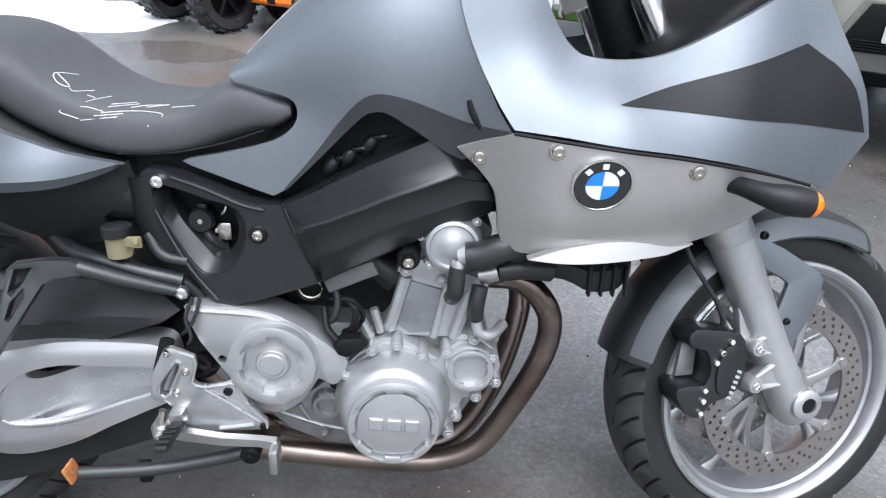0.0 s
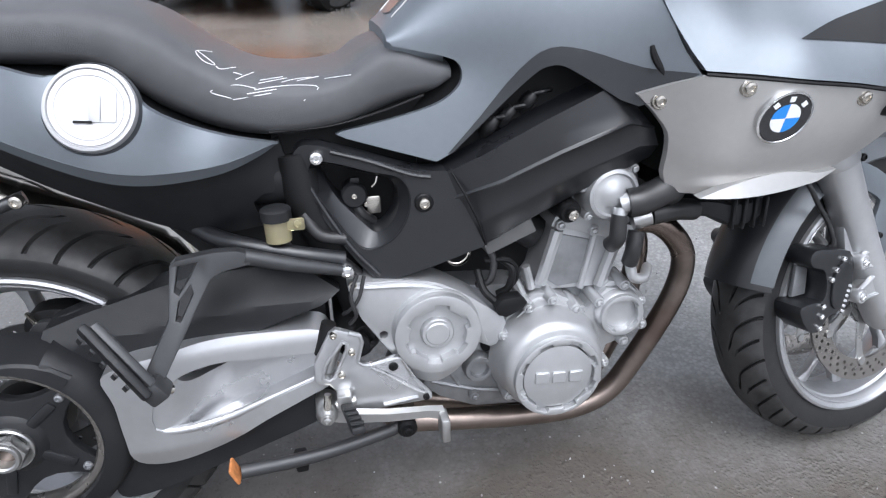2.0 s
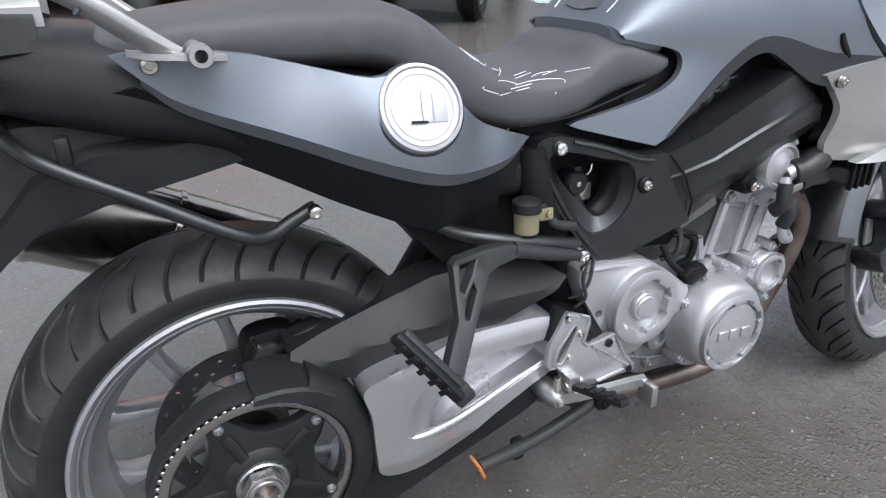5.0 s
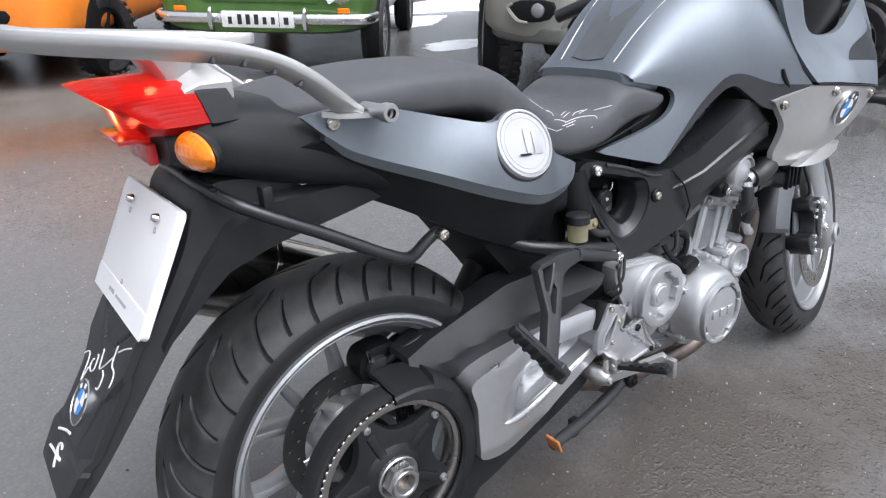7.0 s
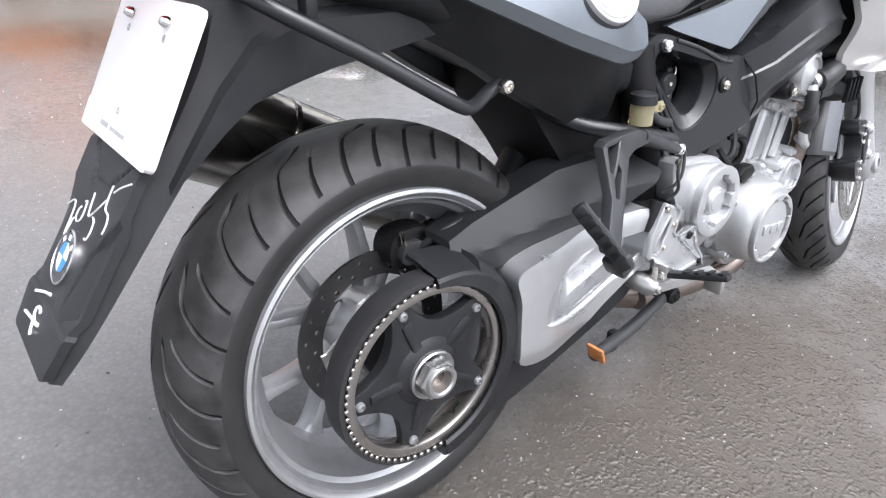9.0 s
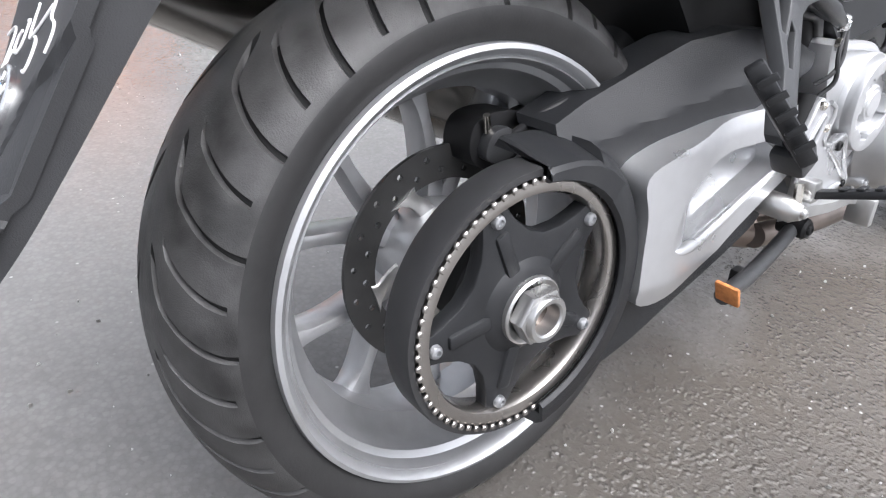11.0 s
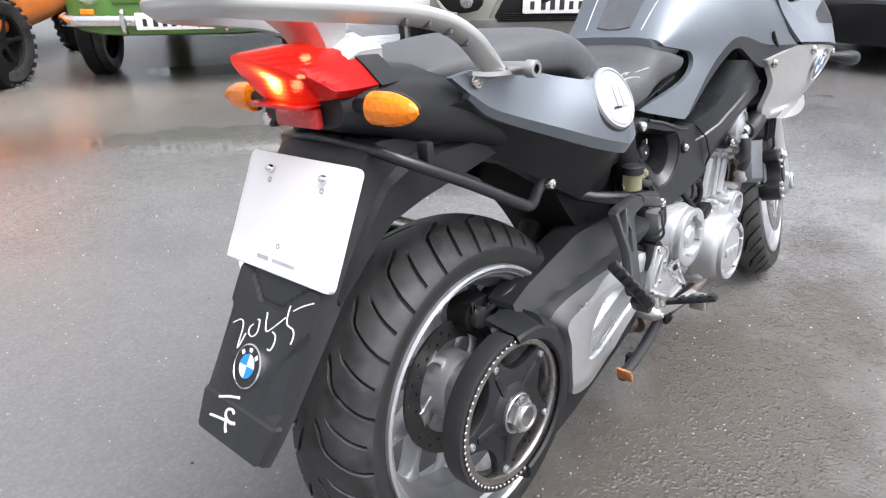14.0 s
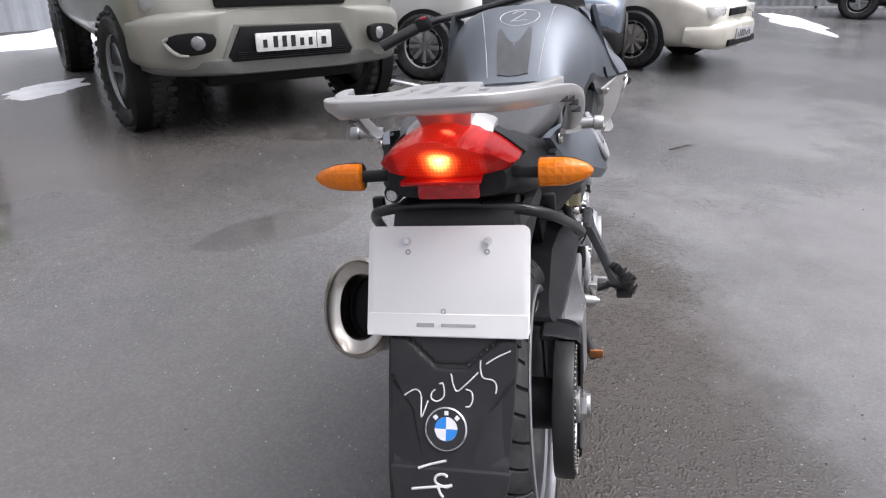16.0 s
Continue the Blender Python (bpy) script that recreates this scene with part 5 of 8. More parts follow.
# Darker strip paints shade and dark ground reflection along the tank arch.
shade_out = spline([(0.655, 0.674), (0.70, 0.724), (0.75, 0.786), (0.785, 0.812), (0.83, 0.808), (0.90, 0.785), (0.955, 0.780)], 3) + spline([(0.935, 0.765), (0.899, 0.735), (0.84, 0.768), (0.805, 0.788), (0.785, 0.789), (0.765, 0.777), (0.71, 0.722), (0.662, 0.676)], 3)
part("arch_shade", side_panel(shade_out, lambda a, b: side_w(a, min(b, 0.82)), 0.010, (), 0.006, 0.0012), ARCH_SHADE, tank, "darker grey strip of painted shade along the arch")
part("slot_insert", tube([(0.906, -0.2255, 0.812), (0.912, -0.2275, 0.795), (0.928, -0.234, 0.770)], [0.003, 0.005, 0.004], 8), DARK, tank)

# seat
seat_rows = [(-0.10, 0.06, 0.838, 0.858), (-0.07, 0.10, 0.834, 0.872), (0.0, 0.122, 0.828, 0.884), (0.10, 0.134, 0.818, 0.892), (0.18, 0.138, 0.812, 0.892), (0.235, 0.136, 0.800, 0.888), (0.29, 0.134, 0.752, 0.868), (0.345, 0.130, 0.722, 0.826), (0.40, 0.128, 0.706, 0.795), (0.46, 0.128, 0.703, 0.785), (0.52, 0.126, 0.710, 0.790), (0.56, 0.122, 0.722, 0.814), (0.60, 0.124, 0.736, 0.822), (0.645, 0.130, 0.750, 0.803), (0.668, 0.128, 0.766, 0.793)]
seat = part("seat", body_loft(seat_rows, 4, 3.6, 36), VINYL, bike, "black grained vinyl stepped seat")
seat_tree = BVHTree.FromBMesh(body_loft(seat_rows, 4, 3.6, 36))


def on_seat(x, y):
    hit = seat_tree.ray_cast(Vector((x, y, 1.2)), Vector((0, 0, -1)))[0]
    return (hit or Vector((x, y, 0.79))) + Vector((0, 0, 0.0006))


scribble = [[(0.358, -0.061), (0.344, -0.090), (0.344, -0.102), (0.353, -0.110), (0.364, -0.104), (0.344, -0.091)], [(0.365, -0.107), (0.371, -0.108), (0.387, -0.083)], [(0.385, -0.103), (0.395, -0.102)], [(0.388, -0.116), (0.397, -0.104), (0.409, -0.082)], [(0.415, -0.113), (0.451, -0.094)], [(0.417, -0.106), (0.446, -0.089)], [(0.444, -0.107), (0.462, -0.098), (0.483, -0.096)], [(0.464, -0.104), (0.493, -0.096)], [(0.500, -0.106), (0.535, -0.116)],
            [(0.380, -0.128), (0.356, -0.129), (0.386, -0.123), (0.411, -0.121)], [(0.382, -0.128), (0.430, -0.124)], [(0.400, -0.126), (0.437, -0.120)], [(0.409, -0.123), (0.438, -0.116), (0.468, -0.114), (0.491, -0.120), (0.470, -0.127)]]
part("chalk_scribble", chalk_on(scribble, on_seat, 0.0006), CHALK, seat, "white chalk scribble on the seat")
part("seat_seam", tube([(0.42, -0.119, 0.716), (0.50, -0.118, 0.718), (0.57, -0.118, 0.732), (0.63, -0.126, 0.752)], 0.002, 6), DARK, seat)

# rear side panels with the fuel cap
panel_depth = surface_from([(-0.058, 0.85, 0.137), (0.012, 0.853, 0.158), (0.24, 0.82, 0.186), (0.236, 0.778, 0.206), (0.233, 0.734, 0.224), (0.292, 0.77, 0.200), (0.18, 0.785, 0.204), (0.428, 0.705, 0.130), (0.126, 0.828, 0.166), (0.182, 0.714, 0.212), (0.288, 0.684, 0.210), (0.37, 0.715, 0.172), (0.104, 0.748, 0.188), (0.0, 0.80, 0.156), (0.33, 0.75, 0.175)])
panel_low = spline([(-0.038, 0.822), (0.0, 0.790), (0.104, 0.745), (0.182, 0.712), (0.26, 0.687), (0.315, 0.680), (0.362, 0.682), (0.405, 0.692), (0.430, 0.703)], 4)
panel_fold = [(q[0], q[1] + 0.017 * math.sin(math.pi * min(1.0, 0.08 + 0.92 * k / (len(panel_low) - 1))) ** 0.6) for k, q in enumerate(panel_low)]


def panel_skirt():
    """The folded lower edge of the rear side panel."""
    rings = []
    for (xf, zf), (xl, zl) in zip(panel_fold, panel_low):
        d, h = panel_depth(xf, zf), zf - zl
        rings.append([(xf, -d - 0.0012, zf), (xl, -d + 0.55 * h, zl), (xl, -d + 0.55 * h + 0.012, zl), (xf, -d + 0.012, zf)])
    return loft(rings)


panel_out = [(-0.062, 0.853), (-0.03, 0.858), (0.012, 0.857), (0.07, 0.846)] + spline([(0.126, 0.830), (0.188, 0.815), (0.225, 0.822), (0.262, 0.812), (0.292, 0.775), (0.331, 0.745), (0.393, 0.718)], 3) + panel_fold[::-1]
under_out = spline([(-0.045, 0.822), (0.0, 0.792), (0.104, 0.747), (0.182, 0.714), (0.26, 0.689), (0.315, 0.682), (0.362, 0.684), (0.405, 0.694), (0.430, 0.705)], 3) + [(0.437, 0.672), (0.44, 0.63), (0.40, 0.632), (0.386, 0.622), (0.392, 0.58)] + spline([(0.34, 0.576), (0.296, 0.583), (0.19, 0.636), (0.10, 0.690), (0.04, 0.722), (-0.03, 0.76), (-0.13, 0.785)], 3) + [(-0.14, 0.80)]
under_depth = surface_from([(-0.12, 0.80, 0.110), (0.0, 0.79, 0.150), (0.104, 0.745, 0.180), (0.182, 0.712, 0.196), (0.288, 0.684, 0.196), (0.36, 0.684, 0.165), (0.43, 0.70, 0.125), (0.44, 0.635, 0.12), (0.392, 0.58, 0.118), (0.30, 0.585, 0.125), (0.19, 0.638, 0.130), (0.05, 0.72, 0.115), (-0.03, 0.76, 0.10), (0.3, 0.64, 0.165)])
for flip in (False, True):
    bm = side_panel(panel_out, panel_depth, 0.012, (), 0.008)
    rear_panel = part("rear_side_panel", flipped(bm) if flip else bm, GREY_BLUE, bike, "satin grey-blue rear side panel")
    bm = panel_skirt()
    part("panel_skirt", flipped(bm) if flip else bm, GREY_BLUE, rear_panel)
    bm = side_panel(under_out, under_depth, 0.012, (), 0.03, -0.013)
    part("rear_under_panel", flipped(bm) if flip else bm, BLACK, bike, "black grained plastic lower tail panel")
    bm = bolt(-0.028, -panel_depth(-0.028, 0.843) - 0.002, 0.843, 0.009, 0.004)
    part("bolt", flipped(bm) if flip else bm, STEEL, rear_panel)
CAPM = Matrix.Translation((0.235, -0.2045, 0.780)) @ Matrix.Rotation(radians(-25), 4, "X") @ Matrix.Rotation(radians(6), 4, "Y")
cap = part("fuel_cap", moved(lathe([(0, -0.004), (0.043, -0.005), (0.0440, -0.0035), (0.045, -0.006), (0.049, -0.005), (0.051, 0.0), (0.051, 0.02), (0, 0.02)], 64), CAPM), CAP_WHITE, bike, "round bright silver fuel cap")
part("cap_flap", moved(box(0.014, -0.0053, 0.002, 0.030, 0.0016, 0.038, 0.0007), CAPM), CAP_WHITE, cap)
part("cap_key_slot", moved(box(-0.006, -0.0075, -0.017, 0.020, 0.001, 0.003, 0.0003, 1), CAPM), DARK, cap)
part("cap_key_slot", moved(box(0.012, -0.0075, 0.0, 0.0015, 0.001, 0.03, 0.0003, 1), CAPM), GREY_BAR, cap)
part("cap_ring_line", moved(lathe([(0.036, -0.0052), (0.0368, -0.0056), (0.0376, -0.0052)], 48), CAPM), GREY_BAR, cap)
part("cap_gap", moved(lathe([(0.0505, 0.003), (0.0520, -0.001), (0.0535, 0.003), (0.0535, 0.014)], 48), CAPM), GUARD_GREY, cap)
part("cap_rim_line", moved(lathe([(0.0446, -0.0057), (0.0452, -0.0064), (0.0458, -0.0060)], 48), CAPM), GREY_BAR, cap)

# tail
tail_rows = [(-0.205, 0.085, 0.808, 0.868), (-0.16, 0.110, 0.792, 0.880), (-0.08, 0.128, 0.765, 0.875), (0.0, 0.135, 0.745, 0.858), (0.10, 0.138, 0.705, 0.838), (0.22, 0.135, 0.65, 0.815), (0.33, 0.122, 0.605, 0.75), (0.43, 0.115, 0.60, 0.705)]
tail = part("tail_fairing", body_loft(tail_rows, 4, 4.0, 32, 0.85), BLACK, bike, "black grained plastic tail fairing")
lens_prof = spline([(0.094, 0.864), (0.074, 0.884), (0.044, 0.902), (0.014, 0.912), (-0.014, 0.911)], 3) + spline([(-0.046, 0.899), (-0.072, 0.884), (-0.103, 0.859)], 3) + spline([(-0.092, 0.849), (-0.06, 0.845), (0.0, 0.844), (0.06, 0.845), (0.088, 0.851)], 3)
lens_rings = []
for base, reach, s in ((-0.150, 0.0, 1.0), (-0.185, 0.0, 1.0), (-0.200, 0.25, 0.99), (-0.212, 0.6, 0.96), (-0.220, 0.85, 0.90), (-0.224, 0.97, 0.80)):
    lens_rings.append([(base - reach * (0.010 + 0.75 * (z - 0.844) - 2.2 * y * y), y * s, 0.872 + (z - 0.872) * (0.5 + 0.5 * s)) for y, z in lens_prof])
tail_light = part("tail_light", loft(lens_rings), LIT_LENS, bike, "lit red tail light lens", smooth=50)
part("lens_frame", loft([[(x, y * s, 0.872 + (z - 0.872) * s) for y, z in lens_prof] for x, s in ((-0.12, 1.02), (-0.150, 1.06), (-0.158, 1.05), (-0.158, 0.98))]), BLACK, bike)
bm = bmesh.new()
bmesh.ops.create_uvsphere(bm, u_segments=16, v_segments=10, radius=0.007, matrix=Matrix.Translation((-0.192, 0.0, 0.872)))
part("bulb", bm, BULB, tail_light, "glowing lamp bulb")
part("red_reflector", box(-0.214, -0.004, 0.823, 0.012, 0.088, 0.026, 0.003), RED_REFLEX, bike, "dark red rectangular reflex reflector")
part("lens_lip", box(-0.232, 0.0, 0.8425, 0.035, 0.112, 0.006, 0.002), RED_LENS, tail_light)
part("seat_lock", merge(lathe([(0, -0.003), (0.008, -0.003), (0.0095, 0), (0.0095, 0.01), (0, 0.01)], 20), box(0, -0.0035, 0, 0.009, 0.001, 0.002, 0.0002, 1)), CHROME, bike, "round chrome seat lock").matrix_basis = Matrix.Translation((-0.205, 0.083, 0.813)) @ Matrix.Rotation(radians(-90), 4, "Z")
part("lock_housing", lathe([(0, -0.002), (0.012, -0.002), (0.014, 0.002), (0.014, 0.04), (0, 0.04)], 20), BLACK, bike).matrix_basis = Matrix.Translation((-0.2, 0.083, 0.813)) @ Matrix.Rotation(radians(-90), 4, "Z")


def indicator(x, y, z, out, rear=True):
    """A flasher on a stalk: black housing, amber lens."""
    rows = [(0.0, 0.0180), (0.004, 0.0196), (0.030, 0.0194), (0.050, 0.0160), (0.066, 0.0098), (0.0735, 0.003)]
    d = -1 if rear else 1
    shell, lens = [], []
    for t, r in spline(rows, 3):
        lens.append([(x + d * (0.002 + r * 0.95 * max(math.cos(a), -0.12)), y + out * t, z + 1.05 * r * math.sin(a)) for a in (2 * math.pi * k / 20 for k in range(20))])
        shell.append([(x - d * (r * 0.9 * max(math.cos(a), -0.05)), y + out * t, z + 1.08 * r * math.sin(a)) for a in (2 * math.pi * k / 20 for k in range(20))])
    body = part("indicator", merge(loft(shell), tube([(x, y, z), (x + 0.005 * -d, y - out * 0.045, z)], 0.009, 12)), BLACK, bike, "black flasher housing on a stalk")
    part("lens", loft(lens), AMBER, body, "amber ribbed flasher lens")


indicator(-0.19, 0.128, 0.838, 1)
indicator(-0.19, -0.128, 0.838, -1)

# luggage rack: a cast rim that sweeps from the tail round into the two grab handles, with a slotted plate between
rim_half = [(-0.350, 0.0, 0.976, 0.024, 0.024), (-0.349, 0.066, 0.976, 0.024, 0.024), (-0.336, 0.098, 0.974, 0.024, 0.024), (-0.29, 0.127, 0.968, 0.024, 0.025), (-0.22, 0.158, 0.959, 0.024, 0.025), (-0.15, 0.177, 0.948, 0.024, 0.024), (-0.10, 0.187, 0.932, 0.026, 0.022), (-0.06, 0.189, 0.909, 0.028, 0.021), (-0.025, 0.183, 0.882, 0.028, 0.020), (0.004, 0.174, 0.860, 0.026, 0.018)]


def rack_rim():
    """One half of the rim: flat top, upright outer edge, underside drawn in."""
    line = spline(rim_half, 5)
    rings = []
    for k, q in enumerate(line):
        a, b = line[max(k - 1, 0)], line[min(k + 1, len(line) - 1)]
        d = Vector((b - a)[:3]).normalized()
        if k == 0:
            d = Vector((0, 1, 0))
        up = (Vector((0, 0, 1)) - d * d.z).normalized()
        inn = up.cross(d)
        inn = inn if inn.x * 0.3 - inn.y > 0 or k < 3 and inn.x > 0 else -inn
        p, w, h = Vector(q[:3]), q[3], q[4]
        rings.append([p + inn * w * u - up * h * v for u, v in ((0.10, 0.0), (0.02, 0.06), (0.0, 0.18), (0.0, 0.40), (0.06, 0.52), (0.60, 0.98), (0.80, 1.0), (0.96, 0.9), (1.0, 0.7), (1.0, 0.12), (0.93, 0.0))])
    return loft(rings)


rack_out = spline([(-0.336, 0.0), (-0.335, 0.06), (-0.320, 0.088), (-0.285, 0.112), (-0.22, 0.142), (-0.15, 0.160), (-0.12, 0.160), (-0.12, 0.150), (-0.20, 0.130), (-0.245, 0.098), (-0.22, 0.06), (-0.14, 0.05), (-0.11, 0.0)], 3)
rack_loop = [(q[0], q[1]) for q in rack_out] + [(q[0], -q[1]) for q in rack_out[::-1]][1:-1]
slots = [[(x0, y0 - 0.007), (x1, y0 - 0.007), (x1, y0 + 0.007), (x0, y0 + 0.007)] for x0, x1, y0 in ((-0.31, -0.17, 0.0), (-0.305, -0.20, 0.032), (-0.305, -0.20, -0.032), (-0.295, -0.25, 0.07), (-0.295, -0.25, -0.07))]
rack_bm = slab(rack_loop, -0.006, 0.006, 0.003, slots)
rack = part("luggage_rack", moved(rack_bm, Matrix.Translation((0, 0, 0.938)) @ Matrix.Rotation(radians(5), 4, "Y") @ Matrix.Rotation(radians(90), 4, "X")), SILVER_PAINT, bike, "silver cast luggage rack")
for s in (1, -1):
    bm = rack_rim()
    part("grab_handle", bm if s > 0 else flipped(bm), SILVER_PAINT, rack, "cast rim and grab handle", smooth=35)
    for k, (x, y, z) in enumerate(((-0.165, 0.163, 0.931), (-0.135, 0.170, 0.925), (-0.105, 0.174, 0.914), (-0.078, 0.176, 0.898))):
        part("handle_rib", moved(box(0, 0, 0, 0.004, 0.014, 0.008, 0.001, 1), Matrix.Translation((x, s * y, z)) @ Matrix.Rotation(radians(15 + 9 * k), 4, "Y")), GUARD_GREY, rack)
    part("handle_foot", loft([[(x, s * y0, z), (x, s * y1, z), (x, s * y1, z - 0.006), (x, s * y0, z - 0.006)] for x, y0, y1, z in ((-0.046, 0.150, 0.158, 0.860), (-0.030, 0.150, 0.172, 0.857), (0.0, 0.150, 0.182, 0.855), (0.025, 0.150, 0.178, 0.852), (0.048, 0.150, 0.158, 0.848))]), SILVER_PAINT, rack)
    part("mount_sleeve", moved(lathe([(0.006, -0.04), (0.0105, -0.04), (0.0115, -0.038), (0.0115, -0.026), (0.009, -0.024), (0.009, 0.02), (0.006, 0.02)], 20), Matrix.Translation((0.014, s * 0.176, 0.856)) @ (Matrix.Identity(4) if s < 0 else Matrix.Rotation(radians(180), 4, "Z"))), ALLOY, rack, "bright alloy mounting sleeve")
    part("rack_foot", loft([[(-0.170, s * y, z0), (-0.150, s * y, z1), (x, s * y, z1), (x, s * y, z0 - 0.012), (-0.165, s * y, z0 - 0.012)] for y, x, z0, z1 in ((0.030, -0.128, 0.905, 0.918), (0.042, -0.122, 0.898, 0.910), (0.060, -0.112, 0.893, 0.901), (0.064, -0.112, 0.890, 0.897))]), SILVER_PAINT, rack)
part("rack_post", loft([[(x, y, z) for x, y in ((x0 + 0.008, -w), (x1, -w), (x1, w), (x0 + 0.008, w), (x0, w - 0.008), (x0, 0.008 - w))] for z, x0, x1, w in ((0.951, -0.225, -0.140, 0.052), (0.940, -0.212, -0.145, 0.046), (0.925, -0.198, -0.148, 0.040), (0.908, -0.188, -0.150, 0.036), (0.895, -0.182, -0.150, 0.034))]), SILVER_PAINT, rack, "web under the rack")

# rear mudguard with number plate carrier
guard_w = [(-0.06, 0.085, 0.765, 0.02, 0.716), (-0.14, 0.088, 0.785, -0.06, 0.700), (-0.185, 0.090, 0.775, -0.129, 0.683), (-0.212, 0.091, 0.715, -0.185, 0.663), (-0.250, 0.090, 0.652, -0.225, 0.630), (-0.288, 0.091, 0.600, -0.266, 0.582), (-0.343, 0.086, 0.516, -0.322, 0.507), (-0.380, 0.082, 0.462, -0.362, 0.455), (-0.402, 0.077, 0.424, -0.392, 0.420)]
rings = []
for q in spline(guard_w, 4):
    x, w, z, xl, zl = q
    rings.append([(x, -w, z), (x - 0.004, -w * 0.75, z + 0.004), (x - 0.004, w * 0.75, z + 0.004), (x, w, z), (xl, w + 0.004, zl), (xl - 0.003, w - 0.003, zl + 0.002), (x + 0.012, w * 0.9, z - 0.010), (x + 0.012, -w * 0.9, z - 0.010), (xl - 0.003, -w + 0.003, zl + 0.002), (xl, -w - 0.004, zl)])
mudguard = part("rear_mudguard", loft(rings), TAIL_BLACK, bike, "black plastic rear mudguard with moulded ribs", smooth=30)
for s in (1, -1):
    part("mudguard_arm", loft([[(x, s * y, z + h), (x, s * (y + 0.012), z + h - 0.01), (x, s * (y + 0.012), z - h), (x, s * y, z - h)] for x, y, z, h in ((-0.262, 0.088, 0.603, 0.006), (-0.235, 0.089, 0.632, 0.013), (-0.20, 0.090, 0.672, 0.022), (-0.16, 0.090, 0.708, 0.028), (-0.10, 0.092, 0.728, 0.032), (0.0, 0.096, 0.738, 0.024), (0.07, 0.098, 0.740, 0.012))]), BLACK, mudguard)


def on_guard(u, v, lift=0.0065):
    """A place on the face of the rear mudguard: u across to the left, v metres down from the plate's lower edge."""
    a, b = Vector((-0.290, 0, 0.605)), Vector((-0.402, 0, 0.425))
    d = (b - a).normalized()
    n = Vector((d.z, 0, -d.x))
    n = n if n.x < 0 else -n
    return a + d * v + Vector((0, u, 0)) + n * lift


def guard_relief(u, v):
    """Height of the moulded face: a wide middle field, lower side facets and a tray let in below the plate board."""
    e = abs(u + 0.005)
    edge = float(np.interp(v, (0.015, 0.035, 0.082, 0.140), (0.110, 0.088, 0.054, 0.040)))
    f = min(max((e - edge) / 0.004, 0.0), 1.0) * min(max((0.152 - v) / 0.012, 0.0), 1.0)
    tray = float(np.interp(e, (0.0, 0.022, 0.068), (0.020, 0.020, -0.020)))
    g = math.exp(-(((v - tray) / 0.0032) ** 2))
    inside = 1.0 if v < tray else 0.0
    flap = min(max((v - 0.158) / 0.004, 0.0), 1.0)
    return 0.006 - 0.006 * f - 0.0045 * g - 0.002 * inside + 0.003 * flap


face_out = [(-0.096, -0.03), (-0.096, 0.03), (-0.088, 0.156), (-0.092, 0.160), (-0.082, 0.208), (-0.075, 0.212), (0.062, 0.212), (0.068, 0.208), (0.078, 0.160), (0.074, 0.156), (0.084, 0.03), (0.086, -0.03)]
part("guard_face", skin(face_out, lambda u, v: on_guard(u, v, guard_relief(u, v)), 0.0042, (), 0.006, Vector((0.85, 0, -0.5)), 0.004), TAIL_BLACK, mudguard, "moulded black lower face of the mudguard", smooth=25)


def chalk(strokes, place, r=0.0011):
    return merge(*[tube([place(*q) for q in s], r, 6, 4) for s in strokes])


digits = [[(0.062, 0.063), (0.049, 0.055), (0.041, 0.056), (0.037, 0.066), (0.036, 0.092), (0.027, 0.069)], [(0.017, 0.053), (0.022, 0.058), (0.022, 0.066), (0.013, 0.069), (0.004, 0.061), (0.006, 0.045), (0.011, 0.045)], [(-0.004, 0.031), (-0.006, 0.033), (-0.008, 0.043), (-0.014, 0.054), (-0.026, 0.045), (-0.044, 0.027)],
          [(-0.027, 0.051), (-0.035, 0.054), (-0.037, 0.065), (-0.033, 0.074), (-0.027, 0.0745)], [(-0.055, 0.015), (-0.0695, 0.0055), (-0.089, -0.004)], [(-0.047, 0.010), (-0.047, 0.022), (-0.051, 0.034), (-0.065, 0.037), (-0.070, 0.045), (-0.069, 0.055)]]
part("chalk_number", chalk(digits, on_guard), CHALK, mudguard, "white chalk number 2055")
part("chalk_number", chalk([[(0.037, 0.161), (0.020, 0.155), (-0.002, 0.149)], [(0.045, 0.189), (0.018, 0.185), (-0.012, 0.181)], [(-0.005, 0.170), (0.0, 0.167), (0.009, 0.1685), (0.0126, 0.174), (0.009, 0.180), (-0.0036, 0.1834), (-0.011, 0.180)], [(0.008, 0.184), (0.004, 0.193), (0.0, 0.197)]], lambda u, v: on_guard(u, v, 0.0096 if v > 0.158 else 0.0066), 0.0019), CHALK, mudguard, "white chalk mark 14")


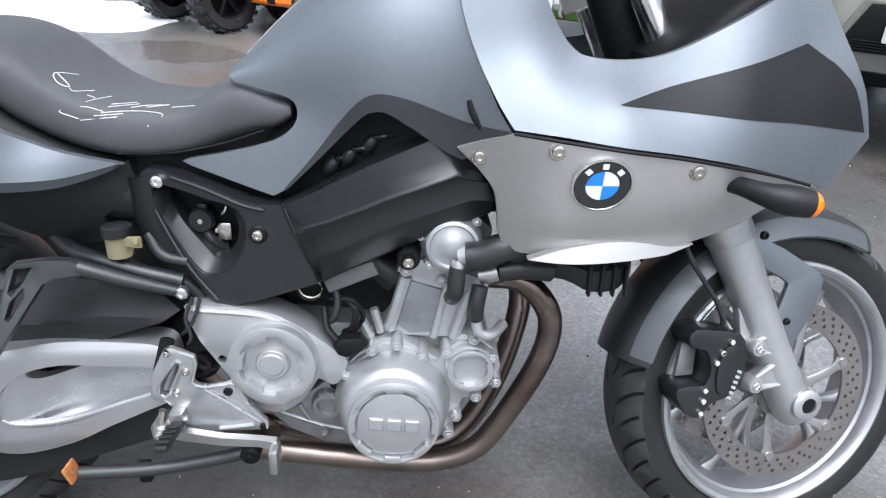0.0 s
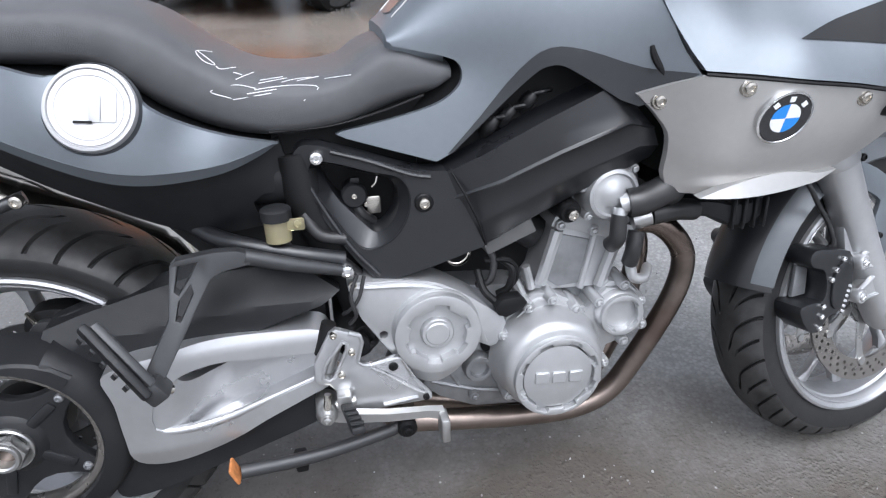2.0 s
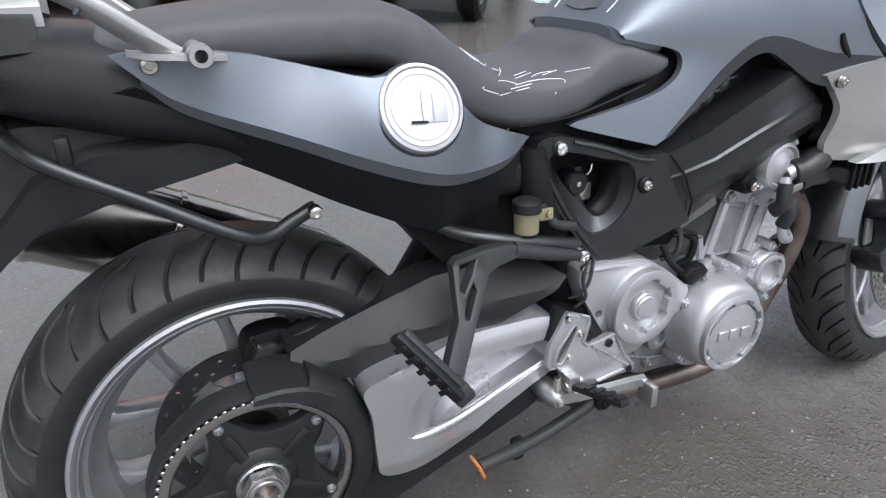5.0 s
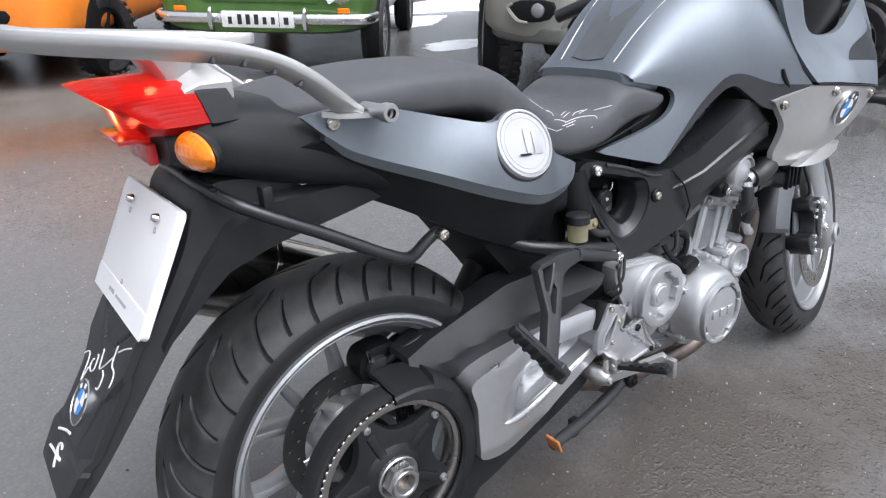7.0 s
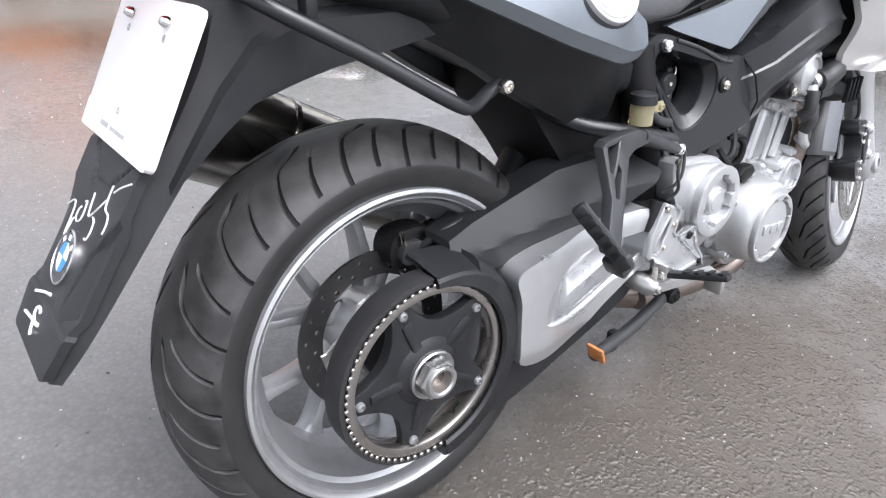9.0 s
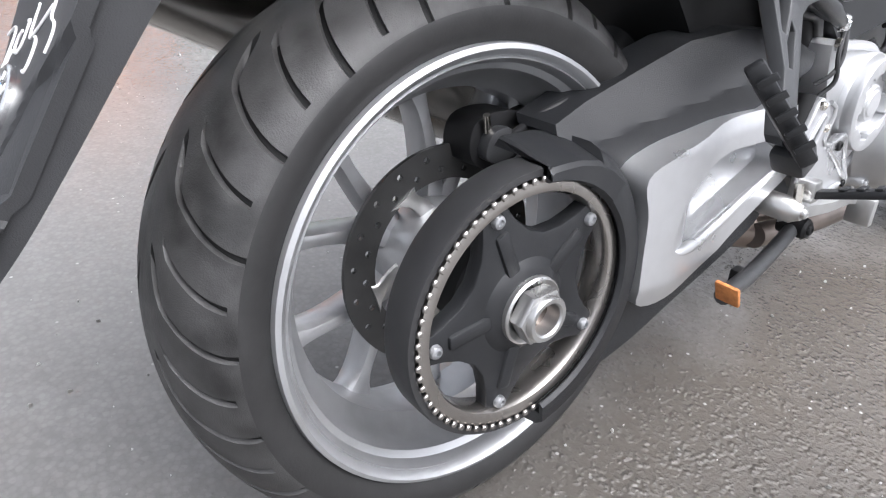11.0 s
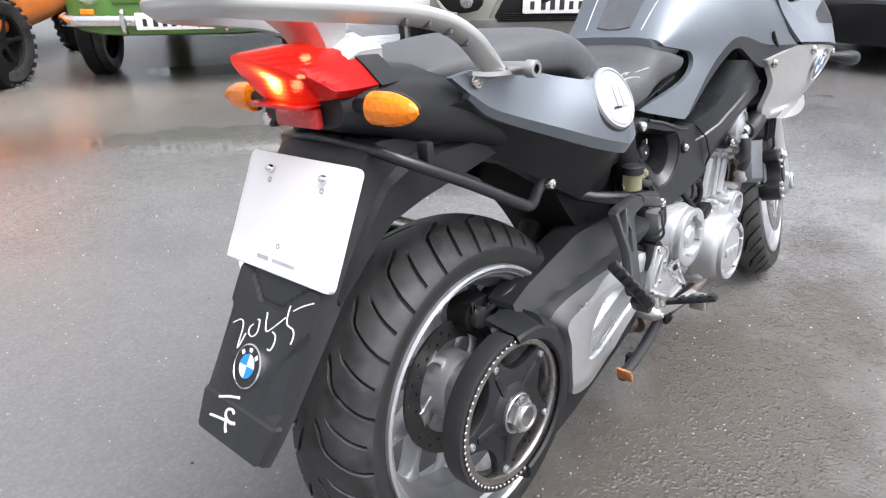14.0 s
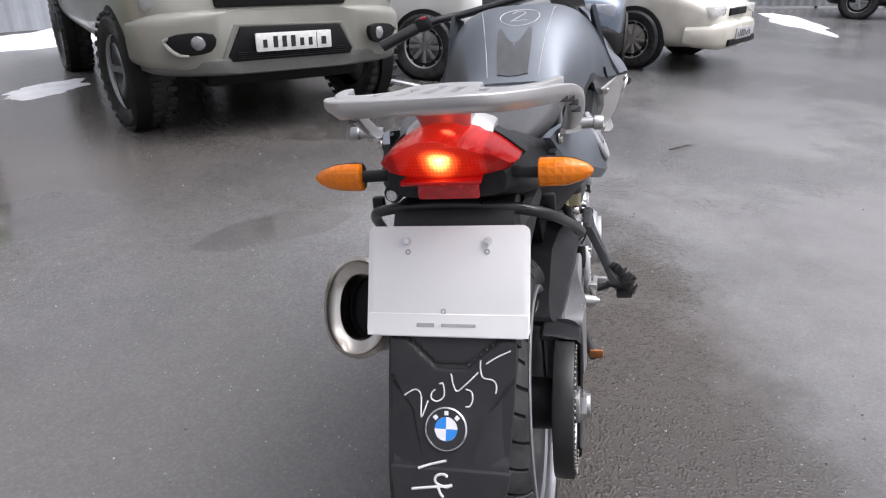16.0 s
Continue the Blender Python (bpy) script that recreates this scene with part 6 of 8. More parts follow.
def badge(parent, m, r):
    """A round badge: silver rim, black ring, blue and white quarters."""
    ring = part("badge", moved(lathe([(0, 0.0), (r * 0.90, 0.0), (r * 0.93, -0.002), (r, -0.001), (r, 0.004), (0, 0.004)], 56), m), CHROME, parent, "round badge with blue and white quarters")
    part("badge_ring", moved(lathe([(r * 0.55, -0.0004), (r * 0.55, -0.0012), (r * 0.90, -0.0012), (r * 0.90, -0.0004)], 56), m), BADGE_BLACK, ring)
    for k in range(4):
        bm = bmesh.new()
        c = bm.verts.new((0, -0.0014, 0))
        arc = [bm.verts.new((r * 0.54 * math.cos(radians(90 * k + 9 * i)), -0.0014, r * 0.54 * math.sin(radians(90 * k + 9 * i)))) for i in range(11)]
        for a, b in zip(arc, arc[1:]):
            bm.faces.new((c, a, b))
        part("badge_quarter", moved(bm, m), BADGE_WHITE if k % 2 == 0 else BLUE, ring)
    for a in (135, 90, 45):
        part("badge_bar", moved(box(0, -0.0016, 0, r * 0.2, 0.0008, r * 0.2, 0.0003, 1), m @ Matrix.Rotation(-radians(a - 90), 4, "Y") @ Matrix.Translation((0, 0, r * 0.72))), BADGE_WHITE, ring)
    return ring


gm = Matrix.Translation(on_guard(-0.001, 0.106, 0.009)) @ Matrix.Rotation(radians(-90), 4, "Z") @ Matrix.Rotation(radians(-32), 4, "X")
badge(mudguard, gm, 0.030)
PT, PB = Vector((-0.209, 0.003, 0.766)), Vector((-0.283, 0.003, 0.6245))
pd = (PB - PT).normalized()
pn = Vector((pd.z, 0, -pd.x))
pn = pn if pn.x < 0 else -pn
PLATE = Matrix.Translation((PT + PB) / 2) @ Matrix.Rotation(radians(-90), 4, "Z") @ Matrix.Rotation(math.atan2(PT.x - PB.x, PT.z - PB.z) * -1, 4, "X")


def rounded_rect(w, h, r, k=5):
    res = []
    for cx, cz, a0 in ((w / 2 - r, h / 2 - r, 0), (-w / 2 + r, h / 2 - r, 90), (-w / 2 + r, -h / 2 + r, 180), (w / 2 - r, -h / 2 + r, 270)):
        res += [(cx + r * math.cos(radians(a0 + 90 * i / k)), cz + r * math.sin(radians(a0 + 90 * i / k))) for i in range(k + 1)]
    return res


plate = part("plate_board", moved(slab(rounded_rect(0.236, 0.159, 0.010), -0.006, 0.004, 0.0015), PLATE), WHITE, bike, "blank white plastic plate board")
for s in (1, -1):
    part("plate_screw", moved(lathe([(0, -0.012), (0.004, -0.011), (0.006, -0.007), (0.0065, -0.004), (0, -0.004)], 14), PLATE @ Matrix.Translation((0.059 * s, -0.004, 0.057))), CHROME, plate)
    part("plate_hole", moved(lathe([(0.002, -0.0006), (0.0042, -0.0006), (0.0042, 0.0004)], 14), PLATE @ Matrix.Translation((0.058 * s, -0.0062, 0.042))), GREY_BAR, plate)
part("plate_hole", moved(lathe([(0.002, -0.0006), (0.0042, -0.0006), (0.0042, 0.0004)], 14), PLATE @ Matrix.Translation((-0.004, -0.0062, -0.043))), GREY_BAR, plate)
part("plate_ledge", moved(box(0, -0.0064, -0.0625, 0.234, 0.002, 0.032, 0.0006, 1), PLATE), WHITE, plate)
part("print_bar", moved(box(-0.030, -0.0078, -0.0625, 0.026, 0.0008, 0.0055, 0.0002, 1), PLATE), GREY_BAR, plate)
part("print_bar", moved(box(0.018, -0.0078, -0.0625, 0.050, 0.0008, 0.0045, 0.0002, 1), PLATE), GREY_BAR, plate)

# tubular carrier under the tail
part("pannier_tube", tube([(0.118, -0.150, 0.668), (0.09, -0.158, 0.660), (0.055, -0.172, 0.652), (0.02, -0.178, 0.665), (-0.06, -0.160, 0.712), (-0.125, -0.142, 0.748), (-0.160, -0.118, 0.769), (-0.176, -0.07, 0.783), (-0.178, 0.0, 0.788), (-0.174, 0.07, 0.784), (-0.158, 0.118, 0.772), (-0.125, 0.142, 0.752), (-0.06, 0.160, 0.712), (0.02, 0.178, 0.665), (0.055, 0.172, 0.652), (0.118, 0.150, 0.668)], 0.0085, 12), SATIN_BLACK, bike, "black steel pannier carrier tube")
for s in (1, -1):
    part("tube_bolt", bolt(0.114, s * 0.16 - (0.006 if s < 0 else 0), 0.668, 0.009, 0.006), STEEL, bike)
    part("tube_bracket", box(-0.12, s * 0.135, 0.768, 0.014, 0.02, 0.03, 0.004), BLACK, bike)
    part("seat_rail", tube([(0.50, s * 0.155, 0.535), (0.44, s * 0.158, 0.552), (0.37, s * 0.145, 0.568), (0.32, s * 0.118, 0.580), (0.28, s * 0.08, 0.60)], 0.012, 12), SATIN_BLACK, bike)
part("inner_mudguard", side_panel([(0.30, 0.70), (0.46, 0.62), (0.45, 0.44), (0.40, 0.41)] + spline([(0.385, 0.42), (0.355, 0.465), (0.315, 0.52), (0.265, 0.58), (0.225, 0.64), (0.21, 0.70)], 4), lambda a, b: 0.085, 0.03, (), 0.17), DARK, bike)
part("loom_bracket", merge(slab([(0.285, 0.440), (0.330, 0.462), (0.338, 0.452), (0.320, 0.436), (0.290, 0.430)], -0.040, -0.014, 0.003), tube([(0.300, -0.04, 0.446), (0.318, -0.05, 0.462), (0.335, -0.045, 0.470)], 0.004, 8)), CAST, bike, "small silver bracket behind the tyre")
part("shock_absorber", tube([(0.30, 0.03, 0.43), (0.42, 0.03, 0.60)], [0.03, 0.03], 16), DARK, bike)
part("frame_spar", tube([(0.52, -0.10, 0.42), (0.50, -0.11, 0.50), (0.46, -0.11, 0.60), (0.45, -0.10, 0.68)], 0.028, 14), DARK, bike)
part("cable_loop", tube([(0.515, -0.168, 0.515), (0.503, -0.174, 0.485), (0.508, -0.176, 0.455), (0.498, -0.165, 0.435)], 0.003, 8), HOSE, bike)
part("cable_loop", tube([(0.525, -0.168, 0.512), (0.514, -0.175, 0.480), (0.500, -0.172, 0.462), (0.490, -0.160, 0.450)], 0.0028, 8), HOSE, bike)
part("cable_clip", lathe([(0.004, -0.172), (0.006, -0.172), (0.006, -0.166), (0.004, -0.166), (0.004, -0.172)], 16, 0.508, 0, 0.500), STEEL, bike)
part("cross_hose", tube([(0.41, -0.13, 0.57), (0.44, -0.14, 0.54), (0.49, -0.14, 0.53), (0.52, -0.135, 0.50)], 0.008, 10), HOSE, bike)
part("cross_hose", tube([(0.45, -0.13, 0.60), (0.47, -0.14, 0.57), (0.505, -0.14, 0.56)], 0.009, 10), HOSE, bike)

# passenger peg hanger
def sloped(bm, y0, z0, k):
    """Leans a plate outwards below z0."""
    for v in bm.verts:
        v.co.y += y0 - (k * (z0 - v.co.z) if v.co.z < z0 else 0.0)
    return bm


hanger_out = [(0.276, 0.570), (0.284, 0.577), (0.330, 0.583), (0.360, 0.582), (0.387, 0.572), (0.376, 0.562), (0.340, 0.557), (0.325, 0.550), (0.315, 0.535), (0.254, 0.438), (0.247, 0.436), (0.234, 0.445), (0.234, 0.452), (0.268, 0.508)]
hanger = part("peg_hanger", sloped(slab(hanger_out, -0.009, 0.009, 0.003, [[(0.286, 0.569), (0.310, 0.572), (0.300, 0.555), (0.284, 0.536), (0.279, 0.540)], [(0.283, 0.528), (0.300, 0.546), (0.302, 0.536), (0.283, 0.505), (0.277, 0.507)]]), -0.184, 0.570, 0.50), HANGER, bike, "black passenger footpeg hanger", smooth=25)
part("hanger_rod", tube([(0.37, -0.186, 0.570), (0.43, -0.180, 0.548), (0.494, -0.170, 0.526)], [0.011, 0.010, 0.008], 12), HANGER, hanger)
part("bolt", bolt(0.502, -0.170, 0.524, 0.0105, 0.006), CHROME, hanger)


def bar_between(a, b, w, h, bevel=0.004, out=Vector((-0.5, -0.75, -0.4))):
    """A bevelled bar from a to b; h is its thickness towards out."""
    a, b = Vector(a), Vector(b)
    d = (b - a).normalized()
    n = (out - d * out.dot(d)).normalized()
    m = Matrix((d.cross(n), n, d)).transposed().to_4x4()
    return moved(box(0, 0, 0, w, h, (b - a).length, bevel), Matrix.Translation((a + b) / 2) @ m)


peg = part("passenger_peg", bar_between((0.172, -0.242, 0.526), (0.240, -0.280, 0.434), 0.018, 0.012, 0.004), BLACK, bike, "folded rubber passenger footpeg")
part("peg_core", moved(bar_between((0.180, -0.242, 0.520), (0.246, -0.276, 0.432), 0.018, 0.012, 0.003), Matrix.Translation((0.004, 0.006, 0.003))), HANGER, peg)
for k in range(5):
    f = 0.1 + 0.16 * k
    q = Vector((0.168, -0.246, 0.530)).lerp(Vector((0.238, -0.284, 0.436)), f)
    r = Vector((0.168, -0.246, 0.530)).lerp(Vector((0.238, -0.284, 0.436)), f + 0.06)
    off = Vector((-0.5, -0.75, -0.4)).normalized() * 0.0085
    part("tread_rib", bar_between(q + off, r + off, 0.018, 0.003, 0.001), BLACK, peg)
part("peg_pivot", moved(box(0, 0, 0, 0.028, 0.034, 0.028, 0.005), Matrix.Translation((0.246, -0.262, 0.434)) @ Matrix.Rotation(radians(-33), 4, "Y")), HANGER, peg)
part("pivot_bolt", tube([(0.228, -0.272, 0.446), (0.262, -0.252, 0.424)], 0.006, 10), STEEL, peg)
part("brake_reservoir", lathe([(0, -0.019), (0.018, -0.019), (0.018, 0.012), (0.0, 0.012)], 24), FLUID, bike, "yellowed brake fluid reservoir").matrix_basis = Matrix.Translation((0.415, -0.150, 0.586)) @ Matrix.Rotation(radians(-90), 4, "X")
part("reservoir_cap", lathe([(0, -0.012), (0.018, -0.012), (0.021, -0.010), (0.021, 0.004), (0, 0.004)], 24), BLACK, bike).matrix_basis = Matrix.Translation((0.415, -0.150, 0.609)) @ Matrix.Rotation(radians(-90), 4, "X")
part("reservoir_tab", merge(box(0.44, -0.160, 0.598, 0.024, 0.006, 0.018, 0.003), bolt(0.443, -0.163, 0.599, 0.006, 0.004)), FLUID, bike)

# rider peg plate, pedal and stands
plate_out = [(0.466, 0.434), (0.476, 0.440), (0.494, 0.432), (0.510, 0.424), (0.512, 0.414), (0.503, 0.382), (0.509, 0.375), (0.523, 0.372), (0.560, 0.379), (0.568, 0.377), (0.586, 0.336), (0.609, 0.307), (0.608, 0.297), (0.600, 0.292), (0.530, 0.290), (0.480, 0.286), (0.470, 0.300), (0.466, 0.335), (0.457, 0.346), (0.443, 0.346), (0.437, 0.356), (0.441, 0.388)]
plate_slot = [(0.484, 0.418), (0.490, 0.414), (0.489, 0.404), (0.468, 0.360), (0.460, 0.355), (0.450, 0.360), (0.455, 0.382)]
peg_plate = part("peg_plate", slab(plate_out, -0.184, -0.172, 0.003, [plate_slot]), ARM_PAINT, bike, "bright silver footpeg plate with a slanted slot")
rim_line = plate_out[2:13]
part("plate_rim", tube([(x, -0.1845, z) for x, z in rim_line], 0.0032, 8, smooth=False), ARM_PAINT, peg_plate)
part("plate_rim", tube([(x, -0.1845, z) for x, z in plate_slot + plate_slot[:1]], 0.003, 8, smooth=False), ARM_PAINT, peg_plate)
for line in ([(0.521, 0.369), (0.560, 0.341), (0.599, 0.309)], [(0.536, 0.297), (0.590, 0.303)]):
    part("plate_rib", tube([(x, -0.1848, z) for x, z in line], 0.0035, 8, smooth=False), ARM_PAINT, peg_plate)
part("slot_bracket", tube([(0.476, -0.168, 0.404), (0.458, -0.170, 0.364)], [0.007, 0.009], 12), ALLOY, peg_plate)
for q in ((0.472, 0.431), (0.496, 0.399), (0.478, 0.362)):
    part("bolt", bolt(q[0], -0.1845, q[1], 0.0055, 0.004), STEEL, peg_plate)
part("bolt", bolt(0.555, -0.1845, 0.364, 0.0072, 0.003), DARK, peg_plate)
part("bolt", bolt(0.603, -0.1845, 0.300, 0.0055, 0.003), DARK, peg_plate)
part("master_cylinder", tube([(0.468, -0.165, 0.442), (0.452, -0.168, 0.392)], 0.011, 12), DARK, peg_plate)
part("pivot_bush", merge(lathe([(0, -0.150), (0.014, -0.150), (0.018, -0.156), (0.021, -0.156), (0.023, -0.150), (0.023, -0.11), (0, -0.11)], 28, 0.520, 0, 0.402)), DARK, bike)
rider_peg = part("rider_peg", bar_between((0.480, -0.200, 0.318), (0.492, -0.300, 0.348), 0.019, 0.011, 0.003, Vector((0, 0.2, 1))), BLACK, bike, "rider footpeg with black rubber")
for k in range(4):
    q = Vector((0.482, -0.218, 0.3305)).lerp(Vector((0.493, -0.296, 0.3545)), 0.12 + 0.24 * k)
    part("tread_rib", bar_between(q, q + Vector((0.0005, -0.009, 0.0028)), 0.018, 0.003, 0.001, Vector((0, 0.2, 1))), BLACK, rider_peg)
part("peg_bracket", merge(box(0.478, -0.188, 0.322, 0.022, 0.034, 0.030, 0.004), tube([(0.465, -0.196, 0.318), (0.495, -0.196, 0.322)], 0.007, 10)), ALLOY, bike)
pedal = part("brake_pedal", merge(loft([[(x, -y, z + h), (x, -y - 0.010, z + h * 0.7), (x, -y - 0.010, z - h * 0.7), (x, -y, z - h)] for x, y, z, h in ((0.445, 0.178, 0.296, 0.016), (0.480, 0.186, 0.290, 0.012), (0.540, 0.192, 0.284, 0.010), (0.600, 0.195, 0.282, 0.009), (0.626, 0.196, 0.276, 0.012))]), box(0.624, -0.212, 0.262, 0.014, 0.036, 0.042, 0.004)), ALLOY, bike, "cast alloy rear brake pedal", smooth=25)
part("pedal_pivot", merge(lathe([(0, -0.205), (0.010, -0.205), (0.012, -0.200), (0.017, -0.192), (0.017, -0.15), (0, -0.15)], 24, 0.450, 0, 0.300), bolt(0.450, -0.205, 0.300, 0.007, 0.005)), ALLOY, pedal)
part("switch_rod", tube([(0.455, -0.19, 0.335), (0.450, -0.195, 0.306)], 0.006, 8), STEEL, pedal)
stand = part("centre_stand", tube([(0.575, -0.150, 0.228), (0.52, -0.158, 0.218), (0.42, -0.175, 0.212), (0.312, -0.195, 0.222)], 0.011, 12), HANGER, bike, "folded black centre stand leg")
part("stand_foot", moved(box(0, 0, 0, 0.006, 0.032, 0.030, 0.003), Matrix.Translation((0.306, -0.203, 0.232)) @ Matrix.Rotation(radians(-20), 4, "Y")), RUST, stand, "rusty orange stand foot")
part("stand_pivot", merge(lathe([(0, -0.172), (0.012, -0.172), (0.016, -0.168), (0.016, -0.13), (0, -0.13)], 20, 0.572, 0, 0.229), bolt(0.572, -0.172, 0.229, 0.008, 0.004)), DARK, stand)
part("stand_tang", box(0.40, -0.165, 0.20, 0.02, 0.015, 0.04, 0.004), DARK, stand)
part("side_stand", tube([(0.60, 0.12, 0.22), (0.57, 0.20, 0.10), (0.54, 0.27, 0.0285)], [0.014, 0.012, 0.012], 12), SATIN_BLACK, bike, "black side stand leg on the asphalt")
part("side_stand_foot", box(0.535, 0.285, 0.036, 0.05, 0.05, 0.008, 0.003), SATIN_BLACK, bike)

# front fairing


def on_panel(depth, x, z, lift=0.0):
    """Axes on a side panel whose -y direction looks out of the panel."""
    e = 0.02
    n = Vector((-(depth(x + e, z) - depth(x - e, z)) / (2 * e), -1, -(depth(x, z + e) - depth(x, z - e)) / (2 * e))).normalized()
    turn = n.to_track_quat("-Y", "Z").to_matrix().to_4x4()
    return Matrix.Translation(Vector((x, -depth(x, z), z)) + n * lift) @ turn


low_depth = surface_from([(0.896, 0.745, 0.222), (0.921, 0.734, 0.228), (1.009, 0.757, 0.285), (1.066, 0.709, 0.279), (0.955, 0.776, 0.268), (1.15, 0.755, 0.288), (1.28, 0.73, 0.255), (1.366, 0.70, 0.195), (0.95, 0.64, 0.205), (0.96, 0.605, 0.20), (1.10, 0.605, 0.225), (1.2, 0.62, 0.215), (1.34, 0.667, 0.185), (1.2, 0.69, 0.262), (1.0, 0.66, 0.25)])
low_out = [(0.893, 0.752), (0.93, 0.768), (0.957, 0.778)] + spline([(1.02, 0.772), (1.089, 0.763), (1.16, 0.753), (1.232, 0.739), (1.30, 0.722), (1.366, 0.701)], 3) + spline([(1.341, 0.667), (1.282, 0.636), (1.182, 0.609), (1.093, 0.603), (1.02, 0.602), (0.962, 0.605)], 3) + spline([(0.952, 0.635), (0.948, 0.67), (0.940, 0.70), (0.918, 0.728)], 3)
up_depth = surface_from([(0.957, 0.780, 0.272), (1.02, 0.774, 0.286), (1.15, 0.757, 0.292), (1.28, 0.732, 0.258), (1.41, 0.688, 0.190), (1.470, 0.757, 0.165), (1.042, 0.868, 0.205), (1.106, 0.860, 0.215), (1.2, 0.888, 0.205), (1.288, 0.93, 0.185), (1.425, 0.83, 0.175), (1.35, 0.88, 0.18), (0.99, 0.93, 0.205), (1.08, 0.812, 0.272), (1.25, 0.82, 0.250), (0.93, 0.86, 0.232), (0.90, 0.95, 0.21), (1.33, 0.95, 0.165), (1.0, 0.83, 0.25)])
up_out = [(0.958, 0.784)] + spline([(1.02, 0.778), (1.089, 0.769), (1.16, 0.759), (1.232, 0.745), (1.30, 0.726), (1.412, 0.690)], 3) + spline([(1.468, 0.757), (1.445, 0.82), (1.41, 0.88), (1.365, 0.955)], 3) + spline([(1.288, 0.932), (1.2, 0.888), (1.15, 0.868), (1.106, 0.861), (1.06, 0.863), (1.038, 0.872), (1.015, 0.90), (0.985, 0.96)], 3) + spline([(0.885, 0.985), (0.895, 0.92), (0.915, 0.862), (0.942, 0.808)], 3)
decal_out = [(1.082, 0.815)] + spline([(1.15, 0.834), (1.25, 0.858), (1.343, 0.882)], 3) + spline([(1.39, 0.856), (1.425, 0.825), (1.456, 0.765)], 3) + spline([(1.32, 0.788), (1.19, 0.804)], 3)
for flip in (False, True):
    bm = side_panel(up_out, up_depth, 0.014, (), 0.008)
    upper = part("upper_fairing", flipped(bm) if flip else bm, GREY_BLUE, bike, "satin grey-blue upper fairing")
    bm = side_panel(decal_out, up_depth, 0.014, (), 0.0, 0.0012)
    part("dark_decal", flipped(bm) if flip else bm, material("dark grey decal", (0.012, 0.0125, 0.0135), 0.45, 0.0, spec=0.25), upper, "dark grey triangular fairing decal")
    bm = side_panel(low_out, low_depth, 0.013, (), 0.008)
    lower = part("lower_fairing", flipped(bm) if flip else bm, SILVER_PAINT, bike, "satin warm silver lower fairing")
    for q in ((0.921, 0.743), (1.009, 0.763), (1.183, 0.738)):
        bm = merge(bolt(q[0], -low_depth(*q) - 0.0005, q[1], 0.0085, 0.004), disk(0.0115, q[0], -low_depth(*q) - 0.001, q[1], 0.006, 0.001, 20))
        part("fairing_bolt", flipped(bm) if flip else bm, STEEL, lower)
    bm = tube([(q[0], -max(up_depth(*q), low_depth(q[0], q[1] - 0.006)) - 0.0002, q[1] - 0.003) for q in ((0.958, 0.783), (1.02, 0.777), (1.089, 0.768), (1.16, 0.758), (1.232, 0.744), (1.30, 0.727), (1.37, 0.704))], 0.0024, 6)
    part("panel_gap", flipped(bm) if flip else bm, DARK, lower)
    bm = side_panel(spline([(0.99, 0.605), (1.03, 0.621), (1.08, 0.630), (1.13, 0.630), (1.18, 0.621), (1.22, 0.620)], 3) + spline([(1.18, 0.610), (1.10, 0.605), (1.04, 0.604)], 3), lambda a, b: low_depth(a, b) + 0.0015 + 0.95 * max(0.0, 0.632 - b), 0.007, (), 0.012)
    part("lower_crease", flipped(bm) if flip else bm, SILVER_PAINT, lower, smooth=60)
    if not flip:
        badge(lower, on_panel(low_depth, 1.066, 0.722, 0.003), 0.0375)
    s = 1 if flip else -1
    stem = part("front_indicator", tube([(1.235, s * 0.245, 0.716), (1.248, s * 0.272, 0.716), (1.268, s * 0.292, 0.712), (1.29, s * 0.30, 0.708), (1.318, s * 0.302, 0.704)], [0.012, 0.012, 0.015, 0.019, 0.018], 16), BLACK, bike, "black front flasher housing")
    part("lens", tube([(1.317, s * 0.302, 0.704), (1.325, s * 0.303, 0.703), (1.334, s * 0.303, 0.702)], [0.0178, 0.015, 0.005], 16), AMBER, stem, "amber flasher lens")
part("inner_fairing", body_loft([(1.0, 0.15, 0.60, 0.78), (1.15, 0.19, 0.62, 0.76), (1.30, 0.17, 0.68, 0.78), (1.40, 0.10, 0.70, 0.80)], 3, 5), DARK, bike)
part("nose_cover", body_loft([(1.30, 0.16, 0.71, 0.92), (1.40, 0.15, 0.70, 0.88), (1.46, 0.12, 0.72, 0.82), (1.49, 0.06, 0.74, 0.78)], 3, 3), GREY_BLUE, bike)
part("windscreen", skin([(0, 0), (1, 0), (1, 1), (0, 1)], lambda a, b: Vector((1.36 - 0.18 * b - 0.10 * (2 * a - 1) ** 2, (2 * a - 1) * (0.17 - 0.03 * b), 0.955 + 0.16 * b)), 0.08, (), 0.003, Vector((-1, 0, 0)), 0.001), CLEAR, bike, "clear plastic windscreen").visible_shadow = False

# fork, handlebar and front wheel turned to the left together
def leg_point(d, s, r=0.086):
    """A place on a fork leg, d metres up the leg from the axle."""
    return (FRONT.x - 0.011 - d * math.sin(RAKE), FRONT.y + s * r, FRONT.z - 0.001 + d * math.cos(RAKE))


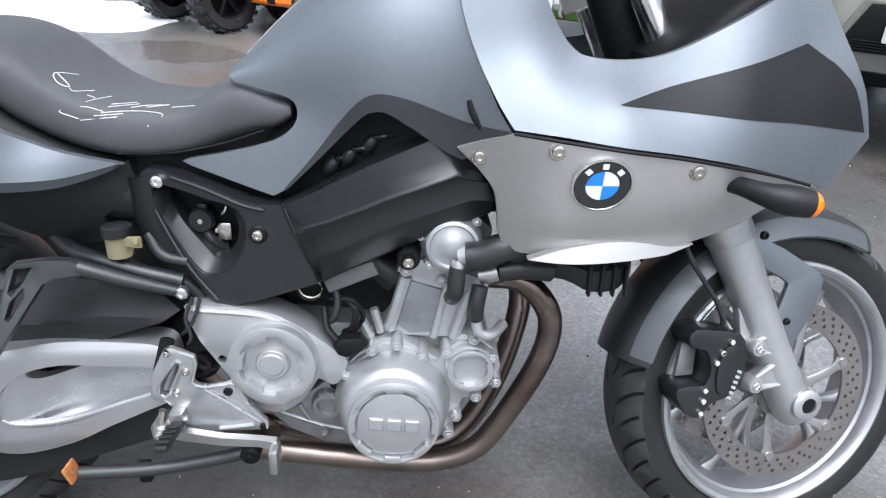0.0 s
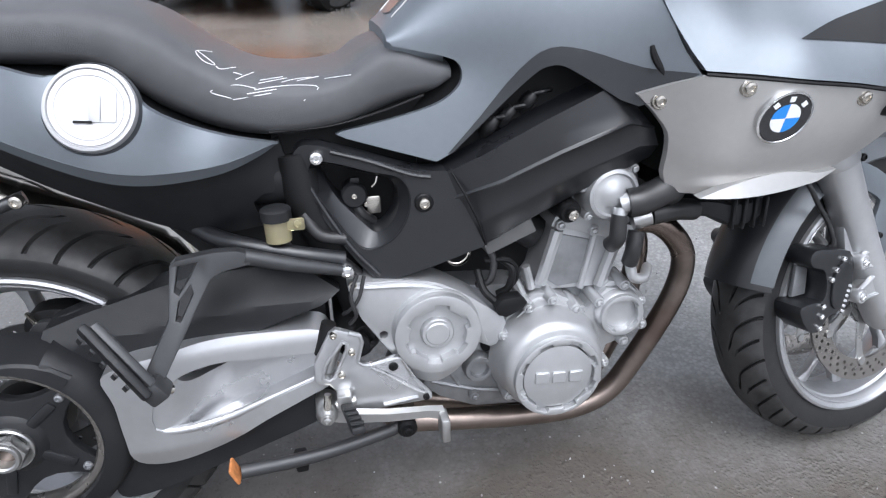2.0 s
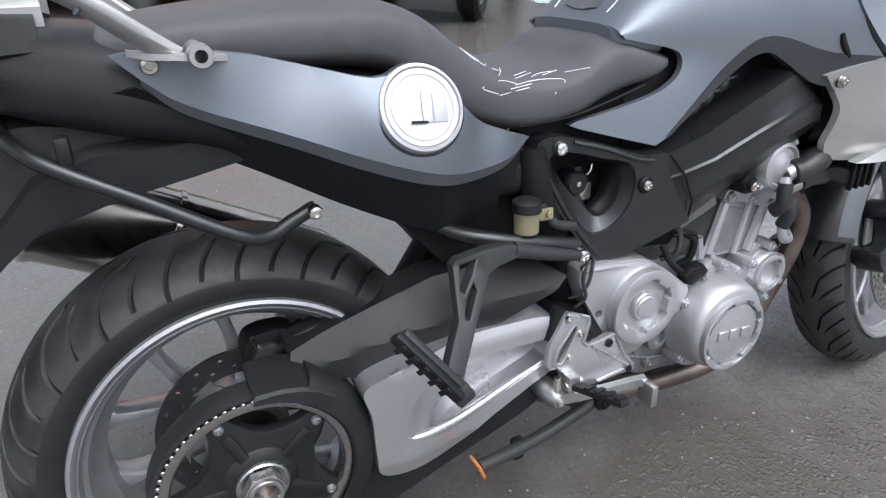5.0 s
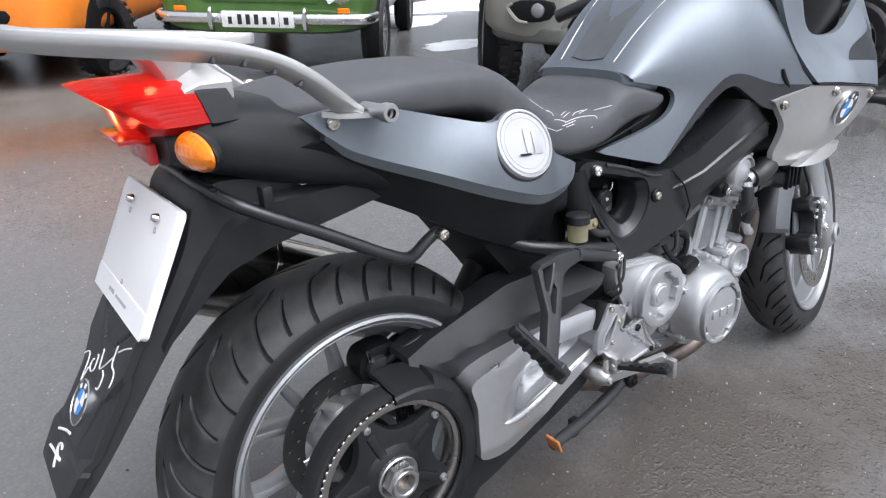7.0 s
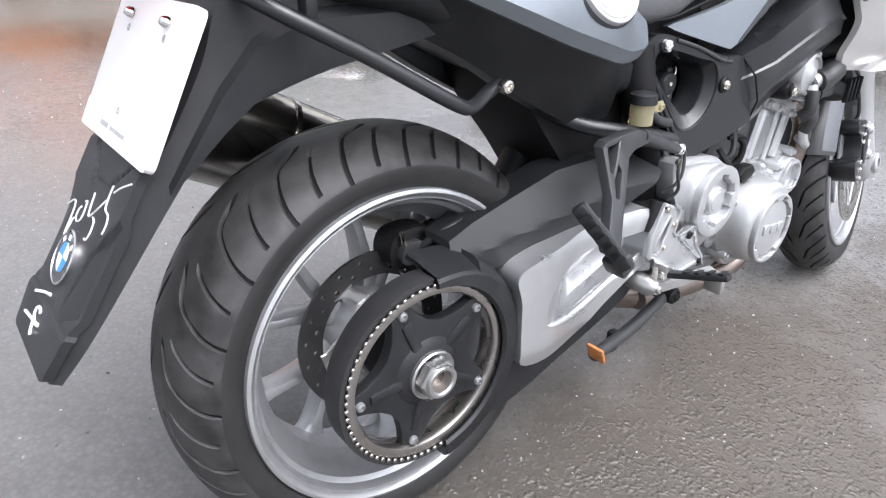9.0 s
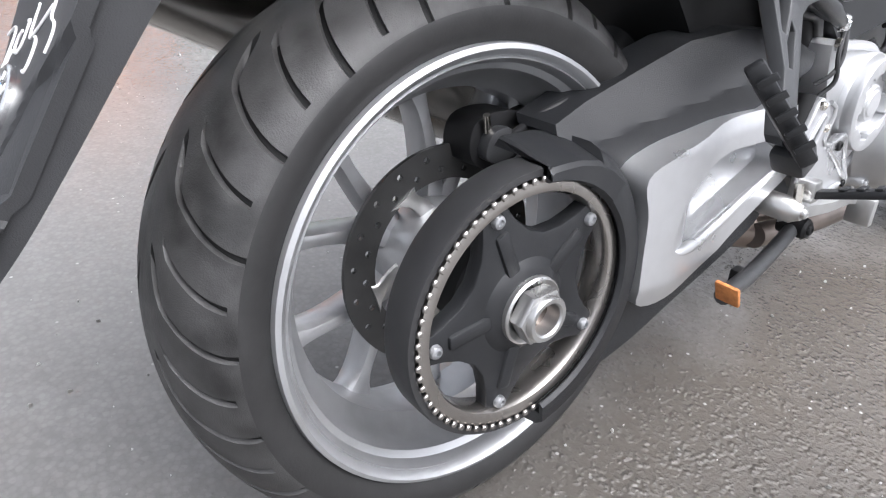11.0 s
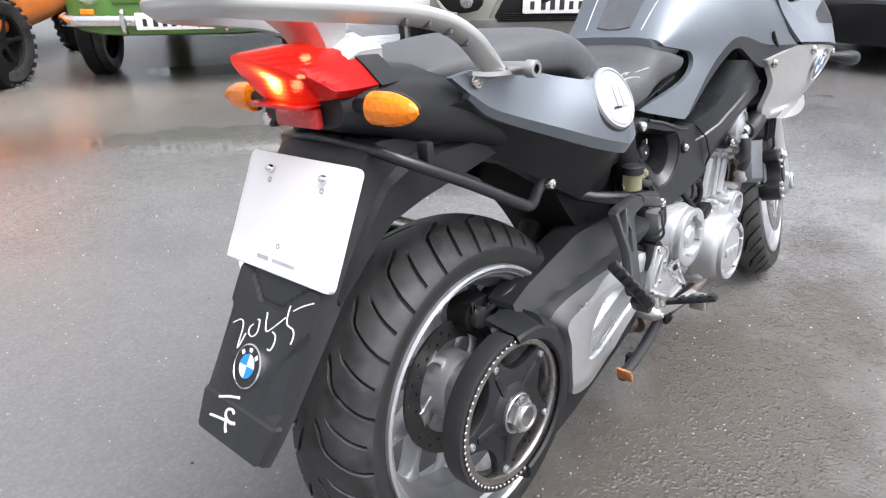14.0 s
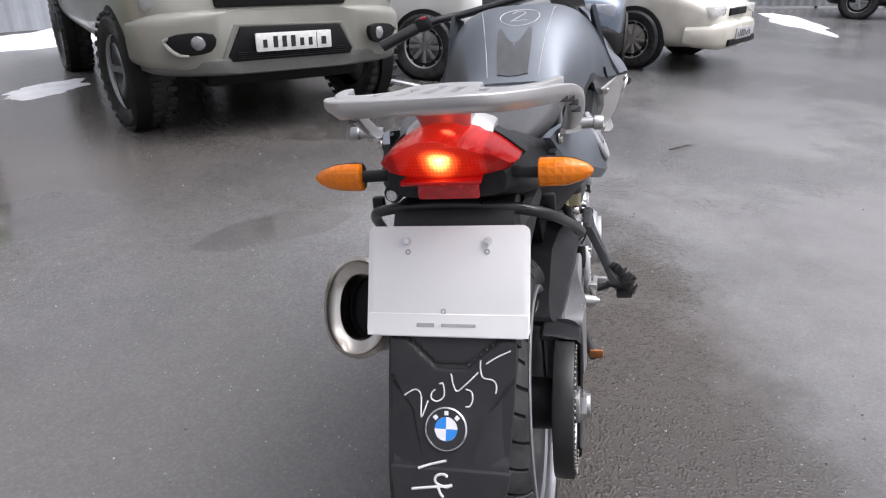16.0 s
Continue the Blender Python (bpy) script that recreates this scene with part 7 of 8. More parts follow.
for s in (1, -1):
    leg = part("fork_leg", steered(tube([leg_point(-0.045, s), leg_point(-0.03, s), leg_point(0.02, s), leg_point(0.12, s), leg_point(0.26, s), leg_point(0.335, s), leg_point(0.345, s)], [0.022, 0.030, 0.033, 0.0315, 0.034, 0.037, 0.037], 24)), CAST, bike, "silver painted fork leg")
    part("fork_collar", steered(tube([leg_point(0.312, s), leg_point(0.316, s), leg_point(0.346, s), leg_point(0.352, s)], [0.0372, 0.0392, 0.0392, 0.034], 28, 1, False)), ARM_PAINT, leg, "pale seal collar")
    part("fork_tube", steered(tube([leg_point(0.34, s), leg_point(0.72, s)], 0.0215, 20)), CHROME, leg, "chromed fork tube")
    bm = lathe([(0.014, -0.038), (0.022, -0.038), (0.027, -0.034), (0.028, 0.02), (0, 0.02), (0, -0.028), (0.014, -0.03), (0.014, -0.038)], 32, FRONT.x + 0.001, FRONT.y + s * 0.088, FRONT.z - 0.004)
    part("axle_clamp", steered(bm if s < 0 else lathe([(0, 0.036), (0.024, 0.036), (0.030, 0.032), (0.031, -0.02), (0, -0.02)], 32, FRONT.x, FRONT.y + 0.096, FRONT.z)), CAST, leg)
    if s < 0:
        part("axle_bore", steered(disk(0.0138, FRONT.x + 0.001, FRONT.y - 0.088 - 0.0345, FRONT.z - 0.004, 0.003, 0.0005, 24)), DARK, leg)
    face = FRONT.y + s * 0.118
    for eye, top, end, web in (((1.360, 0.387), (1.394, 0.408), (1.416, 0.369), 0.026), ((1.360, 0.324), (1.420, 0.363), (1.430, 0.318), 0.026)):
        lug = part("caliper_lug", steered(slab([(eye[0] - 0.006, eye[1] - 0.004), (eye[0] - 0.002, eye[1] + 0.008), top, end, (eye[0] + 0.004, eye[1] - 0.010)], face - s * 0.030, face - s * 0.008, 0.002)), CAST, leg)
        part("lug_eye", steered(moved(lathe([(0.0065, -0.004), (0.0115, -0.004), (0.0135, -0.001), (0.0135, 0.024), (0.0065, 0.024), (0.0065, -0.004)], 24), Matrix.Translation((eye[0], face, eye[1])) @ Matrix.Rotation(0.0 if s < 0 else math.pi, 4, "Z"))), CAST, lug)
        for a, b in ((eye, top), (eye, end)):
            part("lug_rib", steered(tube([(a[0], face - s * 0.006, a[1] + (0.009 if b is top else -0.009)), (b[0], face - s * 0.012, b[1])], [0.0045, 0.006], 8, smooth=False)), CAST, lug)
        if s < 0:
            part("caliper_bolt", steered(bolt(eye[0], face - 0.002, eye[1], 0.0085, 0.004)), CHROME, lug)
    part("leg_web", steered(slab([(1.334, 0.450), (1.348, 0.500), (1.362, 0.480), (1.392, 0.412), (1.360, 0.398), (1.344, 0.392)], face - s * 0.040, face - s * 0.022, 0.003)), CAST, leg)
    cal = [(1.283, 0.422), (1.330, 0.412), (1.343, 0.385), (1.342, 0.354), (1.338, 0.323), (1.309, 0.304), (1.286, 0.298), (1.265, 0.275), (1.240, 0.285), (1.223, 0.312), (1.223, 0.329), (1.252, 0.332), (1.272, 0.331), (1.280, 0.351), (1.277, 0.372), (1.269, 0.388), (1.245, 0.396), (1.237, 0.411), (1.247, 0.425)]
    caliper = part("brake_caliper", steered(slab(spline(cal, 2, True), FRONT.y + (-0.114 if s < 0 else 0.055), FRONT.y + (-0.055 if s < 0 else 0.114), 0.007)), SATIN_BLACK, bike, "black radial brake caliper")
    part("brake_pad", steered(slab([(1.240, 0.335), (1.272, 0.335), (1.276, 0.384), (1.248, 0.392)], FRONT.y + s * 0.074 - 0.004, FRONT.y + s * 0.074 + 0.004, 0.002)), CAST_GREY, caliper)
    if s < 0:
        part("piston_bulge", steered(slab(spline([(1.300, 0.392), (1.330, 0.390), (1.334, 0.352), (1.326, 0.322), (1.296, 0.314), (1.288, 0.345)], 3, True), FRONT.y - 0.119, FRONT.y - 0.112, 0.004)), SATIN_BLACK, caliper)
        for q in ((1.312, 0.401), (1.297, 0.384), (1.287, 0.368), (1.270, 0.323), (1.268, 0.305), (1.265, 0.284)):
            part("bolt", steered(bolt(q[0], FRONT.y - 0.115, q[1], 0.0055, 0.004)), CHROME, caliper)
        for k in range(6):
            part("letter_bar", steered(moved(box(0, 0, 0, 0.0085, 0.0008, 0.0048, 0.0002, 1), Matrix.Translation((1.313 + 0.003 * k, FRONT.y - 0.1195, 0.308 + 0.0086 * k)) @ Matrix.Rotation(radians(25), 4, "Y"))), GREY_BAR, caliper)
    part("brake_hose", steered(tube([(1.302, FRONT.y + s * 0.090, 0.415), (1.306, FRONT.y + s * 0.098, 0.430), (1.288, FRONT.y + s * 0.10, 0.467), (1.262, FRONT.y + s * 0.10, 0.502), (1.236, FRONT.y + s * 0.10, 0.540), (1.225, s * 0.09, 0.62)], 0.0042, 10)), HOSE, bike)
front_wheel = part("front_wheel", moved(rim_ring(0.052, 0.222, 0.022), STEER @ Matrix.Translation(FRONT)), RIM, bike, "silver cast wheel with forked spokes")
part("rim_lip", moved(lathe([(0.208, -0.050), (0.2125, -0.058), (0.2145, -0.056), (0.2165, -0.060), (0.2225, -0.063), (0.2275, -0.061), (0.2290, -0.055), (0.2290, -0.045), (0.208, -0.045), (0.208, -0.050)], 96), STEER @ Matrix.Translation(FRONT)), RIM, front_wheel, "bright silver rim lip")
part("hub", moved(lathe([(0.032, -0.055), (0.04, -0.05), (0.04, 0.05), (0.032, 0.055), (0.012, 0.055), (0.012, -0.055), (0.032, -0.055)], 32), STEER @ Matrix.Translation(FRONT)), RIM, front_wheel)
for k in range(5):
    for f in (-0.28, 0.28):
        part("spoke", moved(spoke(0.035, 0.200, 0.009, 0.0065, 0.014, 0.009, 0.0, 0.0, radians(40 + 72 * k), f), STEER @ Matrix.Translation(FRONT)), RIM, front_wheel)
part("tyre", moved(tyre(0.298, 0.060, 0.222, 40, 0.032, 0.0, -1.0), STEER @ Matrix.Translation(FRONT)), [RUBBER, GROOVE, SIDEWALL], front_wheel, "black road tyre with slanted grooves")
for s in (1, -1):
    part("brake_disc", moved(drilled_disc(0.118, 0.160, s * 0.068, 0.005, 36, (0.130, 0.140, 0.150)), STEER @ Matrix.Translation(FRONT)), DISC, front_wheel, "drilled steel brake disc")
    part("disc_carrier", moved(merge(lathe([(0.03, s * 0.055), (0.05, s * 0.058), (0.05, s * 0.066), (0.03, s * 0.066), (0.03, s * 0.055)], 36), *[spoke(0.045, 0.122, 0.010, 0.007, 0.003, 0.003, s * 0.062, s * 0.068, radians(10 + 60 * k), 0.2) for k in range(6)],
         *[moved(lathe([(0, -0.005), (0.008, -0.005), (0.008, 0.005), (0, 0.005)], 12), Matrix.Translation((0.122 * math.cos(radians(21 + 60 * k)), s * 0.068, 0.122 * math.sin(radians(21 + 60 * k))))) for k in range(6)]), STEER @ Matrix.Translation(FRONT)), ALLOY, front_wheel)

# front mudguard
def arc_skin(r0, w, a0, a1, drop, u0=-1.0, u1=1.0):
    """A curved guard over a wheel between two angles; u0 and u1 bound it across its width."""
    rings = []
    for i in range(33):
        a = radians(a0 + (a1 - a0) * i / 32)
        row, back = [], []
        for j in range(13):
            u = u0 + (u1 - u0) * j / 12
            r = r0 - drop * abs(u) ** 2.6
            row.append((r * math.cos(a), u * w, r * math.sin(a)))
            back.append(((r - 0.004) * math.cos(a), u * (w - 0.003), (r - 0.004) * math.sin(a)))
        rings.append(row + back[::-1])
    return loft(rings)


front_guard = part("front_mudguard", moved(arc_skin(0.322, 0.076, 60, 166, 0.045), STEER @ Matrix.Translation(FRONT)), MUDGUARD_DARK, bike, "dark grey front mudguard with pale side bands")
for s in (1, -1):
    part("guard_band", moved(arc_skin(0.3225, 0.076, 62, 164, 0.045, s * 0.70, s * 1.02), STEER @ Matrix.Translation(FRONT)), GUARD_GREY, front_guard, "satin mid grey side band")
for s in (1, -1):
    wing = [(1.346, 0.590), (1.391, 0.575), (1.418, 0.563)] + spline([(1.486, 0.523), (1.498, 0.510), (1.499, 0.499), (1.486, 0.453), (1.459, 0.407), (1.446, 0.386)], 3) + spline([(1.437, 0.383), (1.424, 0.395), (1.410, 0.430), (1.422, 0.470), (1.432, 0.500), (1.428, 0.508), (1.413, 0.518), (1.374, 0.538), (1.356, 0.550)], 3)
    bm = slab([(x - 0.006, z - 0.020) for x, z in wing], -0.092, -0.083, 0.003)
    side = part("guard_stay", steered(moved(bm if s < 0 else flipped(bm), Matrix.Translation((0, FRONT.y, 0)))), GREY_BLUE, front_guard, "grey mudguard side stay")
    for bx, bz, br in ((1.371, 0.567, 0.007), (1.429, 0.420, 0.006)):
        bm = bolt(bx, -0.093, bz, br, 0.004)
        part("bolt", steered(moved(bm if s < 0 else flipped(bm), Matrix.Translation((0, FRONT.y, 0)))), DARK, side)
part("lower_yoke", steered(slab([(1.245, 0.70), (1.31, 0.74), (1.29, 0.78), (1.225, 0.75)], -0.14, 0.14, 0.008)), DARK, bike)
part("upper_yoke", steered(slab([(1.13, 0.93), (1.19, 0.955), (1.18, 0.985), (1.12, 0.96)], -0.14, 0.14, 0.008)), CAST, bike, "silver upper fork yoke")
part("handlebar", steered(tube([(1.09, -0.40, 0.985), (1.12, -0.25, 1.01), (1.145, -0.12, 1.005), (1.145, 0.12, 1.005), (1.12, 0.25, 1.01), (1.09, 0.40, 0.985)], 0.012, 12)), SATIN_BLACK, bike, "black handlebar")
for s in (1, -1):
    part("grip", steered(tube([(1.085, s * 0.41, 0.983), (1.108, s * 0.29, 1.006)], 0.0175, 16)), HOSE, bike, "black rubber grip")
    part("lever", steered(tube([(1.12, s * 0.26, 1.01), (1.15, s * 0.30, 1.0), (1.14, s * 0.42, 0.98)], 0.007, 8)), SATIN_BLACK, bike)
    part("switch_block", steered(box(1.118, s * 0.265, 1.012, 0.05, 0.05, 0.045, 0.01)), BLACK, bike)
part("red_switch", steered(box(1.10, 0.262, 1.03, 0.02, 0.02, 0.008, 0.003)), RED_REFLEX, bike)
part("steering_head", tube([(1.24, 0, 0.70), (1.13, 0, 0.95)], 0.04, 20), DARK, bike)
part("cockpit_panel", body_loft([(1.16, 0.16, 0.80, 0.86), (1.24, 0.17, 0.84, 0.93), (1.32, 0.14, 0.88, 0.98)], 3, 4), DARK, bike)

# ---- parked vehicles round the yard ----
OLIVE = material("dirty olive-white truck paint", (0.25, 0.25, 0.215), 0.4, 0.1, 0.12, 4, coat=0.3, dirt=(0.22, 0.2, 0.17), dirt_amount=0.6)
CAR_WHITE = material("white car paint with road dirt", (0.70, 0.70, 0.68), 0.3, 0.0, 0.08, 4, coat=0.4, dirt=(0.35, 0.32, 0.28), dirt_amount=0.5)
CREAM = material("cream white car paint with road dirt", (0.68, 0.66, 0.58), 0.3, 0.0, 0.08, 4, coat=0.4, dirt=(0.3, 0.25, 0.18), dirt_amount=0.6)
CAR_GREEN = material("old green car paint", (0.07, 0.16, 0.03), 0.35, 0.0, 0.25, 5, coat=0.3, dirt=(0.04, 0.05, 0.02), dirt_amount=0.6)
CAR_ORANGE = material("orange machine paint", (0.85, 0.24, 0.02), 0.4, 0.0, 0.12, 6, coat=0.2, dirt=(0.3, 0.1, 0.03), dirt_amount=0.4)
CAR_DARK = material("blue-grey car paint", (0.20, 0.235, 0.29), 0.3, 0.5, 0.1, 5, coat=0.4, dirt=(0.12, 0.11, 0.1), dirt_amount=0.5)
PLATE_WHITE = material("white plate enamel", (0.75, 0.75, 0.72), 0.4)
PLATE_BAR = material("plate print black", (0.02, 0.02, 0.02), 0.5)
PLATE_YELLOW = material("yellowish plate enamel", (0.75, 0.66, 0.54), 0.4)
RED_BACK = material("rear lamp red", (0.4, 0.02, 0.02), 0.2)


def road_wheel(x, y, z, r, width, spokes, side, steer=0.0, knobs=0, rim_mat=None):
    """A car wheel whose outer face looks to side (+1 left, -1 right)."""
    rim_r = r * 0.64
    h = width / 2
    prof = [(rim_r, -h * 0.8), (rim_r + 0.02, -h * 0.95), (r * 0.9, -h), (r - 0.012, -h * 0.85), (r, -h * 0.6), (r, h * 0.6), (r - 0.012, h * 0.85), (r * 0.9, h), (rim_r + 0.02, h * 0.95), (rim_r, h * 0.8)]
    bits = [lathe(prof, 48)]
    for k in range(knobs):
        a = 2 * math.pi * k / knobs
        for yy in (-h * 0.75, 0.0, h * 0.75):
            kn = box(0, 0, 0, 0.02, h * 0.5, r * 3.2 / knobs, 0.004, 1)
            b = a + (math.pi / knobs if yy == 0 else 0)
            bits.append(moved(kn, Matrix.Translation((r * math.cos(b), yy, r * math.sin(b))) @ Matrix.Rotation(-b, 4, "Y")))
    m = Matrix.Translation((x, y, z)) @ Matrix.Rotation(steer, 4, "Z") @ (Matrix.Identity(4) if side < 0 else Matrix.Rotation(math.pi, 4, "Z"))
    rim = [lathe([(rim_r, -h * 0.82), (rim_r - 0.015, -h * 0.7), (rim_r - 0.02, 0.0), (0.0, 0.02)], 40), lathe([(0, -h * 0.55), (rim_r * 0.2, -h * 0.55), (rim_r * 0.25, -h * 0.4), (rim_r * 0.25, 0.01), (0, 0.01)], 24)]
    for k in range(spokes):
        rim.append(spoke(rim_r * 0.2, rim_r - 0.012, rim_r * 0.11, rim_r * 0.08, 0.012, 0.012, -h * 0.48, -h * 0.62, 2 * math.pi * k / spokes))
    return moved(merge(*bits), m), moved(merge(*rim), m)


def front_plate(parent, m, mat=None):
    p = part("number_plate", moved(slab(rounded_rect(0.52, 0.112, 0.01), -0.004, 0.006, 0.002), m), mat or PLATE_WHITE, parent, "number plate with dark print bars")
    for u, w, h in ((-0.20, 0.04, 0.05), (-0.13, 0.045, 0.07), (-0.07, 0.045, 0.07), (-0.01, 0.045, 0.07), (0.05, 0.04, 0.05), (0.11, 0.04, 0.05), (0.205, 0.05, 0.05)):
        part("plate_bar", moved(box(u, -0.0055, 0.0 if h > 0.06 else -0.008, w * 0.7, 0.002, h, 0.001, 1), m), PLATE_BAR, p)
    part("plate_bar", moved(box(0.155, -0.0055, 0.0, 0.004, 0.002, 0.10, 0.0005, 1), m), PLATE_BAR, p)
    return p


FACE = Matrix.Rotation(radians(90), 4, "Z")


def vehicle(name, label, m, paint, body, cabin, wheels, r, width, track, spokes, category="car", knobs=0, rim_mat=None, steer=0.0, arch_mat=None, power=5.0):
    """A parked vehicle; body and cabin are rows (x, half width, bottom, top), x = 0 at the front axle, forward positive."""
    car = tagged(thing(name, m), label, category)
    shell = part("body", body_loft(body, 4, power, 40), paint, car)
    if cabin:
        cab = part("cabin", body_loft(cabin, 4, 4.0, 32, 0.8), paint, car)
        g = [(q[0], q[1] * 1.004, q[2] + (q[3] - q[2]) * 0.18, q[2] + (q[3] - q[2]) * 0.86) for q in cabin]
        part("side_glass", body_loft(g, 4, 4.0, 32, 0.86), GLASS, cab)
    for i, wx in enumerate(wheels):
        for s in (1, -1):
            half = body[len(body) // 2][1]
            t, w = road_wheel(wx, s * (half + 0.03 - width / 2), r, r, width, spokes, s, steer if i == 0 else 0.0, knobs)
            wheel = part("wheel", t, RUBBER, car, "dirty black tyre")
            part("rim", w, rim_mat or RIM, wheel)
            arch = lathe([(r * 0.5, 0.0), (r * 1.08, 0.0), (r * 1.10, 0.004), (r * 1.10, 0.10), (r * 0.5, 0.10)], 40, wx, -half - 0.004, r * 1.02)
            part("wheel_arch", arch if s < 0 else flipped(arch), arch_mat or DARK, car)
    return car


def heading(x, y, deg):
    return pose(x, y, 0, 0, 0, deg)


# pickup truck
truck = vehicle("pickup_truck", "dirty olive-white pickup truck with big tyres", heading(3.60, 2.35, 227), OLIVE,
                [(0.62, 0.70, 0.44, 0.84), (0.56, 0.84, 0.40, 0.98), (0.42, 0.93, 0.38, 1.05), (0.0, 0.95, 0.42, 1.10), (-0.8, 0.95, 0.42, 1.12), (-2.2, 0.95, 0.45, 1.12), (-3.9, 0.94, 0.55, 1.12)],
                [(-0.45, 0.80, 1.05, 1.12), (-0.9, 0.84, 1.05, 1.70), (-1.6, 0.84, 1.05, 1.88), (-2.2, 0.82, 1.05, 1.84), (-2.35, 0.80, 1.05, 1.2)], (0.0, -3.0), 0.38, 0.255, 1.60, 6, "truck", 30, RIM, 0.12)
part("bumper", body_loft([(0.40, 0.95, 0.44, 0.78), (0.58, 0.90, 0.43, 0.80), (0.69, 0.74, 0.43, 0.80), (0.735, 0.50, 0.44, 0.80)], 3, 6, 40), OLIVE, truck, "olive-white front bumper")
part("lower_valance", body_loft([(0.45, 0.90, 0.42, 0.52), (0.62, 0.84, 0.41, 0.53), (0.72, 0.60, 0.41, 0.53), (0.745, 0.48, 0.42, 0.52)], 3, 5, 36), material("grey bumper plastic", (0.10, 0.10, 0.09), 0.5), truck, "grey lower bumper valance")
mouth = [(-0.34, 0.70), (0.34, 0.69), (0.43, 0.53), (0.41, 0.495), (-0.41, 0.495), (-0.43, 0.53)]
part("bumper_mouth", slab(mouth, -0.01, 0.03, 0.01), DARK, truck).matrix_basis = Matrix.Translation((0.742, 0, 0)) @ FACE
part("bumper_rim", slab([(x * 1.10, 0.60 + (z - 0.60) * 1.2) for x, z in mouth], 0.0, 0.03, 0.008, [mouth]), material("grey bumper frame", (0.17, 0.17, 0.15), 0.45), truck).matrix_basis = Matrix.Translation((0.742, 0, 0)) @ FACE
for k in range(4):
    part("grille_bar", box(0.757, 0.0, 0.512 + 0.012 * k, 0.01, 0.76, 0.004, 0.001, 1), BLACK, truck)
for s in (1, -1):
    lamp = part("fog_lamp_recess", slab(spline([(-0.13, 0.05), (0.08, 0.05), (0.15, 0.0), (0.07, -0.07), (-0.11, -0.05)], 3, True) if s > 0 else spline([(0.13, 0.05), (-0.08, 0.05), (-0.15, 0.0), (-0.07, -0.07), (0.11, -0.05)], 3, True), -0.008, 0.03, 0.008), DARK, truck, "dark fog lamp recess")
    lamp.matrix_basis = Matrix.Translation((0.770, s * 0.655, 0.625)) @ Matrix.Rotation(radians(90 + s * 24), 4, "Z")
    part("fog_lamp", lathe([(0, -0.02), (0.03, -0.018), (0.042, -0.008), (0.045, 0.01), (0, 0.01)], 24, 0.04 * -s, 0, 0), CLEAR, lamp)
    part("recess_trim", tube([(s * 0.02, -0.010, -0.075), (s * 0.09, -0.010, -0.065), (s * 0.155, -0.010, 0.0), (s * 0.13, -0.010, 0.03)], [0.008, 0.014, 0.014, 0.008], 8), OLIVE, lamp)
    part("headlight", box(0.50, s * 0.70, 0.88, 0.16, 0.34, 0.18, 0.04, 3), CLEAR, truck)
front_plate(truck, Matrix.Translation((0.772, 0, 0.605)) @ FACE)
part("grille", box(0.62, 0, 0.88, 0.05, 0.9, 0.14, 0.02), DARK, truck)
part("underbody", box(-1.5, 0, 0.42, 4.2, 1.1, 0.2, 0.05), DARK, truck)
part("door_sill_step", box(-1.4, 0.93, 0.42, 1.9, 0.12, 0.06, 0.02), DARK, truck)

# green saloon
green = vehicle("green_saloon", "old green saloon car with chrome bumper", heading(2.03, 4.50, 230), CAR_GREEN,
                [(0.60, 0.68, 0.36, 0.72), (0.52, 0.76, 0.34, 0.84), (0.2, 0.80, 0.32, 0.90), (-1.2, 0.81, 0.32, 0.93), (-2.6, 0.80, 0.34, 0.90), (-3.4, 0.76, 0.38, 0.85)],
                [(-0.75, 0.66, 0.88, 0.94), (-1.1, 0.70, 0.88, 1.34), (-1.7, 0.70, 0.88, 1.42), (-2.2, 0.68, 0.88, 1.36), (-2.6, 0.66, 0.88, 0.94)], (0.0, -2.4), 0.30, 0.175, 1.36, 8, "car")
bump = part("bumper", tube([(0.42, -0.82, 0.46), (0.60, -0.76, 0.46), (0.66, -0.5, 0.46), (0.68, 0, 0.46), (0.66, 0.5, 0.46), (0.60, 0.76, 0.46), (0.42, 0.82, 0.46)], 0.038, 14, 5, True, 0.6), CHROME, green, "chrome front bumper")
for s in (1, -1):
    part("overrider", body_loft([(0.69, 0.020, 0.37, 0.55), (0.72, 0.022, 0.38, 0.54), (0.74, 0.014, 0.40, 0.52)], 2), CHROME, bump).location = (0, s * 0.34, 0)
    part("headlight", lathe([(0, -0.04), (0.06, -0.03), (0.085, 0.0), (0.085, 0.05), (0, 0.05)], 28), CLEAR, green).matrix_basis = Matrix.Translation((0.60, s * 0.58, 0.64)) @ FACE
    part("side_lamp", box(0.60, s * 0.60, 0.515, 0.03, 0.09, 0.04, 0.008), AMBER, green)
front_plate(green, Matrix.Translation((0.715, 0.0, 0.46)) @ FACE)
part("grille", box(0.60, 0, 0.64, 0.03, 0.85, 0.15, 0.01), CAR_GREEN, green)
cloth = part("paper_sheet", skin([(-0.02, 0.95), (0.36, 0.95), (0.30, 0.62), (0.20, 0.56)], lambda a, b: Vector((0.63 + 0.008 * math.sin(40 * b), a + 0.30, b)), 0.04, (), 0.002, Vector((-1, 0, 0)), 0.001), WHITE, green, "crumpled white sheet on the bonnet edge")

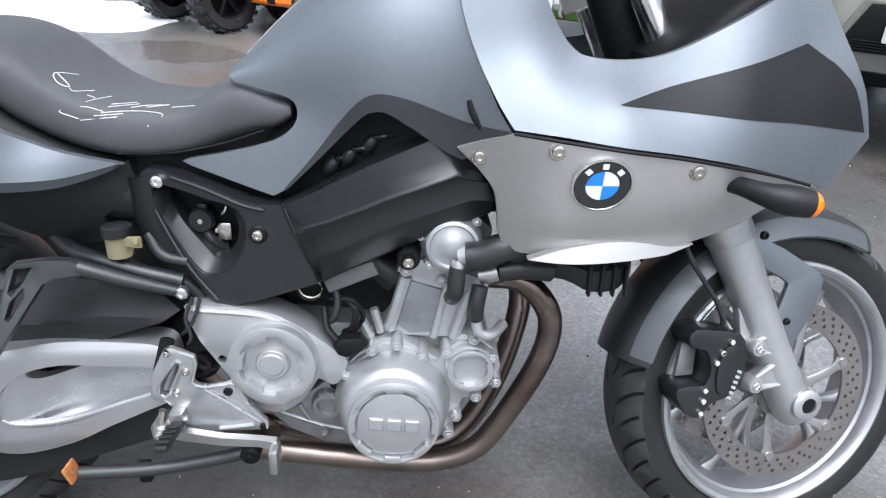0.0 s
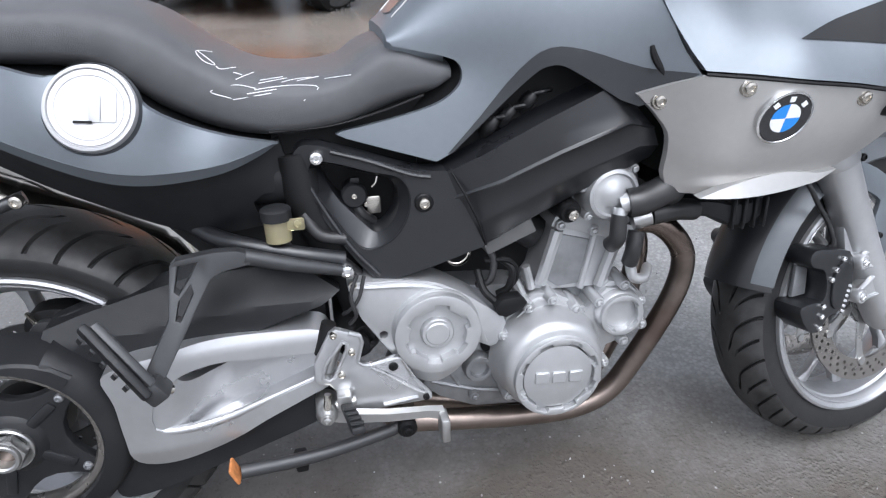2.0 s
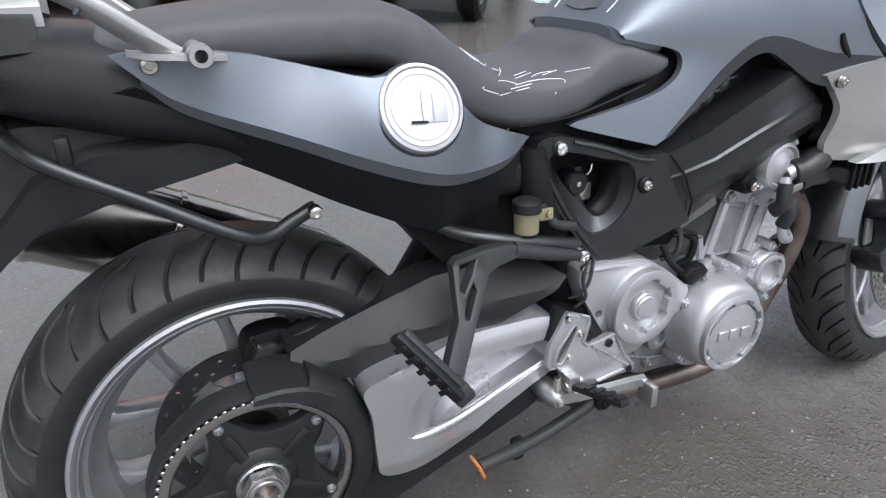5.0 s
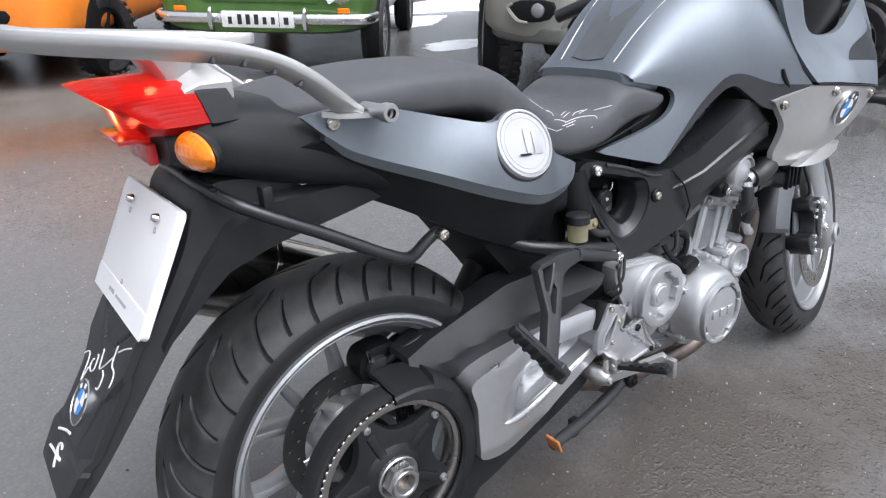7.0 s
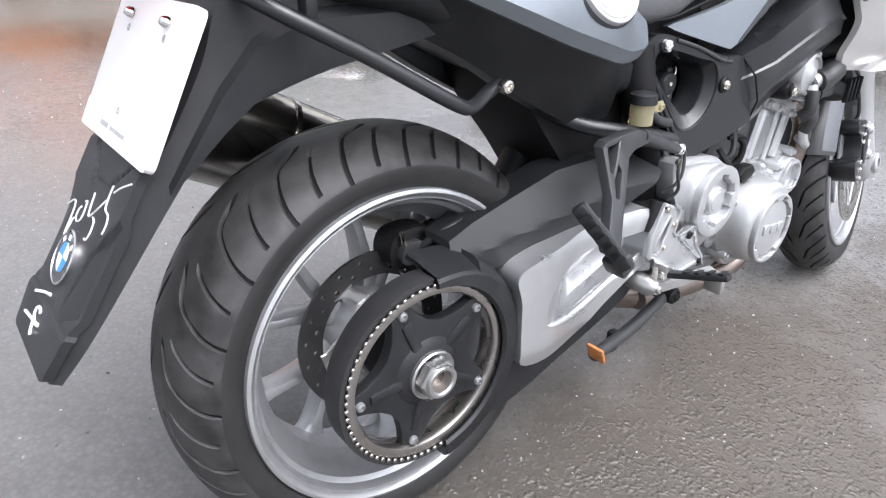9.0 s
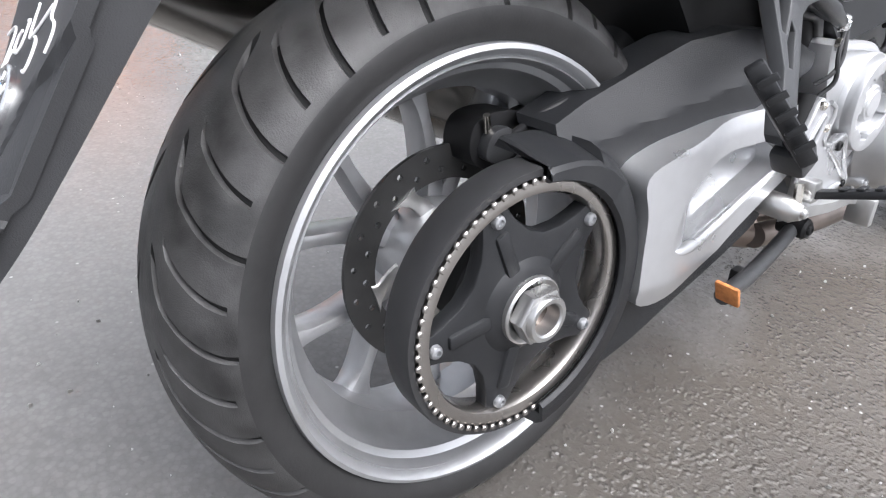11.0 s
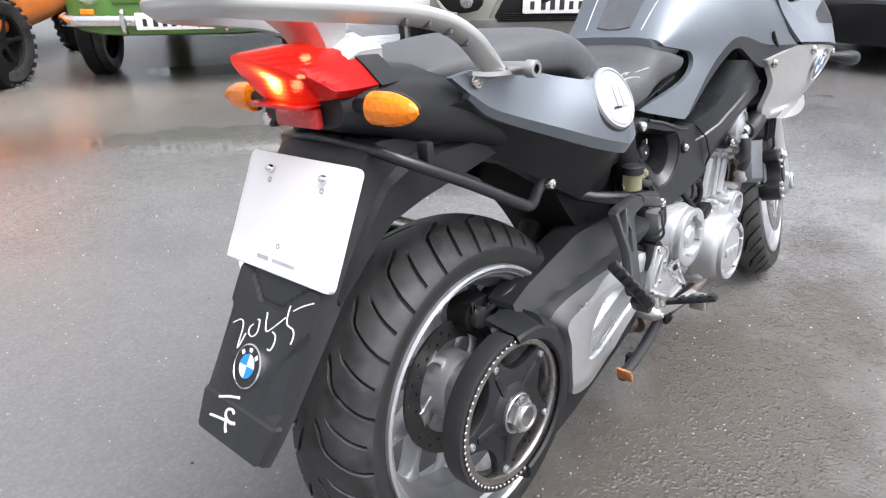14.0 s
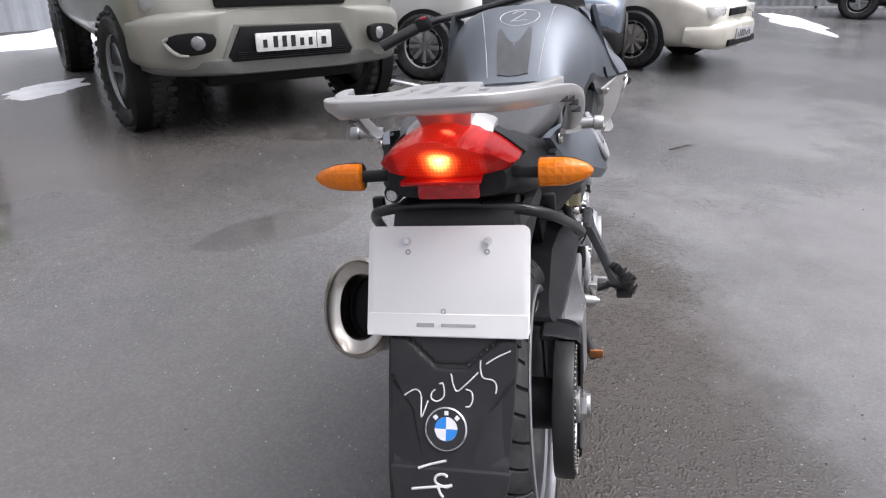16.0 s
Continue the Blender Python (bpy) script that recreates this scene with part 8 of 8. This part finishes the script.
# orange vehicle
orange = vehicle("orange_service_vehicle", "orange service vehicle with slotted skirt and knobbly tyres", heading(0.20, 5.45, 232), CAR_ORANGE,
                 [(0.75, 0.62, 0.30, 0.66), (0.66, 0.72, 0.26, 0.80), (0.2, 0.76, 0.26, 0.95), (-1.0, 0.76, 0.28, 1.0), (-2.2, 0.74, 0.34, 0.98)],
                 [(-0.4, 0.62, 0.95, 1.0), (-0.7, 0.66, 0.95, 1.6), (-1.5, 0.66, 0.95, 1.7), (-1.9, 0.62, 0.95, 1.1)], (0.0, -1.7), 0.30, 0.20, 1.42, 5, "vehicle", 26, DARK, -0.2)
for s in (1, -1):
    part("skirt_slot", slab(spline([(-0.11, 0.04), (0.11, 0.04), (0.12, -0.02), (0.06, -0.05), (-0.06, -0.05), (-0.12, -0.02)], 2, True), -0.01, 0.04, 0.004), DARK, orange).matrix_basis = Matrix.Translation((0.752, s * 0.36, 0.50)) @ FACE
    part("headlight", box(0.70, s * 0.45, 0.70, 0.10, 0.24, 0.09, 0.03, 3), CLEAR, orange)
for k in range(4):
    part("skirt_notch", box(0.735, -0.45 + 0.3 * k, 0.315, 0.06, 0.10, 0.06, 0.02), DARK, orange)

# quad bike, of which the wheels show
quad = tagged(thing("quad_bike", heading(-1.25, 5.70, 225)), "dark quad bike with knobbly tyres", "quad bike")
part("body", body_loft([(0.35, 0.18, 0.42, 0.66), (0.1, 0.26, 0.36, 0.78), (-0.5, 0.2, 0.36, 0.74), (-1.2, 0.28, 0.38, 0.78), (-1.5, 0.2, 0.45, 0.7)], 3, 4), BLACK, quad)
part("seat", body_loft([(-0.35, 0.12, 0.72, 0.82), (-0.7, 0.15, 0.72, 0.86), (-1.2, 0.14, 0.74, 0.88)], 3), VINYL, quad)
part("handlebar", tube([(-0.1, -0.38, 1.02), (0.0, -0.15, 1.05), (0.0, 0.15, 1.05), (-0.1, 0.38, 1.02)], 0.014, 10), SATIN_BLACK, quad)
part("steering_post", tube([(0.15, 0, 0.70), (0.0, 0, 1.05)], 0.025, 10), DARK, quad)
for wx in (0.0, -1.25):
    for s in (1, -1):
        t, w = road_wheel(wx, s * 0.52, 0.31, 0.31, 0.24, 6, s, 0.1 if wx == 0 else 0, 22)
        wheel = part("wheel", t, RUBBER, quad, "knobbly black tyre")
        part("rim", w, DARK, wheel)
        fender = lathe([(0.37, -0.14), (0.39, -0.13), (0.39, 0.13), (0.37, 0.14), (0.365, 0.0)], 20, wx, s * 0.52, 0.33, 20, 140)
        part("mudguard", fender, BLACK, quad)
        part("axle", tube([(wx, 0, 0.36), (wx, s * 0.45, 0.31)], 0.02, 8), DARK, quad)

# white van
van = vehicle("white_van", "white estate van with steel wheels and black side moulding", heading(6.14, 1.34, 262), CAR_WHITE,
              [(0.50, 0.62, 0.34, 0.70), (0.42, 0.76, 0.28, 0.86), (0.2, 0.84, 0.25, 1.0), (-1.0, 0.86, 0.25, 1.05), (-2.8, 0.86, 0.27, 1.05), (-3.6, 0.82, 0.32, 1.02)],
              [(-0.5, 0.72, 1.0, 1.06), (-1.2, 0.75, 1.0, 1.58), (-2.2, 0.75, 1.0, 1.66), (-3.3, 0.74, 1.0, 1.62), (-3.6, 0.72, 1.0, 1.2)], (0.0, -2.9), 0.31, 0.19, 1.56, 8, "van")
part("side_moulding", box(-1.45, -0.862, 0.60, 1.9, 0.02, 0.06, 0.008), BLACK, van, "black plastic side moulding")
for k in range(3):
    part("sill_rib", box(-1.45, -0.86, 0.40 - 0.04 * k, 1.9, 0.015, 0.012, 0.004), CAR_WHITE, van)
part("bumper", body_loft([(0.36, 0.82, 0.28, 0.52), (0.50, 0.68, 0.28, 0.54), (0.55, 0.4, 0.30, 0.52)], 3, 4), BLACK, van)

# dark car
suv = vehicle("grey_hatchback", "light blue-grey car with dark lower grille and cream plate", heading(6.28, 0.36, 181), CAR_DARK,
              [(0.78, 0.62, 0.30, 0.66), (0.68, 0.72, 0.26, 0.80), (0.2, 0.77, 0.24, 0.92), (-1.2, 0.78, 0.24, 0.96), (-2.6, 0.78, 0.26, 0.96), (-3.4, 0.74, 0.32, 0.94)],
              [(-0.5, 0.66, 0.90, 0.98), (-1.0, 0.68, 0.90, 1.42), (-1.9, 0.68, 0.90, 1.52), (-3.0, 0.66, 0.90, 1.45), (-3.35, 0.64, 0.90, 1.0)], (0.0, -2.6), 0.31, 0.20, 1.4, 5, "car")
part("bumper", body_loft([(0.60, 0.76, 0.22, 0.52), (0.80, 0.66, 0.21, 0.54), (0.88, 0.42, 0.22, 0.52)], 3, 5), DARK, suv, "black front bumper")
front_plate(suv, Matrix.Translation((0.890, 0.28, 0.40)) @ FACE, PLATE_YELLOW)
for s in (1, -1):
    part("headlight", box(0.70, s * 0.50, 0.66, 0.16, 0.30, 0.13, 0.04, 3), CLEAR, suv)

# cream estate car
estate = vehicle("cream_estate_car", "dirty cream-white estate car with alloy wheels", heading(7.35, -0.92, 243), CREAM,
                 [(0.80, 0.58, 0.34, 0.62), (0.70, 0.72, 0.26, 0.70), (0.3, 0.82, 0.22, 0.84), (-0.6, 0.85, 0.22, 0.93), (-2.4, 0.85, 0.24, 0.95), (-3.5, 0.80, 0.32, 0.95)],
                 [(-0.6, 0.70, 0.88, 0.95), (-1.2, 0.72, 0.88, 1.40), (-2.0, 0.72, 0.88, 1.46), (-3.1, 0.70, 0.88, 1.40), (-3.4, 0.68, 0.88, 1.0)], (0.0, -2.6), 0.305, 0.19, 1.50, 9, "car", rim_mat=material("dusty wheel lacquer", (0.36, 0.34, 0.31), 0.6, 0.1, 0.15, 20))
part("bumper", body_loft([(0.55, 0.84, 0.24, 0.50), (0.78, 0.72, 0.22, 0.52), (0.88, 0.45, 0.24, 0.50), (0.90, 0.2, 0.26, 0.48)], 3, 4), CREAM, estate)
front_plate(estate, Matrix.Translation((0.905, 0.0, 0.38)) @ FACE, GREY_BAR)
part("lower_intake", box(0.89, 0, 0.30, 0.03, 0.9, 0.07, 0.01), DARK, estate)
part("grille", box(0.805, 0, 0.595, 0.03, 0.55, 0.075, 0.01), DARK, estate)
for s in (1, -1):
    part("headlight", box(0.72, s * 0.52, 0.60, 0.16, 0.36, 0.12, 0.03, 3), CLEAR, estate)

# dark car far off by the fence
far_car = vehicle("dark_estate_car", "black estate car with alloy wheels by the fence", heading(15.3, -5.6, 72), material("black car lacquer", (0.012, 0.012, 0.014), 0.2, 0.0, 0.1, 3, coat=0.5),
                  [(0.62, 0.60, 0.34, 0.66), (0.50, 0.78, 0.26, 0.80), (0.1, 0.86, 0.24, 0.92), (-0.8, 0.88, 0.24, 0.98), (-2.6, 0.88, 0.26, 1.0), (-3.5, 0.82, 0.34, 0.98)],
                  [(-0.6, 0.74, 0.94, 1.0), (-1.2, 0.76, 0.94, 1.50), (-2.0, 0.76, 0.94, 1.58), (-3.1, 0.74, 0.94, 1.52), (-3.4, 0.70, 0.94, 1.05)], (0.0, -2.65), 0.335, 0.22, 1.54, 5, "car")
part("headlight", box(0.50, 0.60, 0.68, 0.20, 0.30, 0.13, 0.03, 3), CLEAR, far_car)
part("headlight", box(0.50, -0.60, 0.68, 0.20, 0.30, 0.13, 0.03, 3), CLEAR, far_car)

# fence with snow along its foot
fence = tagged(thing("fence_panels"), "grey profiled sheet metal fence behind the yard", "fence")
FENCE_MAT = material("grey painted sheet metal", (0.33, 0.35, 0.37), 0.45, 0.3, 0.1, 3, dirt=(0.2, 0.2, 0.2), dirt_amount=0.4)


def fence_run(a, b):
    a, b = Vector((*a, 0)), Vector((*b, 0))
    d = (b - a).normalized()
    n = Vector((-d.y, d.x, 0))
    k = int((b - a).length / 2.0)
    for i in range(k):
        bm = bmesh.new()
        rows = []
        for j in range(33):
            t = 2.0 * j / 32
            w = 0.02 if j % 4 in (1, 2) else 0.0
            q = a + d * (2.0 * i + t) + n * w
            rows.append((bm.verts.new(q + Vector((0, 0, 0.04))), bm.verts.new(q + Vector((0, 0, 2.1))), bm.verts.new(q + n * 0.004 + Vector((0, 0, 2.1))), bm.verts.new(q + n * 0.004 + Vector((0, 0, 0.04)))))
        for p, q in zip(rows, rows[1:]):
            for s in range(4):
                bm.faces.new((p[s], p[(s + 1) % 4], q[(s + 1) % 4], q[s]))
        part("panel", solid(bm), FENCE_MAT, fence, smooth=0)
        post = box(*(a + d * 2.0 * i + n * 0.06 + Vector((0, 0, 1.05))), 0.06, 0.06, 2.1, 0.004)
        part("post", post, DARK, fence)


fence_run((-6.0, 14.6), (13.2, 5.5))
fence_run((13.2, 5.5), (19.5, -9.5))


def snow_patch(cx, cy, rx, ry, seed, h=0.04):
    bm = bmesh.new()
    rings = []
    for j in range(9):
        f = j / 8
        ring = []
        for i in range(56):
            a = 2 * math.pi * i / 56
            e = 1 + 0.45 * noise.noise(Vector((math.cos(a) * 1.7 + seed, math.sin(a) * 1.7, seed))) + 0.2 * noise.noise(Vector((math.cos(a) * 6, math.sin(a) * 6, seed)))
            x, y = cx + rx * e * (1 - f) * math.cos(a), cy + ry * e * (1 - f) * math.sin(a)
            ring.append((x, y, -0.004 + h * (1 - (1 - f) ** 3) * (0.8 + 0.5 * noise.noise(Vector((x * 3, y * 3, seed)))) + 0.002))
        rings.append(ring)
    return tagged(part("snow_patch", loft(rings[:-1]), SNOW), "patch of dirty thawing snow on the asphalt", "snow", kind="structure")


snow_patch(-2.9, 6.2, 1.4, 1.0, 1.3)
snow_patch(-5.0, 8.0, 2.5, 1.5, 2.7)
snow_patch(7.2, 7.4, 2.6, 0.8, 3.1, 0.10)
snow_patch(4.3, 6.5, 0.9, 0.5, 4.9, 0.02)
snow_patch(4.0, 4.6, 0.5, 0.25, 5.7, 0.01)
snow_patch(13.5, -3.9, 2.2, 0.35, 6.2)
snow_patch(11.0, 3.8, 1.5, 0.6, 7.3)


def white_line(a, b, w):
    a, b = Vector((*a, 0)), Vector((*b, 0))
    d = (b - a).normalized()
    n = Vector((-d.y, d.x, 0)) * w / 2
    bm = bmesh.new()
    low = [bm.verts.new(q + Vector((0, 0, -0.002))) for q in (a - n, b - n, b + n, a + n)]
    high = [bm.verts.new(q + Vector((0, 0, 0.006))) for q in (a - n, b - n, b + n, a + n)]
    bm.faces.new(high)
    for k in range(4):
        bm.faces.new((low[k], low[(k + 1) % 4], high[(k + 1) % 4], high[k]))
    return tagged(part("road_marking", solid(bm), SNOW), "worn white line painted on the asphalt", "road marking", kind="structure")


white_line((5.6, 2.35), (4.9, 1.35), 0.07)
twig = tagged(part("twig", tube([(3.19, -0.65, 0.006), (3.25, -0.72, 0.010), (3.29, -0.74, 0.008), (3.35, -0.81, 0.006)], [0.004, 0.005, 0.004, 0.003], 8), material("dark twig bark", (0.05, 0.035, 0.025), 0.8)), "small dark twig lying on the wet asphalt", "twig")
